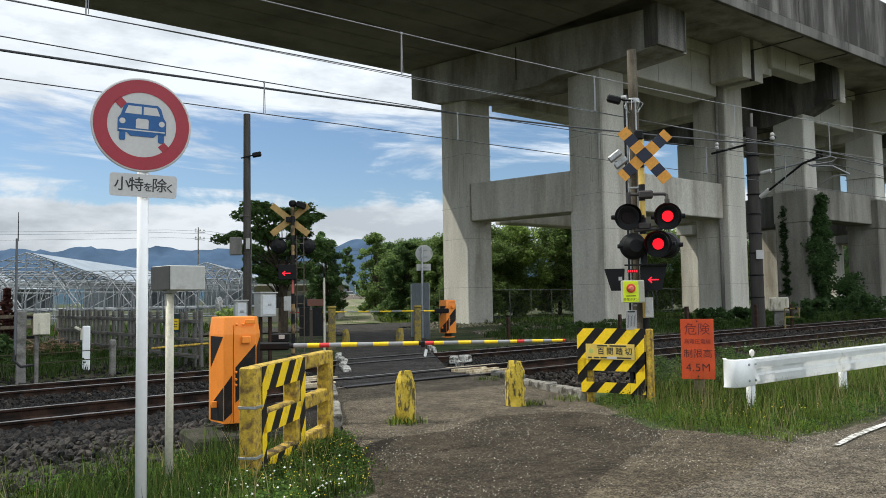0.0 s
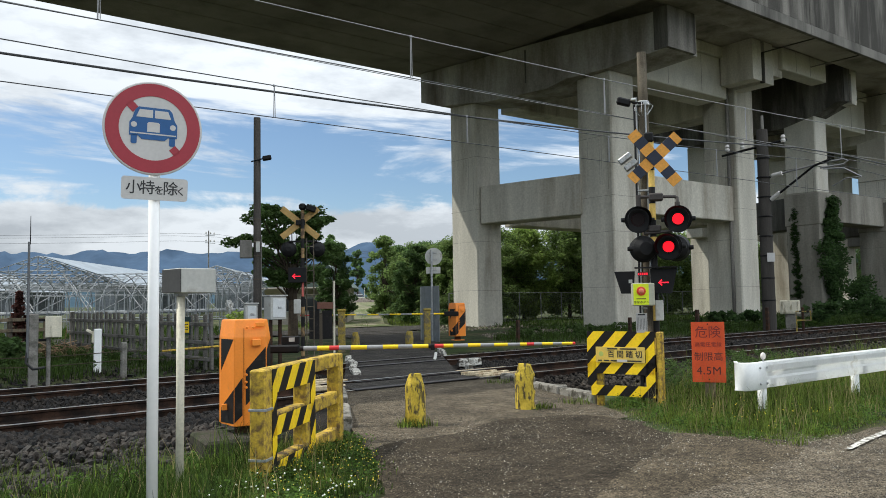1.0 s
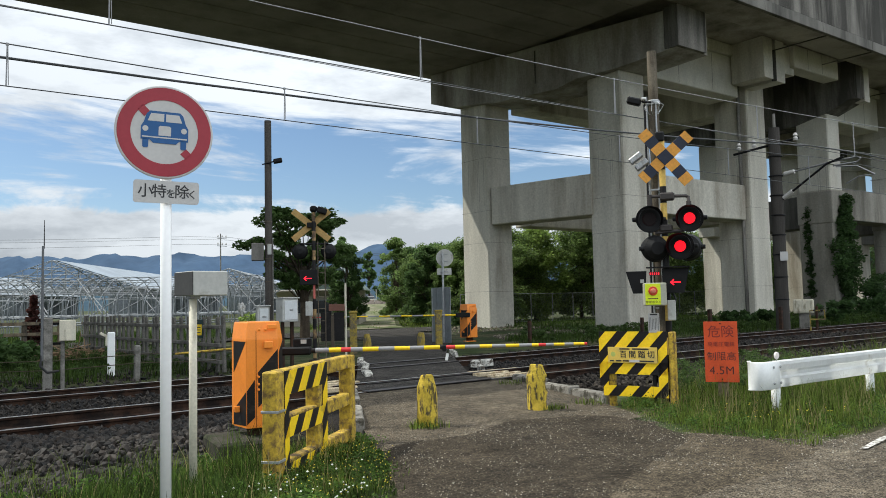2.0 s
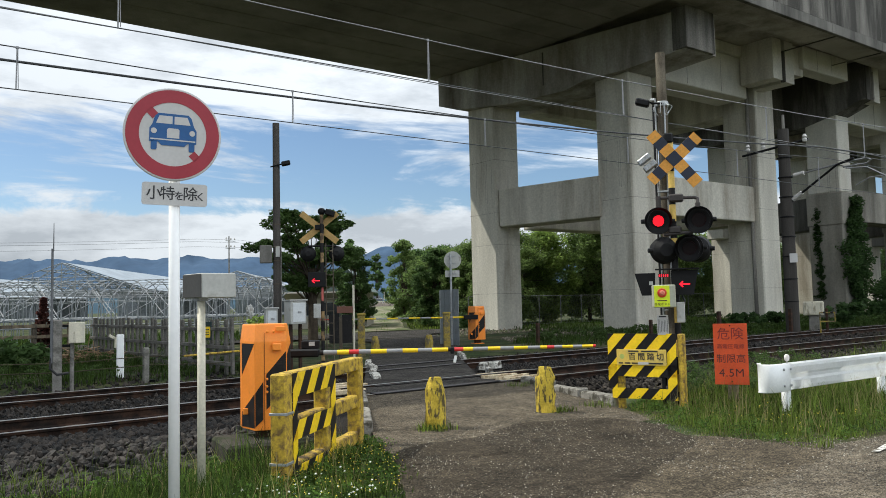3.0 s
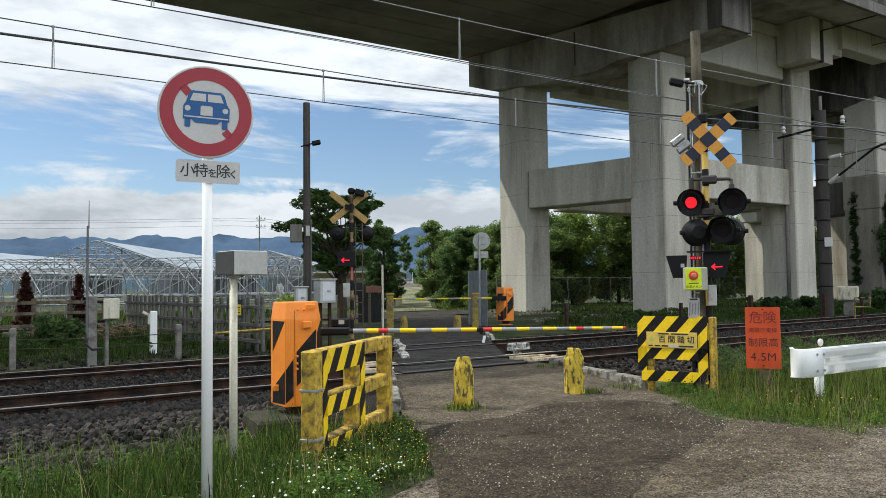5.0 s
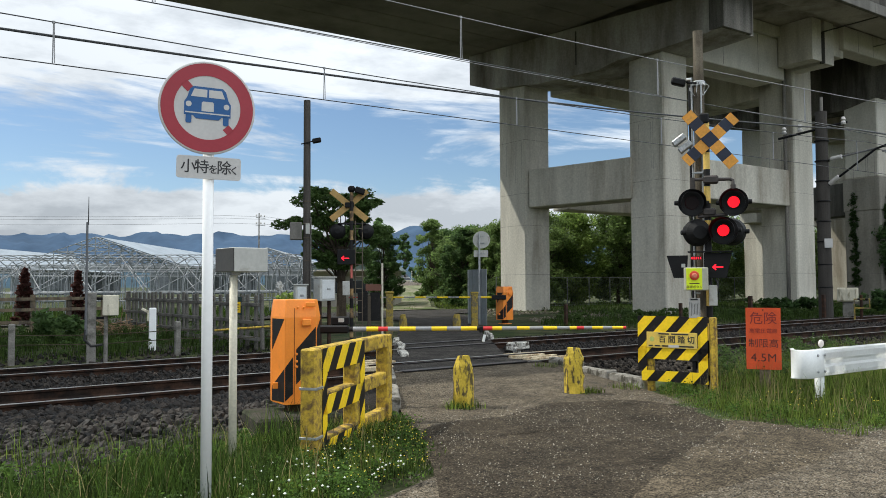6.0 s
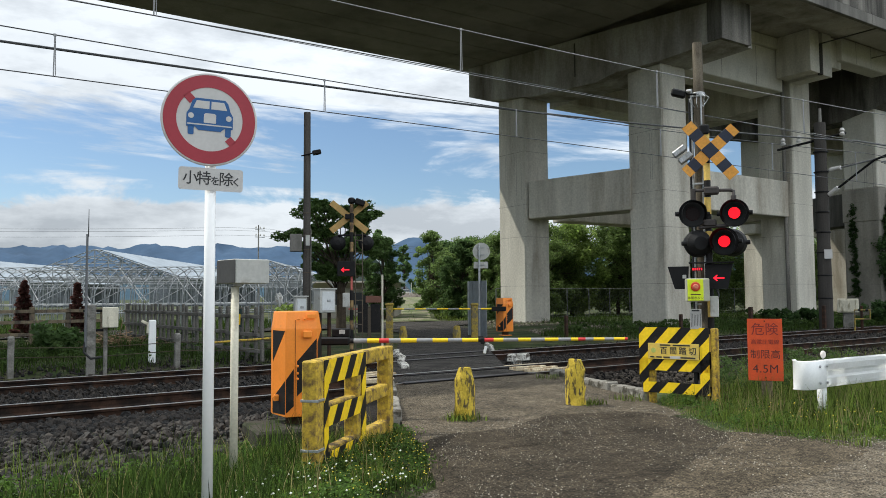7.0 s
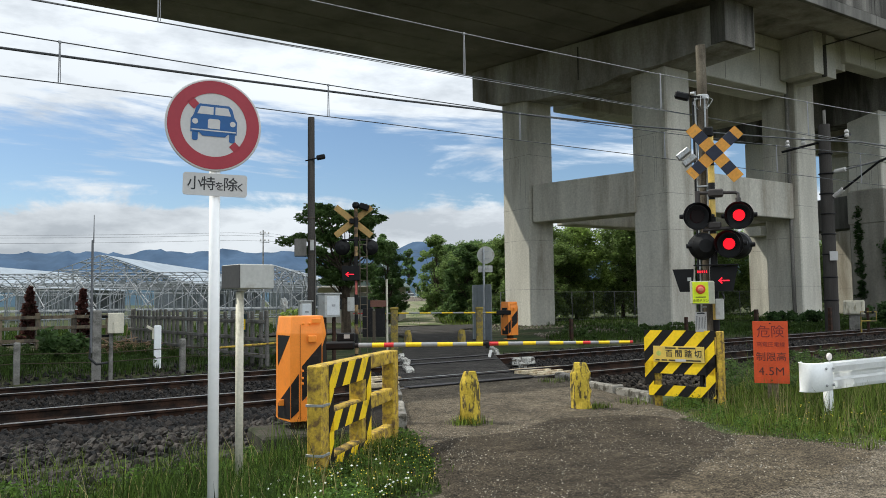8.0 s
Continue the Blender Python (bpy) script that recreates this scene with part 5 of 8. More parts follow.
def utility_pole():
    s = thing("utility_pole", "weathered brown concrete pole with a floodlight", "pole", pose(9.185, 7.39, 0, 0, 0, -51.6))
    part("pole", rod((0, 0, -0.1), (0.0, 0, 5.06), 0.088, 0.068, sides=18), POLECON, s, smooth=False)
    part("conduit", tube([(-0.10, -0.02, 0.4), (-0.095, -0.02, 4.4)], 0.014, 8), GALV, s)
    part("conduit", tube([(0.03, -0.09, 0.4), (0.03, -0.085, 4.3)], 0.012, 8), GALV, s)
    part("thick_conduit", tube([(-0.115, 0.03, 0.3), (-0.115, 0.03, 4.3)], 0.028, 10), HOOD, s)
    part("bands", lathe([(0.082, 4.27), (0.09, 4.28), (0.09, 4.33), (0.082, 4.34)], 18), GALV, s)
    part("bracket_arm", tube([(0.0, -0.08, 4.30), (-0.14, -0.10, 4.31), (-0.16, -0.1, 4.33)], 0.016, 8), HOOD, s)
    part("floodlight", box(0.20, 0.12, 0.10, (-0.27, -0.10, 4.33), 0.02, turn=pose(0, 0, 0, 0, 18, 0)), HOOD, s)
    part("lamp_driver", box(0.06, 0.06, 0.03, (-0.13, -0.15, 4.345), 0.004), WHITE, s)
    for i in range(7):
        a = i * 0.9
        part("strap_tail", tube([(0.08 * math.cos(a), -0.06 + 0.08 * math.sin(a), 4.30), (0.14 * math.cos(a), -0.06 + 0.12 * math.sin(a), 4.25 - 0.05 * (i % 3)), (0.06 * math.cos(a), -0.08, 4.12)], 0.005, 6), GALV, s)


utility_pole()


# ---- overhead line ----
WIRE = plain("wire", (0.05, 0.052, 0.055), 0.5)
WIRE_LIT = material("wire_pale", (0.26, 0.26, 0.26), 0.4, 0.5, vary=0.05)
INSUL = plain("insulator", (0.55, 0.53, 0.5), 0.3)


def line_y(off, x):
    return 11.08 + off + 0.0162 * (x - 5)


def wire(name, label, off, z, r, sag=None, mat=WIRE, x0=-55, x1=105, rise=0.006):
    pts = []
    for i in range(41):
        x = x0 + (x1 - x0) * i / 40
        s = 0
        if sag:
            # hangs between poles 42 m apart; one of them at x = 30.6
            k = ((x - 30.6) / 42) % 1
            s = sag * (1 - 4 * k * (1 - k))
        pts.append((x, line_y(off, x), z + s + rise * (x - 5)))
    return solid(name, tube(pts, r, 6), mat, label, "wire", kind="", group="overhead wires")


def hangers(off, low, high, xs, label):
    for x in xs:
        k = ((x - 30.6) / 42) % 1
        top = high + 0.5 * (1 - 4 * k * (1 - k)) + 0.006 * (x - 5)
        b = rod((x, line_y(off, x), low + 0.006 * (x - 5)), (x + 0.01, line_y(off, x), top), 0.011, sides=6)
        rod((x + 0.035, line_y(off, x), low + 0.02 + 0.006 * (x - 5)), (x + 0.02, line_y(off, x), top), 0.007, sides=6, bm=b)
        box(0.05, 0.03, 0.05, (x + 0.01, line_y(off, x), top), 0.006, bm=b)
        solid("wire_hanger", b, WIRE_LIT, label, "hanger", group="wire hangers")


wire("contact_wire", "thin overhead contact wire above the near track", 0.53, 5.50, 0.009)
wire("messenger_wire", "overhead messenger wire above the near track", 0.53, 6.26, 0.010, 0.5, WIRE_LIT)
wire("contact_wire", "thin overhead contact wire above the far track", 4.25, 5.39, 0.010)
wire("messenger_wire", "overhead messenger wire above the far track", 4.25, 6.06, 0.011, 0.5)
wire("feeder_wire", "thick black feeder wire along the railway", 4.6, 5.975, 0.024, 0.55, rise=0.029)
wire("signal_wire", "thin wire along the railway", 1.2, 5.70, 0.007, 0.3, WIRE_LIT)
hangers(0.53, 5.50, 6.26, (2.7, 8.05, 13.28, 18.85, 24.0), "slender hanger between the overhead wires of the near track")
hangers(4.25, 5.39, 6.06, (1.9, 7.1, 12.35, 17.7, 23.1, 28.2), "slender hanger between the overhead wires of the far track")


def catenary_pole():
    m = pose(0, 0, 0, 0, 0, 1.5) @ pose(30.42, 17.3, 0)
    s = thing("catenary_pole", "concrete overhead-line pole with bracket arms beside the track", "pole", m)
    part("pole", rod((0, 0, -0.1), (0, 0, 8.3), 0.27, 0.22, sides=20), material("dark_concrete_pole", (0.06, 0.055, 0.05), 0.9, vary=0.2, scale=3, fine=40, bump=0.3, streak=0.2), s, smooth=False)
    for z in (1.3, 2.2, 3.1, 3.9, 4.7, 5.5, 6.3, 7.1):
        part("band", lathe([(0.27, 0), (0.28, 0.01), (0.28, 0.04), (0.27, 0.05)], 20, at=pose(0, 0, z)), HOOD, s)
    part("stay_tube", tube([(0.05, -0.2, 5.35), (0.2, -2.0, 6.55), (0.35, -2.6, 6.75)], 0.045, 8), HOOD, s)
    part("top_tube", tube([(0.05, -0.25, 6.35), (0.3, -2.2, 6.62), (0.5, -3.0, 6.7), (0.55, -3.15, 6.62), (0.5, -3.0, 6.5), (0.3, -2.2, 6.45)], 0.035, 8), WIRE_LIT, s)
    part("steady_arm", tube([(0.3, -2.3, 6.4), (0.5, -3.0, 6.35), (0.6, -3.6, 5.95)], 0.03, 8), WIRE_LIT, s)
    part("steady_arm", tube([(0.6, -3.6, 5.95), (0.5, -3.1, 5.95), (0.4, -2.6, 5.7)], 0.022, 8), WIRE_LIT, s)
    for a, b in (((0.05, -0.35, 6.37), (0.08, -0.75, 6.42)), ((0.06, -0.25, 5.40), (0.09, -0.62, 5.65))):
        part("insulator", rod(a, b, 0.09, sides=12), INSUL, s)
    part("cross_arm", tube([(-0.25, 1.7, 7.45), (0.1, -1.0, 7.75)], 0.05, 8), HOOD, s)
    for y in (1.6, 0.9, -0.9):
        part("insulator", lathe([(0.08, 0), (0.10, 0.08), (0.06, 0.14), (0.1, 0.2), (0.05, 0.3)], 12, at=pose(0, y, 7.65)), INSUL, s)
    part("tag", box(0.30, 0.01, 0.36, (-0.2, -0.29, 3.05), 0.01, turn=pose(0, 0, 0, 0, 0, -45)), SIGN_WHITE, s, "small white tag")
    part("top_rod", tube([(0.05, 0, 8.3), (0.05, 0, 8.9)], 0.06, 8), CONCRETE_DARK, s)


catenary_pole()


# ---- kerbs and edge blocks of the crossing ----
def rough_block(sx, sy, sz, seed):
    """A block with chipped, uneven edges."""
    b = box(sx, sy, sz, (0, 0, 0), 0.018)
    bmesh.ops.subdivide_edges(b, edges=[e for e in b.edges if e.calc_length() > 0.1], cuts=3, use_grid_fill=True)
    for v in b.verts:
        v.co += Vector((noise.noise(v.co * 9 + Vector((seed, 0, 0))), noise.noise(v.co * 9 + Vector((0, seed, 3))), noise.noise(v.co * 7 + Vector((4, 0, seed))))) * 0.016
    return b


def kerb_row(name, pts, n, label, w=0.2, h=0.24):
    s = thing(name, label, "kerb", kind="structure")
    for i in range(n):
        k0, k1 = i / n, (i + 0.94) / n
        a = Vector(pts[0]).lerp(Vector(pts[1]), k0); b = Vector(pts[0]).lerp(Vector(pts[1]), k1)
        L = (b - a).length
        ang = math.degrees(math.atan2(b.y - a.y, b.x - a.x)) + random.uniform(-2, 2)
        c = (a + b) / 2
        part("kerb_stone", rough_block(L, w, h, i * 3.7), KERB, s, at=pose(c.x, c.y, road_z(c.x, c.y) - h / 2 + 0.09 + random.uniform(-0.015, 0.015), random.uniform(-2, 2), random.uniform(-1.5, 1.5), ang))


kerb_row("kerb", ((4.72, 8.30), (6.35, 11.35)), 2, "worn concrete kerb stones along the ramp")
kerb_row("kerb", ((8.72, 8.0), (9.45, 10.9)), 3, "broken concrete kerb stones along the ramp")
PALE = material("white_edge_block", (0.62, 0.60, 0.54), 0.8, vary=0.25, scale=6, fine=40, bump=0.3, stain=(0.09, 0.08, 0.065), stain_at=0.52, stain_scale=9)
for x, y, ang, sx, sy in ((8.05, 13.7, 64, 0.75, 0.15), (8.62, 14.75, 55, 0.8, 0.13), (9.2, 15.8, 66, 0.9, 0.15), (9.85, 17.1, 58, 0.9, 0.14), (10.95, 13.95, 48, 0.42, 0.20), (11.33, 14.02, 12, 0.30, 0.16), (10.3, 12.95, 58, 0.6, 0.10), (12.6, 16.9, 58, 0.7, 0.10), (13.3, 18.0, 58, 0.8, 0.12)):
    solid("edge_block", rough_block(sx, sy, 0.15, x), PALE, "white-painted block at the edge of the crossing deck", "edge block", pose(x, y, road_z(x, y) + 0.0, 0, 0, ang), group="edge blocks")
TIMBER = material("crossing_timber", (0.60, 0.50, 0.34), 0.85, vary=0.3, scale=6, fine=40, bump=0.4, stain=(0.3, 0.22, 0.13), stain_at=0.55, stain_scale=7)
for x, y, ang, L in ((9.95, 11.35, 4, 1.2), (9.8, 11.62, 10, 0.9), (9.75, 11.95, -4, 0.8), (10.1, 12.3, 2, 1.3), (6.75, 12.55, 2, 0.9), (6.55, 12.2, 6, 0.8), (6.9, 12.9, 0, 0.7), (6.45, 11.85, 3, 0.6)):
    solid("crossing_timber", box(L, 0.10, 0.08, (0, 0, 0), 0.012), TIMBER, "splintered pale timber at the end of the crossing deck", "timber", pose(x, y, rail_z(x) - 0.015, 0, 0, ang), group="crossing timbers")


def deck_panels():
    """Dark flangeway boards along each rail across the road."""
    s = thing("crossing_deck", "dark rubber strips beside the rails in the crossing", "crossing deck", rail_frame(0), kind="structure")
    for y in (0.0, 1.067, 3.72, 4.787):
        mid = 2.75 + y * 0.6
        w = 2.55 if y < 2 else 2.4
        part("rail_cover", box(w, 0.055, 0.012, (mid, y, 0.006), 0.002), material("worn_rail_in_road", (0.12, 0.10, 0.09), 0.5, 0.6, vary=0.2, scale=5, fine=60, bump=0.1), s, "worn rail head in the road")
        for d in (-0.075, 0.075):
            part("rubber_strip", box(w, 0.075, 0.016, (mid, y + d, 0.004), 0.003), BLACK, s)


deck_panels()


# ---- far side of the crossing ----
def far_signal():
    s = thing("crossing_signal", "crossing signal mast seen from behind, with ladder and lit red arrow", "crossing signal", pose(8.78, 17.39, 0, 0, 0, -26.8))
    MY = material("dull_mast_yellow", (0.34, 0.225, 0.10), 0.7, vary=0.3, scale=6, fine=40, bump=0.1, stain=(0.09, 0.06, 0.035), stain_at=0.5, stain_scale=5)
    for i in range(16):
        part("mast_band", rod((0, 0, i * 0.235), (0, 0, i * 0.235 + 0.235), 0.047, sides=14), MY if i % 2 else BLACK, s)
    back = material("amber_board_back", (0.42, 0.27, 0.09), 0.6, vary=0.15, scale=6, fine=40, bump=0.05)
    for a, y in ((39, 0.07), (-39, 0.09)):
        part("cross_board", box(1.12, 0.012, 0.15, (0, 0, 0), 0.003), back, s, "amber crossed board, back side", at=pose(-0.06, y, 3.44, 0, -a, 0))
    part("board_bracket", box(0.22, 0.08, 0.12, (-0.05, 0.02, 3.44), 0.01), HOOD, s)
    part("floodlight", box(0.24, 0.18, 0.14, (0.20, -0.04, 3.78), 0.02, turn=pose(0, 0, 0, 0, 20, 0)), HOOD, s)
    part("bell", lathe([(0.05, 0), (0.09, 0.05), (0.09, 0.12), (0.05, 0.16)], 16, at=pose(0.0, 0, 3.74)), HOOD, s)
    for x, z in ((-0.33, 2.80), (0.35, 2.80)):
        part("lamp", lathe([(0.06, -0.10), (0.14, -0.06), (0.19, 0.0), (0.19, 0.04), (0.16, 0.2)], 22, at=pose(x, 0.05, z, -90)), HOOD, s, "black round lamp seen from behind")
    part("lamp_bracket", tube([(-0.33, 0, 2.98), (0.35, 0, 2.98)], 0.025, 8), HOOD, s)
    ind = part("direction_indicator", box(0.42, 0.1, 0.36, (-0.13, -0.1, 2.17), 0.01), HOOD, s, "black direction indicator with lit red arrow")
    part("arrow", prism(arrow_outline(0.20), 0.003, at=pose(-0.155, -0.155, 2.14)), ARROW_LIT, ind)
    part("red_tag", box(0.05, 0.01, 0.34, (0.0, -0.06, 1.83), 0.002), material("faded_red_tag", (0.5, 0.12, 0.1), 0.6), s, "faded red and white tag")
    part("ladder_rail", rod((0.09, -0.02, 0.05), (0.09, -0.02, 3.05), 0.014, sides=8), POLECON, s)
    part("ladder_rail", rod((0.26, -0.02, 0.05), (0.26, -0.02, 3.05), 0.014, sides=8), POLECON, s)
    for i in range(10):
        part("ladder_rung", rod((0.09, -0.02, 0.25 + 0.29 * i), (0.26, -0.02, 0.25 + 0.29 * i), 0.01, sides=6), POLECON, s)
    part("side_box", box(0.17, 0.12, 0.34, (-0.13, -0.1, 1.42), 0.01), GREYBOX, s)
    part("mast_foot", box(0.3, 0.3, 0.25, (0, 0, 0.08), 0.02), PLINTH, s)


far_signal()


def left_pole():
    s = thing("utility_pole", "slim dark wooden pole with a small floodlight and box", "pole", pose(8.22, 18.77, 0, 0, 0, -24))
    part("pole", rod((0, 0, -0.1), (0, 0, 6.2), 0.10, 0.085, sides=16), material("dark_pole", (0.075, 0.068, 0.061), 0.85, vary=0.25, scale=5, fine=40, bump=0.3, streak=0.2), s)
    part("lamp_arm", tube([(-0.14, 0, 5.08), (0, -0.1, 5.1), (0.14, -0.1, 5.14)], 0.018, 8), HOOD, s)
    part("floodlight", box(0.22, 0.18, 0.11, (0.24, -0.1, 5.16), 0.02, turn=pose(0, 0, 0, 0, -12, 0)), HOOD, s)
    part("pole_box", box(0.30, 0.24, 0.44, (-0.27, -0.02, 2.86), 0.012), CONCRETE_DARK, s, "grey box strapped to the pole")
    part("box_shield", box(0.1, 0.02, 0.26, (0.02, -0.11, 2.92), 0.004), GREYBOX, s)
    for z in (2.1, 2.68, 3.04, 3.6):
        part("strap", lathe([(0.103, 0), (0.105, 0.005), (0.105, 0.02), (0.103, 0.025)], 14, at=pose(0, 0, z)), POLECON, s)
    part("conduit", tube([(0.10, -0.07, 0.2), (0.10, -0.06, 3.2)], 0.016, 8), CONCRETE_DARK, s)
    for z in (3.62, 3.98):
        part("step_bolt", rod((-0.2, 0, z), (0, 0, z), 0.012, sides=6), GALV, s)


left_pole()


def cabinet(x, y, z, w, d, h, turn, label, legs=True):
    s = thing("equipment_cabinet", label, "cabinet", pose(x, y, 0, 0, 0, turn), group="equipment cabinets")
    part("housing", box(w, d, h, (0, 0, z + h / 2), 0.012), GREYBOX, s)
    part("roof", box(w + 0.06, d + 0.06, 0.03, (0, 0, z + h + 0.012), 0.006), GREYBOX, s)
    dr = part("door", box(w - 0.08, 0.012, h - 0.1, (0.01, -d / 2 - 0.006, z + h / 2), 0.004), material("pale_door", (0.60, 0.62, 0.62), 0.45, vary=0.08, scale=4, fine=40, bump=0.03), s, "pale grey door")
    part("handle", box(0.09, 0.02, 0.05, (0.02, -d / 2 - 0.018, z + h * 0.52), 0.006), GALV, dr)
    if legs:
        part("stand", box(0.07, 0.07, z + 0.1, (-w * 0.3, 0, z / 2 - 0.05), 0.006), RUST, s)
        part("stand", box(0.07, 0.07, z + 0.1, (w * 0.3, 0, z / 2 - 0.05), 0.006), RUST, s)
    return s


cabinet(8.0, 17.25, 1.13, 0.40, 0.34, 0.54, 2, "pale grey signal cabinet on legs beside the far mast")
cabinet(7.5, 17.5, 1.0, 0.28, 0.26, 0.50, -14, "small grey cabinet beside the pole")


def dark_boards():
    s = thing("notice_boards", "pair of dark boards on a frame beside a white post", "notice board", pose(9.6, 18.05, 0, 0, 0, -28))
    for x in (-0.15, 0.17):
        part("board", box(0.26, 0.03, 0.72, (x, 0, 0.95), 0.006), BLACK, s)
    part("frame", box(0.09, 0.05, 1.25, (0.01, 0.01, 0.62), 0.006), POLECON, s)
    part("brown_plate", box(0.40, 0.02, 0.17, (0.12, -0.05, 1.43), 0.005), material("brown_plate", (0.17, 0.075, 0.05), 0.6, vary=0.15, scale=5, fine=40, bump=0.05), s, "reddish-brown plate")
    part("white_post", rod((0.34, -0.03, 0), (0.34, -0.03, 2.05), 0.028, sides=12), CREAM, s)


dark_boards()

for x, y, h in ((11.85, 20.95, 1.25), (15.55, 21.75, 1.2)):
    s = thing("guard_post", "worn yellow concrete post beyond the rails", "guard post", pose(x, y, 0.02, 0, 0, -30), group="guard posts")
    part("shaft", box(0.22, 0.18, h + 0.1, (0, 0, h / 2 - 0.05), 0.02), YELLOW_FADED, s)
    part("head", box(0.26, 0.22, 0.08, (0, 0, h), 0.02), YELLOW_FADED, s)


def sign_back():
    s = thing("road_sign", "round road sign with a plate, seen from behind", "road sign", pose(17.0, 23.45, 0, 0, 0, -35))
    part("pole", rod((0, 0, -0.1), (0, 0, 3.35), 0.04, sides=14), GALV, s)
    part("disc", lathe([(0.31, 0), (0.315, 0.006), (0.31, 0.012)], 36, at=pose(0.08, 0.06, 3.12, 90)), GREYBOX, s)
    part("plate", box(0.52, 0.012, 0.24, (0.06, 0.06, 2.62), 0.004), GREYBOX, s)
    for z in (3.25, 3.0, 2.62):
        part("clamp", box(0.3, 0.02, 0.03, (0.05, 0.035, z), 0.003), GALV, s)


sign_back()


def screen_fence(pts, h, label):
    s = thing("screen_fence", label, "fence")
    mt = material("zinc_sheet", (0.23, 0.25, 0.26), 0.5, 0.3, vary=0.2, scale=3, fine=40, bump=0.1)
    for a, b in zip(pts, pts[1:]):
        a, b = Vector((*a, 0)), Vector((*b, 0))
        n = int((b - a).length / 0.3)
        ang = math.degrees(math.atan2(b.y - a.y, b.x - a.x))
        for i in range(n):
            c = a.lerp(b, (i + 0.5) / n)
            part("sheet", box((b - a).length / n * 0.97, 0.03 if i % 2 else 0.05, h, (0, 0, h / 2), 0.004), mt, s, at=pose(c.x, c.y, 0.05, 0, 0, ang))
        part("post", box(0.07, 0.07, h + 0.08, (a.x, a.y, h / 2), 0.005), GALV, s)


screen_fence([(17.2, 24.4), (16.95, 22.95)], 2.0, "dark corrugated zinc screen beside the far barrier")


FENCE_STEEL = material("fence_steel", (0.20, 0.21, 0.20), 0.6, 0.3, vary=0.2, scale=3, fine=40, bump=0)


def mesh_fence(a, b, h, label, step=1.9):
    s = thing("mesh_fence", label, "fence")
    a, b = Vector((*a, 0)), Vector((*b, 0))
    L = (b - a).length
    ang = math.degrees(math.atan2(b.y - a.y, b.x - a.x))
    s.matrix_basis = pose(a.x, a.y, land(a.x, a.y), 0, 0, ang)
    for i in range(int(L / step) + 1):
        part("post", rod((i * step, 0, -0.2), (i * step, 0, h), 0.03, sides=8), FENCE_STEEL, s)
    for z in (0.1, h):
        part("rail", rod((0, 0, z), (L, 0, z), 0.016, sides=6), FENCE_STEEL, s)
    bm = bmesh.new()
    k = 0.0
    while k < L:
        for d in (-1, 1):
            rod((k, 0, 0.1), (k + d * 0.9, 0, h), 0.0035, sides=3, bm=bm, caps=False)
        k += 0.22
    tagged(part("mesh", bm, FENCE_STEEL, s), kind="stuff")


mesh_fence((28.5, 37.6), (80, 38.8), 1.85, "grey wire mesh fence below the viaduct")

# ---- left bank: line-side posts, boxes and fences ----
POSTGREY = material("post_concrete", (0.22, 0.21, 0.19), 0.9, vary=0.25, scale=5, fine=40, bump=0.3, stain=(0.12, 0.115, 0.1), stain_at=0.55, stain_scale=4)


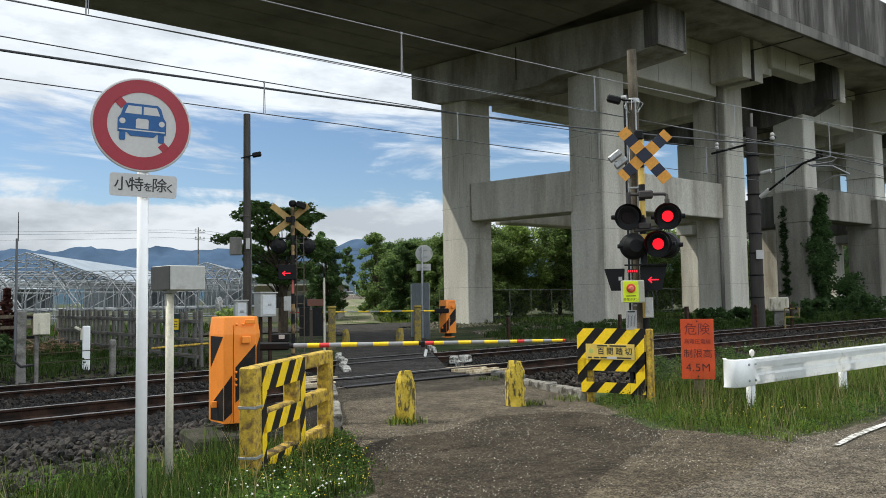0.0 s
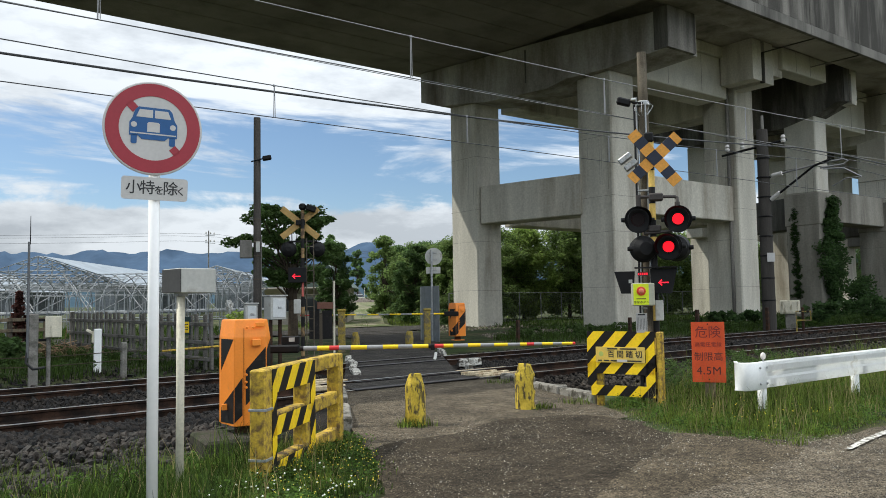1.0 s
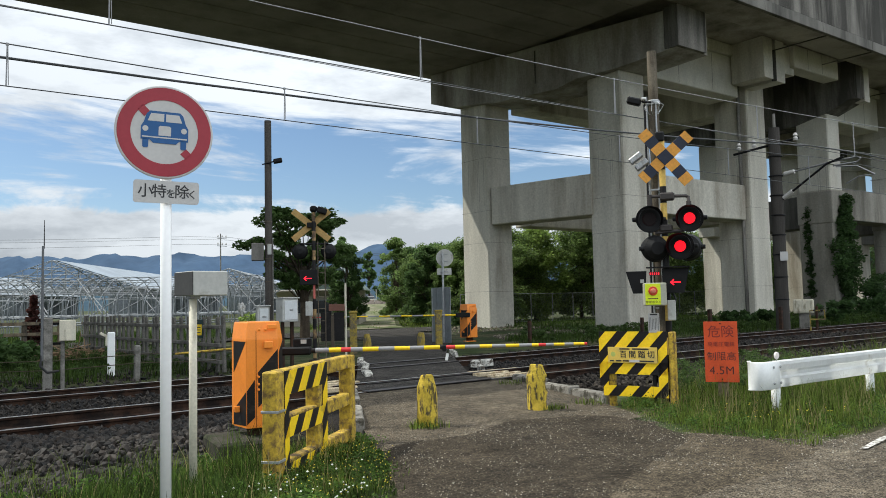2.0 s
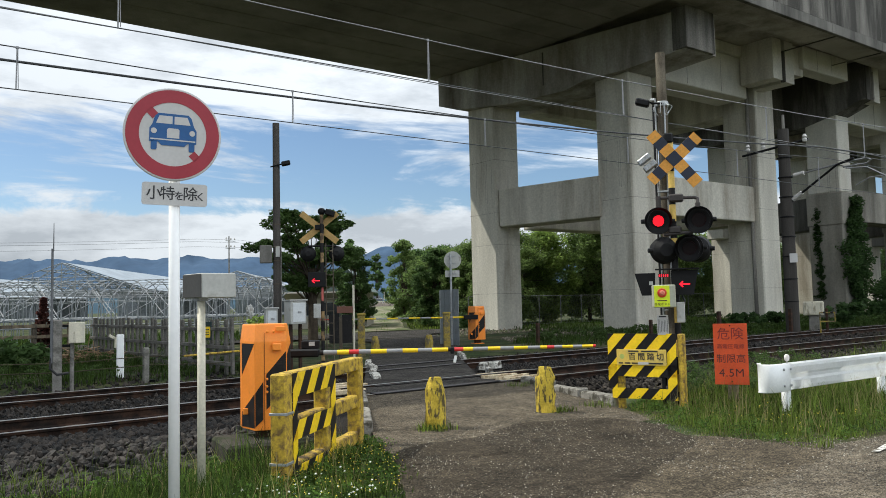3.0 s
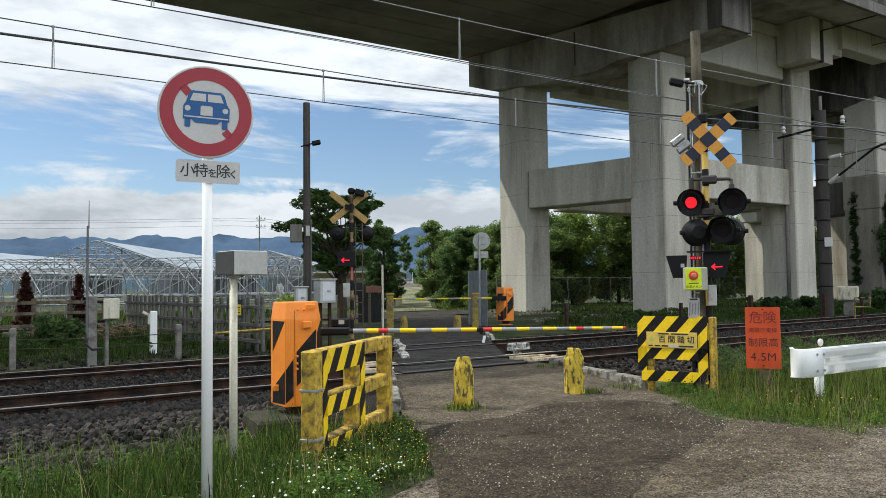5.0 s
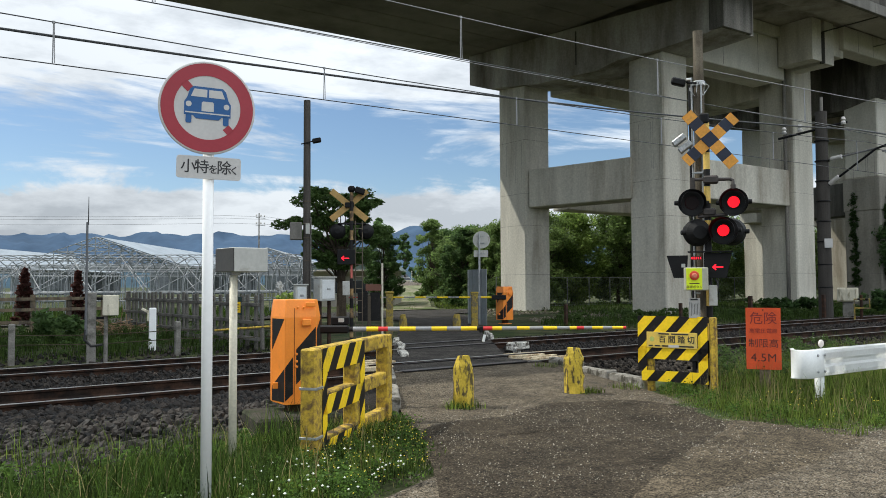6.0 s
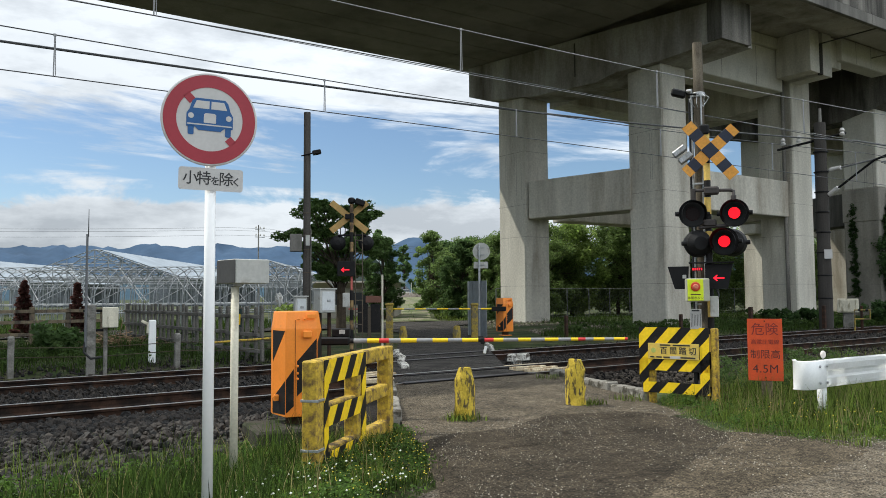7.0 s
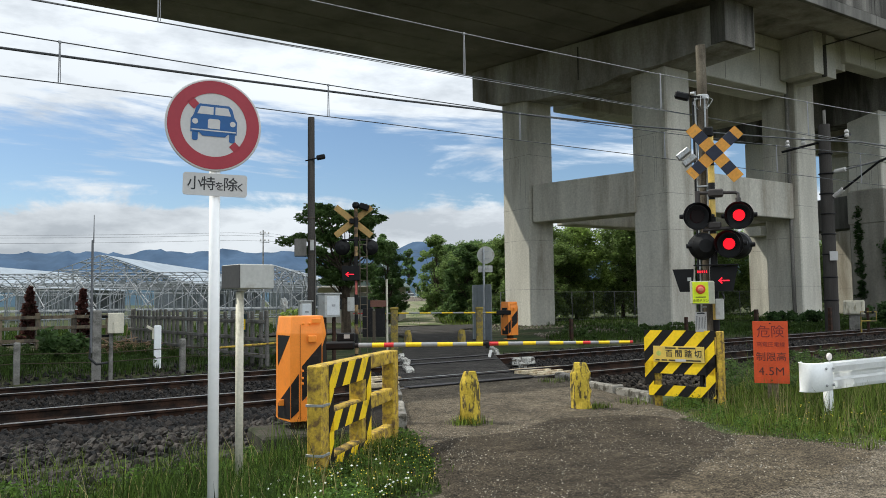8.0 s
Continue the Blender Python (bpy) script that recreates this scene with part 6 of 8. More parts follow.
def line_side():
    s = thing("relay_box", "concrete post with a dark pole and a beige relay box", "relay box", pose(2.88, 16.94, -0.05, 0, 0, -10))
    part("post", box(0.17, 0.15, 1.45, (0, 0, 0.7), 0.02), POSTGREY, s)
    part("pole", rod((-0.10, -0.05, 0.6), (-0.10, -0.05, 2.8), 0.028, 0.022, sides=10), material("dull_grey_tube", (0.13, 0.135, 0.14), 0.6, vary=0.15), s)
    part("antenna", rod((-0.08, -0.05, 2.75), (-0.08, -0.05, 3.3), 0.012, 0.006, sides=6), HOOD, s)
    part("housing", box(0.29, 0.24, 0.40, (0.34, -0.05, 1.17), 0.012), CREAM, s, "beige relay housing")
    part("stand", rod((0.26, 0, 0), (0.26, 0, 1.0), 0.04, sides=10), POSTGREY, s)
    part("cross_bar", box(0.5, 0.05, 0.05, (0.1, 0.05, 1.3), 0.006), HOOD, s)
    part("cross_bar", box(0.4, 0.05, 0.05, (0.05, 0.05, 0.92), 0.006), HOOD, s)
    part("cable", tube([(-0.1, -0.05, 0.75), (-0.12, -0.06, 0.5), (0.0, -0.08, 0.38), (0.2, -0.05, 0.4)], 0.025, 8), CABLE, s)
    w = thing("line_post", "white line-side post with a small bracket", "post", pose(4.52, 18.96, 0, 0, 0, -13))
    part("post", box(0.16, 0.10, 1.06, (0, 0, 0.47), 0.02), WHITE, w)
    part("bracket", box(0.22, 0.04, 0.06, (-0.14, 0, 0.93), 0.01, turn=pose(0, 0, 0, 0, 30, 0)), CREAM, w)
    part("bracket", box(0.05, 0.05, 0.25, (-0.1, 0, 0.82), 0.01), CREAM, w)
    me = None
    for i, x in enumerate((-4.6, -1.5, 1.6, 4.86, 8.0)):
        if i == 0:
            f = thing("line_post", "short grey concrete fence post beside the railway", "post", pose(x, 18.1, 0, 0, 0, random.uniform(-8, 8)), group="line posts")
            part("post", box(0.12, 0.12, 0.85, (0, 0, 0.3), 0.02), POSTGREY, f)
        else:
            copy_thing(f, pose(x, 18.1 + random.uniform(-0.1, 0.1), random.uniform(-0.05, 0.05), random.uniform(-2, 2), 0, random.uniform(-8, 8)))
    for z in (0.33, 0.52):
        solid("fence_wire", tube([(x, 18.1, z - 0.05 * (i % 2)) for i, x in enumerate((-4.6, -3, -1.5, 0, 1.6, 3.2, 4.86, 6.4, 8.0))], 0.01, 6), material("rope", (0.07, 0.062, 0.04), 0.9), "sagging wire between the short line-side posts", "wire", group="fence wires")
    solid("striped_rod", tube([(5.3, 16.9, 0.55), (6.9, 16.75, 0.62)], 0.022, 8), YELLOW_OLD, "yellow and black rod beside the rails", "rod")


line_side()


def lattice_fence():
    a, b = Vector((6.34, 30.3, 0)), Vector((6.75, 17.9, 0))
    L = (b - a).length
    s = thing("lattice_fence", "weathered precast concrete lattice fence", "fence", pose(a.x, a.y, 0.05, 0, 0, math.degrees(math.atan2(b.y - a.y, b.x - a.x))))
    lat = material("lattice_concrete", (0.16, 0.15, 0.135), 0.9, vary=0.3, scale=3, fine=40, bump=0.3, stain=(0.085, 0.08, 0.07), stain_at=0.55, stain_scale=2)
    post = mesh_of("picket", box(0.125, 0.07, 1.30, (0, 0, 0.6), 0.015), lat)
    n = 28
    for i in range(n):
        share("picket", post, s, pose(i * L / (n - 1), random.uniform(-0.02, 0.02), random.uniform(-0.04, 0.03), random.uniform(-1.5, 1.5), random.uniform(-1, 1), 0))
    for z in (0.2, 0.58, 1.0):
        for k in range(6):
            part("rail", box(L / 6 - 0.02, 0.08, 0.09, ((k + 0.5) * L / 6, -0.09, z + random.uniform(-0.015, 0.015)), 0.012), lat, s)
    dark = thing("timber_fence", "dark old timber fence behind the bank", "fence", pose(-9, 27.6, 0.0, 0, 0, 8))
    wood = WOOD_OLD
    for i in range(14):
        part("post", box(0.14, 0.14, 1.35 + random.uniform(-0.1, 0.1), (i * 1.12, 0, 0.55), 0.015), wood, dark)
    for z in (0.35, 0.75, 1.1):
        part("rail", box(14.8, 0.05, 0.11, (7.3, -0.1, z), 0.01), wood, dark)


lattice_fence()


def fence_notice():
    s = thing("notice_plate", "dark green plate with a yellow square on the lattice fence", "notice plate", pose(6.54, 19.1, 1.0, 0, 0, -68))
    part("plate", box(0.34, 0.012, 0.44, (0, 0, 0), 0.003), material("dark_green_plate", (0.015, 0.035, 0.035), 0.5, vary=0.1), s)
    part("yellow_square", box(0.26, 0.004, 0.26, (0, -0.009, -0.03), 0.001), YELLOW, s, "yellow square")
    for z in (0.03, -0.03, -0.09):
        part("small_bar", box(0.19, 0.002, 0.02, (0, -0.0125, z)), INK, s)


fence_notice()


def hung_sheet():
    """Bundled plastic sheet hung over a greenhouse pipe."""
    b = bmesh.new()
    bmesh.ops.create_icosphere(b, subdivisions=4, radius=1)
    for v in b.verts:
        n = noise.noise(v.co * 1.7 + Vector((3, 1, 7))) * 0.4 + noise.noise(v.co * 5) * 0.16
        k = 0.5 + 0.5 * v.co.z
        v.co = Vector((v.co.x * (0.15 - 0.07 * (1 - k)) + 0.04 * (1 - k), v.co.y * 0.12, v.co.z * 0.21)) * (1 + n)
    solid("plastic_sheet", b, material("dull_white_sheet", (0.55, 0.54, 0.51), 0.5, vary=0.15, scale=4, fine=30, bump=0.4, stain=(0.28, 0.26, 0.22), stain_at=0.56, stain_scale=6), "bundled white plastic sheet hung on a greenhouse pipe", "plastic sheet", pose(10.0, 25.06, 1.42, 0, 0, -20))


hung_sheet()

# ---- greenhouses ----
STEEL = material("greenhouse_tube", (0.29, 0.31, 0.33), 0.55, 0.0, vary=0.1, scale=2, fine=20, bump=0)
FILM_GREY = material("greenhouse_end_film", (0.16, 0.178, 0.195), 0.5, vary=0.3, scale=0.5, fine=4, bump=0.1, stain=(0.12, 0.14, 0.14), stain_at=0.52, stain_scale=0.6)
FILM = material("greenhouse_film", (0.26, 0.30, 0.34), 0.5, vary=0.12, scale=0.4, fine=6, bump=0.1, stain=(0.20, 0.235, 0.27), stain_at=0.5, stain_scale=0.5)


def pipe_house(x, y, ang, length, width, wall, top, label, step=0.72):
    """Bare hoops of a tunnel house, with purlins and low cover."""
    s = thing("pipe_greenhouse", label, "greenhouse", pose(x, y, 0, 0, 0, ang), group="greenhouses")
    n = int(length / step)
    for i in range(n + 1):
        pts = [(i * step, -width / 2, 0)]
        for k in range(13):
            a = math.pi * (1 - k / 12)
            pts.append((i * step, width / 2 * math.cos(a), wall + (top - wall) * math.sin(a) ** 0.8))
        pts.append((i * step, width / 2, 0))
        part("hoop", tube(pts, 0.022, 5), STEEL, s)
    for k in (0, 2, 4, 6, 8, 10, 12):
        a = math.pi * (1 - k / 12)
        part("purlin", rod((0, width / 2 * math.cos(a), wall + (top - wall) * math.sin(a) ** 0.8), (length, width / 2 * math.cos(a), wall + (top - wall) * math.sin(a) ** 0.8), 0.02, sides=5), STEEL, s)
    part("side_rail", rod((0, -width / 2, 0.85), (length, -width / 2, 0.85), 0.035, sides=5), STEEL, s)
    for i in range(0, n, 4):
        part("brace", rod((i * step, -width / 2, wall), (i * step + 2.2, -width * 0.2, top - 0.1), 0.025, sides=5), STEEL, s)
        part("brace", rod((i * step + 3, -width / 2, wall), (i * step + 1.2, -width * 0.2, top - 0.1), 0.025, sides=5), STEEL, s)
    return s


pipe_house(1.75, 45.6, -31, 17.0, 6.0, 1.2, 3.05, "bare white steel hoops of a tunnel greenhouse", 0.58)
pipe_house(-1.25, 56.2, -31, 24.0, 6.2, 1.2, 2.8, "bare steel hoops of a second tunnel greenhouse", 0.8)


def glass_house(x, y, half, eave, ridge, length, label, bare):
    """A gabled greenhouse: trusses, purlins, film on part of the roof."""
    ang = math.degrees(math.atan2(U.y, U.x)) - 90
    s = thing("gabled_greenhouse", label, "greenhouse", pose(x, y, 0, 0, 0, ang), group="greenhouses")
    n = int(length / 3)
    for i in range(n + 1):
        yy = i * 3
        for nm, q in zip(("rafter", "tie", "strut", "strut", "strut", "strut", "strut", "strut", "strut"), ([(-half, yy, 0), (-half, yy, eave), (0, yy, ridge), (half, yy, eave), (half, yy, 0)], [(-half, yy, eave), (half, yy, eave)], [(-half * 0.5, yy, eave), (-half * 0.5, yy, (eave + ridge) / 2)], [(half * 0.5, yy, eave), (half * 0.5, yy, (eave + ridge) / 2)],
                  [(0, yy, eave), (0, yy, ridge)], [(-half * 0.5, yy, eave), (0, yy, ridge)], [(half * 0.5, yy, eave), (0, yy, ridge)], [(-half * 0.5, yy, (eave + ridge) / 2), (0, yy, eave)], [(half * 0.5, yy, (eave + ridge) / 2), (0, yy, eave)])):
            part(nm, tube(q, 0.05, 4), STEEL, s)
    for k in range(9):
        f = -1 + k / 4
        part("purlin", rod((f * half, 0, ridge - (ridge - eave) * abs(f)), (f * half, length, ridge - (ridge - eave) * abs(f)), 0.045, sides=4), STEEL, s)
    slope = math.hypot(half, ridge - eave)
    tilt = math.degrees(math.atan2(ridge - eave, half))
    part("roof_film", box(slope, length - bare, 0.03, (0, 0, 0)), FILM, s, "white film roof", at=pose(half / 2, bare + (length - bare) / 2, (eave + ridge) / 2 + 0.06, 0, tilt, 0))
    part("roof_film", box(slope * 0.98, length, 0.03, (0, 0, 0)), FILM, s, "white film roof", at=pose(-half / 2, length / 2 + 0.5, (eave + ridge) / 2 + 0.06, 0, -tilt, 0)) if bare == 0 else None
    part("end_film", prism([(-half * 0.99, 0.5), (half * 0.99, 0.5), (half * 0.99, eave), (0, ridge - 0.06), (-half * 0.99, eave)], 0.02, at=pose(0, length - 0.5, 0)), FILM_GREY, s, "grey film end wall")
    for k in range(1, 12):
        f = -1 + k / 6
        part("gable_post", rod((f * half, 0, 0), (f * half, 0, ridge - (ridge - eave) * abs(f)), 0.03, sides=4), STEEL, s)
    for k in (0.25, 0.5, 0.75):
        part("gable_rail", rod((-half * (1 - k), 0, eave + (ridge - eave) * k), (half * (1 - k), 0, eave + (ridge - eave) * k), 0.03, sides=4), STEEL, s)
    part("gable_rail", rod((-half, 0, 1.1), (half, 0, 1.1), 0.05, sides=4), STEEL, s)
    return s


glass_house(12.6, 72.5, 6.9, 3.3, 5.7, 36, "large gabled greenhouse frame with white film roof", 1)
glass_house(-2.5, 80, 6.9, 3.2, 5.5, 36, "gabled greenhouse frame beside another", 6)
glass_house(26.0, 68, 5.5, 3.0, 4.9, 30, "gabled greenhouse with partly bare roof", 12)


# ---- house behind the trees, and the far end of the dirt road ----
def house():
    s = thing("house", "low cream house with a green roof behind trees", "house", pose(27.8, 53.2, 0, 0, 0, -35))
    wall = material("house_wall", (0.55, 0.50, 0.43), 0.8, vary=0.1, scale=1, fine=20, bump=0.1)
    part("wall", box(5.4, 6, 2.6, (0, 0, 1.3), 0.02), wall, s)
    part("roof", prism([(-3.1, 2.55), (3.1, 2.55), (1.4, 4.2), (-1.4, 4.2)], 7.2, at=pose(0, -3.6, 0)), material("green_roof", (0.14, 0.19, 0.17), 0.5, 0.2, vary=0.15, scale=1.5, fine=20, bump=0.1), s, "greenish sheet roof")
    part("eave_roof", box(6.0, 1.6, 0.1, (0, -3.6, 2.35), 0.02, turn=pose(0, 0, 0, -14)), material("pale_roof", (0.5, 0.44, 0.38), 0.6, vary=0.1), s)
    for x in (-1.6, 0.2):
        w = part("window", box(1.3, 0.06, 1.0, (x, -3.02, 1.4), 0.01), GALV, s)
        part("pane", box(1.15, 0.02, 0.85, (x, -3.06, 1.4)), plain("window_glass", (0.03, 0.035, 0.04), 0.08), w)
    part("door", box(0.9, 0.06, 1.9, (2.0, -3.02, 0.95), 0.01), material("house_door", (0.2, 0.1, 0.07), 0.6), s)


house()


def far_car(x, y, ang, colour, label):
    s = thing("parked_car", label, "car", pose(x, y, land(x, y), 0, 0, ang), group="parked cars")
    m = material("car_" + label.split()[0], colour, 0.3, vary=0.03)
    part("body", prism([(-2.1, 0.35), (2.1, 0.35), (2.15, 0.75), (1.3, 0.9), (-2.05, 0.95)], 1.7, at=pose(0, -0.85, 0), bevel=0.05), m, s)
    part("cabin", prism([(-1.9, 0.9), (1.0, 0.9), (0.4, 1.45), (-1.6, 1.45)], 1.5, at=pose(0, -0.75, 0), bevel=0.04), plain("window_glass", (0.03, 0.035, 0.04), 0.08), s)
    part("roof", box(2.0, 1.4, 0.05, (-0.6, 0, 1.46), 0.02), m, s)
    for wx in (-1.3, 1.35):
        for wy in (-0.8, 0.8):
            part("wheel", rod((wx, wy - 0.1, 0.31), (wx, wy + 0.1, 0.31), 0.31, sides=14), BLACK, s)


far_car(79.4, 133.6, 62, (0.75, 0.75, 0.74), "white parked car at the end of the dirt track")
far_car(83.4, 131.5, 150, (0.30, 0.31, 0.33), "dark grey parked car at the end of the dirt track")


def track_end():
    """Low parapet and pale posts where the track meets a lane."""
    w = thing("low_wall", "low pinkish concrete wall across the end of the dirt track", "wall", pose(75.6, 125.6, land(75.6, 125.6), 0, 0, -31.2))
    stone = material("pink_concrete", (0.42, 0.35, 0.31), 0.9, vary=0.2, scale=1.5, fine=10, bump=0.2, stain=(0.22, 0.18, 0.15), stain_at=0.55, stain_scale=1.2)
    for i in range(4):
        part("wall_block", box(1.42, 0.3, 0.9 + 0.12 * (i % 2), (-2.2 + 1.45 * i, 0, 0.4), 0.03), stone, w)
    part("coping", box(5.9, 0.42, 0.10, (0, 0, 1.02), 0.02), CREAM, w, "pale coping")
    for x, y, h in ((76.9, 127.2, 2.6), (77.9, 126.8, 3.4), (78.3, 126.5, 2.4), (79.1, 126.0, 2.3)):
        p = thing("marker_post", "slim pale post at the end of the dirt track", "post", pose(x, y, land(x, y), 0, 0, 0), group="marker posts")
        part("shaft", rod((0, 0, -0.1), (0, 0, h), 0.07, 0.05, sides=8), CREAM, p)
        part("cap", lathe([(0.09, 0), (0.09, 0.1), (0.03, 0.16)], 8, at=pose(0, 0, h)), GREYBOX, p)


track_end()


def far_house(x, y, ang, w, d, h, colour, label):
    s = thing("house", label, "house", pose(x, y, 0, 0, 0, ang), group="far houses")
    part("wall", box(w, d, h, (0, 0, h / 2), 0.03), material("far_wall", (0.6, 0.57, 0.52), 0.8, vary=0.1, scale=0.5), s)
    part("roof", prism([(-w / 2 - 0.5, h), (w / 2 + 0.5, h), (0, h + w * 0.25)], d + 1, at=pose(0, -d / 2 - 0.5, 0)), material("far_roof_" + colour, (0.22, 0.12, 0.09) if colour == "red" else (0.14, 0.15, 0.17), 0.7, vary=0.15), s)
    for i in (-1, 1):
        part("window", box(w * 0.2, 0.06, h * 0.35, (i * w * 0.25, -d / 2 - 0.02, h * 0.55)), plain("window_glass", (0.03, 0.035, 0.04), 0.08), s)


far_house(103, 182, 30, 9, 7, 3.2, "grey", "small pale house with grey roof far off")


def pylon(x, y, h, label):
    s = thing("power_pole", label, "pole", pose(x, y, 0, 0, 0, 20), group="power poles")
    part("pole", rod((0, 0, 0), (0, 0, h), 0.10, 0.06, sides=10), POSTGREY, s)
    for z in (h - 0.5, h - 1.3):
        part("cross_arm", box(1.3, 0.07, 0.07, (0.2, 0, z), 0.01), GALV, s)
    for z in (h - 0.35, h - 1.15):
        for k in (-0.35, 0.25, 0.75):
            part("insulator", lathe([(0.06, 0), (0.1, 0.08), (0.05, 0.2)], 8, at=pose(k, 0, z)), INSUL, s)


pylon(30.5, 82, 9.3, "concrete power pole behind the greenhouses")
pylon(-38, 100, 9.3, "concrete power pole behind the greenhouses")
pylon(74, 100, 9.3, "concrete power pole behind the trees")
for z, dy in ((9.1, 0), (8.9, 0.9), (8.3, 0)):
    pts = []
    for i in range(25):
        k = i / 24
        x = -38 + 112 * k
        y = 100 + (82 - 100) * min(1, k / 0.61) + max(0, (k - 0.61) / 0.39) * 18
        f = (k / 0.61) % 1 if k < 0.61 else (k - 0.61) / 0.39
        pts.append((x, y + dy, z - 3.2 * f * (1 - f)))
    solid("power_line", tube(pts, 0.013, 5), WIRE, "slack power line behind the greenhouses", "wire", group="power lines")


# ---- equipment by the viaduct ----
def by_viaduct():
    s = thing("equipment_cabinet", "beige trackside box on a post below the viaduct", "cabinet", pose(32.4, 18.6, 0.15, 0, 0, -60), group="equipment cabinets")
    part("housing", box(0.80, 0.5, 0.58, (0, 0, 0.85), 0.03), CREAM, s)
    part("door", box(0.66, 0.02, 0.46, (0, -0.26, 0.85), 0.01), CREAM, s)
    part("stand", box(0.4, 0.3, 0.7, (0, 0, 0.22), 0.02), POSTGREY, s)
    f = thing("hazard_frame", "small yellow and black tube frame beside the track", "frame", pose(28.6, 15.9, 0.15, 0, 0, -50))
    part("tube", tube([(-0.25, 0, 0), (-0.25, 0, 0.75), (0.25, 0, 0.75), (0.25, 0, 0.42), (-0.25, 0, 0.42)], 0.03, 8), YELLOW_FADED, f)
    for x in (-0.15, 0.1):
        part("black_band", rod((x, 0, 0.75), (x + 0.09, 0, 0.75), 0.034, sides=8), BLACK, f)
    part("post", rod((0, 0.1, 0), (0, 0.1, 0.9), 0.05, sides=8), RUST, f)
    for x, y in ((17.4, 19.3), (21.2, 17.9)):
        p = thing("line_post", "short rusty steel post beside the track", "post", pose(x, y, 0.1, 0, 0, 0), group="line posts")
        part("post", box(0.1, 0.1, 0.9, (0, 0, 0.3), 0.01), RUST, p)
    for x in (24.5, 29.0):
        p = thing("line_post", "short rusty steel post beside the track", "post", pose(x, 17.6, 0.15, 0, 0, 0), group="line posts")
        part("post", box(0.12, 0.12, 1.0, (0, 0, 0.4), 0.01), RUST, p)


by_viaduct()


# ---- mountains ----
def mountains(dist, base, peaks, seed, mat, label):
    verts, faces = [], []
    n, rows = 360, 14
    for i in range(n + 1):
        a = -30 + 120 * i / n
        h = base + sum(p * math.exp(-((a - c) / w) ** 2) for c, w, p in peaks)
        h *= 1 + 0.16 * noise.fractal(Vector((a * 0.35, seed, 0)), 1.0, 2.0, 5)
        for j in range(rows + 1):
            k = j / rows
            r = dist + 700 * k
            z = h * (k ** 0.9) * (1 + (0.12 * noise.fractal(Vector((a * 0.7, j * 0.22, seed)), 1.0, 2.0, 3) if 0 < j < rows else 0))
            verts.append((r * math.sin(radians(a)), r * math.cos(radians(a)), z - 3))
    m = rows + 1
    for i in range(n):
        for j in range(rows):
            faces.append((i * m + j, (i + 1) * m + j, (i + 1) * m + j + 1, i * m + j + 1))
    ob = new("mountain_range", from_arrays("mountain_range", verts, faces, mat))
    for f in ob.data.polygons:
        f.use_smooth = True
    tagged(ob, label, "mountains", kind="structure")


# the haze of distance is put into the blue of both ranges
mountains(3600, 180, ((31.5, 3.0, 145), (15, 4.5, 80), (21, 5, 70), (26, 4, 40), (8, 4, 55), (2, 5, 80), (45, 8, 90)), 3.1, material("haze_blue_mountain", (0.05, 0.085, 0.14), 1.0, vary=0.15, scale=0.004, fine=0.02, bump=0), "wooded mountains far behind the valley, coloured blue for haze")
mountains(2300, 45, ((8, 5, 35), (26, 6, 30), (50, 8, 40)), 9.4, material("haze_near_hill", (0.03, 0.06, 0.085), 1.0, vary=0.15, scale=0.006, fine=0.03, bump=0), "dark foothills, coloured blue-green for haze")


# ---- trees ----
BARK = material("bark", (0.07, 0.055, 0.04), 0.95, vary=0.3, scale=5, fine=40, bump=0.6)
LEAF_DARK = leafy("leaf_dark", (0.10, 0.165, 0.055))
LEAF_MID = leafy("leaf_mid", (0.16, 0.23, 0.07))
LEAF_BRIGHT = leafy("leaf_bright", (0.23, 0.32, 0.08))
IVY_LEAF = leafy("leaf_ivy", (0.055, 0.10, 0.032))
LEAF_RED = leafy("leaf_red", (0.105, 0.045, 0.038))


def leaf_mesh(name, centres, spreads, count, size, mat, rng, flat=0.55, droop=0.4):
    """Many small folded leaves round the clump centres."""
    c = np.asarray(centres); sp = np.asarray(spreads)
    idx = rng.integers(0, len(c), count)
    off = rng.normal(0, 1, (count, 3))
    off /= np.maximum(np.linalg.norm(off, axis=1, keepdims=True), 1e-6)
    off *= (rng.uniform(0, 1, (count, 1)) ** 0.45)
    p = c[idx] + off * sp[idx][:, None] * np.array([1, 1, flat])
    s = size * rng.uniform(0.6, 1.35, (count, 1))
    d1 = rng.normal(0, 1, (count, 3)); d1[:, 2] = d1[:, 2] * 0.4 - droop * 0.5
    d1 /= np.linalg.norm(d1, axis=1, keepdims=True)
    d2 = np.cross(d1, rng.normal(0, 1, (count, 3))); d2 /= np.maximum(np.linalg.norm(d2, axis=1, keepdims=True), 1e-6)
    v = np.stack([p - d1 * s, p + d2 * s * 0.55, p + d1 * s, p - d2 * s * 0.55], 1).reshape(-1, 3)
    f = np.arange(count * 4).reshape(-1, 4)
    me = bpy.data.meshes.new(name)
    me.from_pydata(v.tolist(), [], f.tolist())
    me.materials.append(mat)
    return me


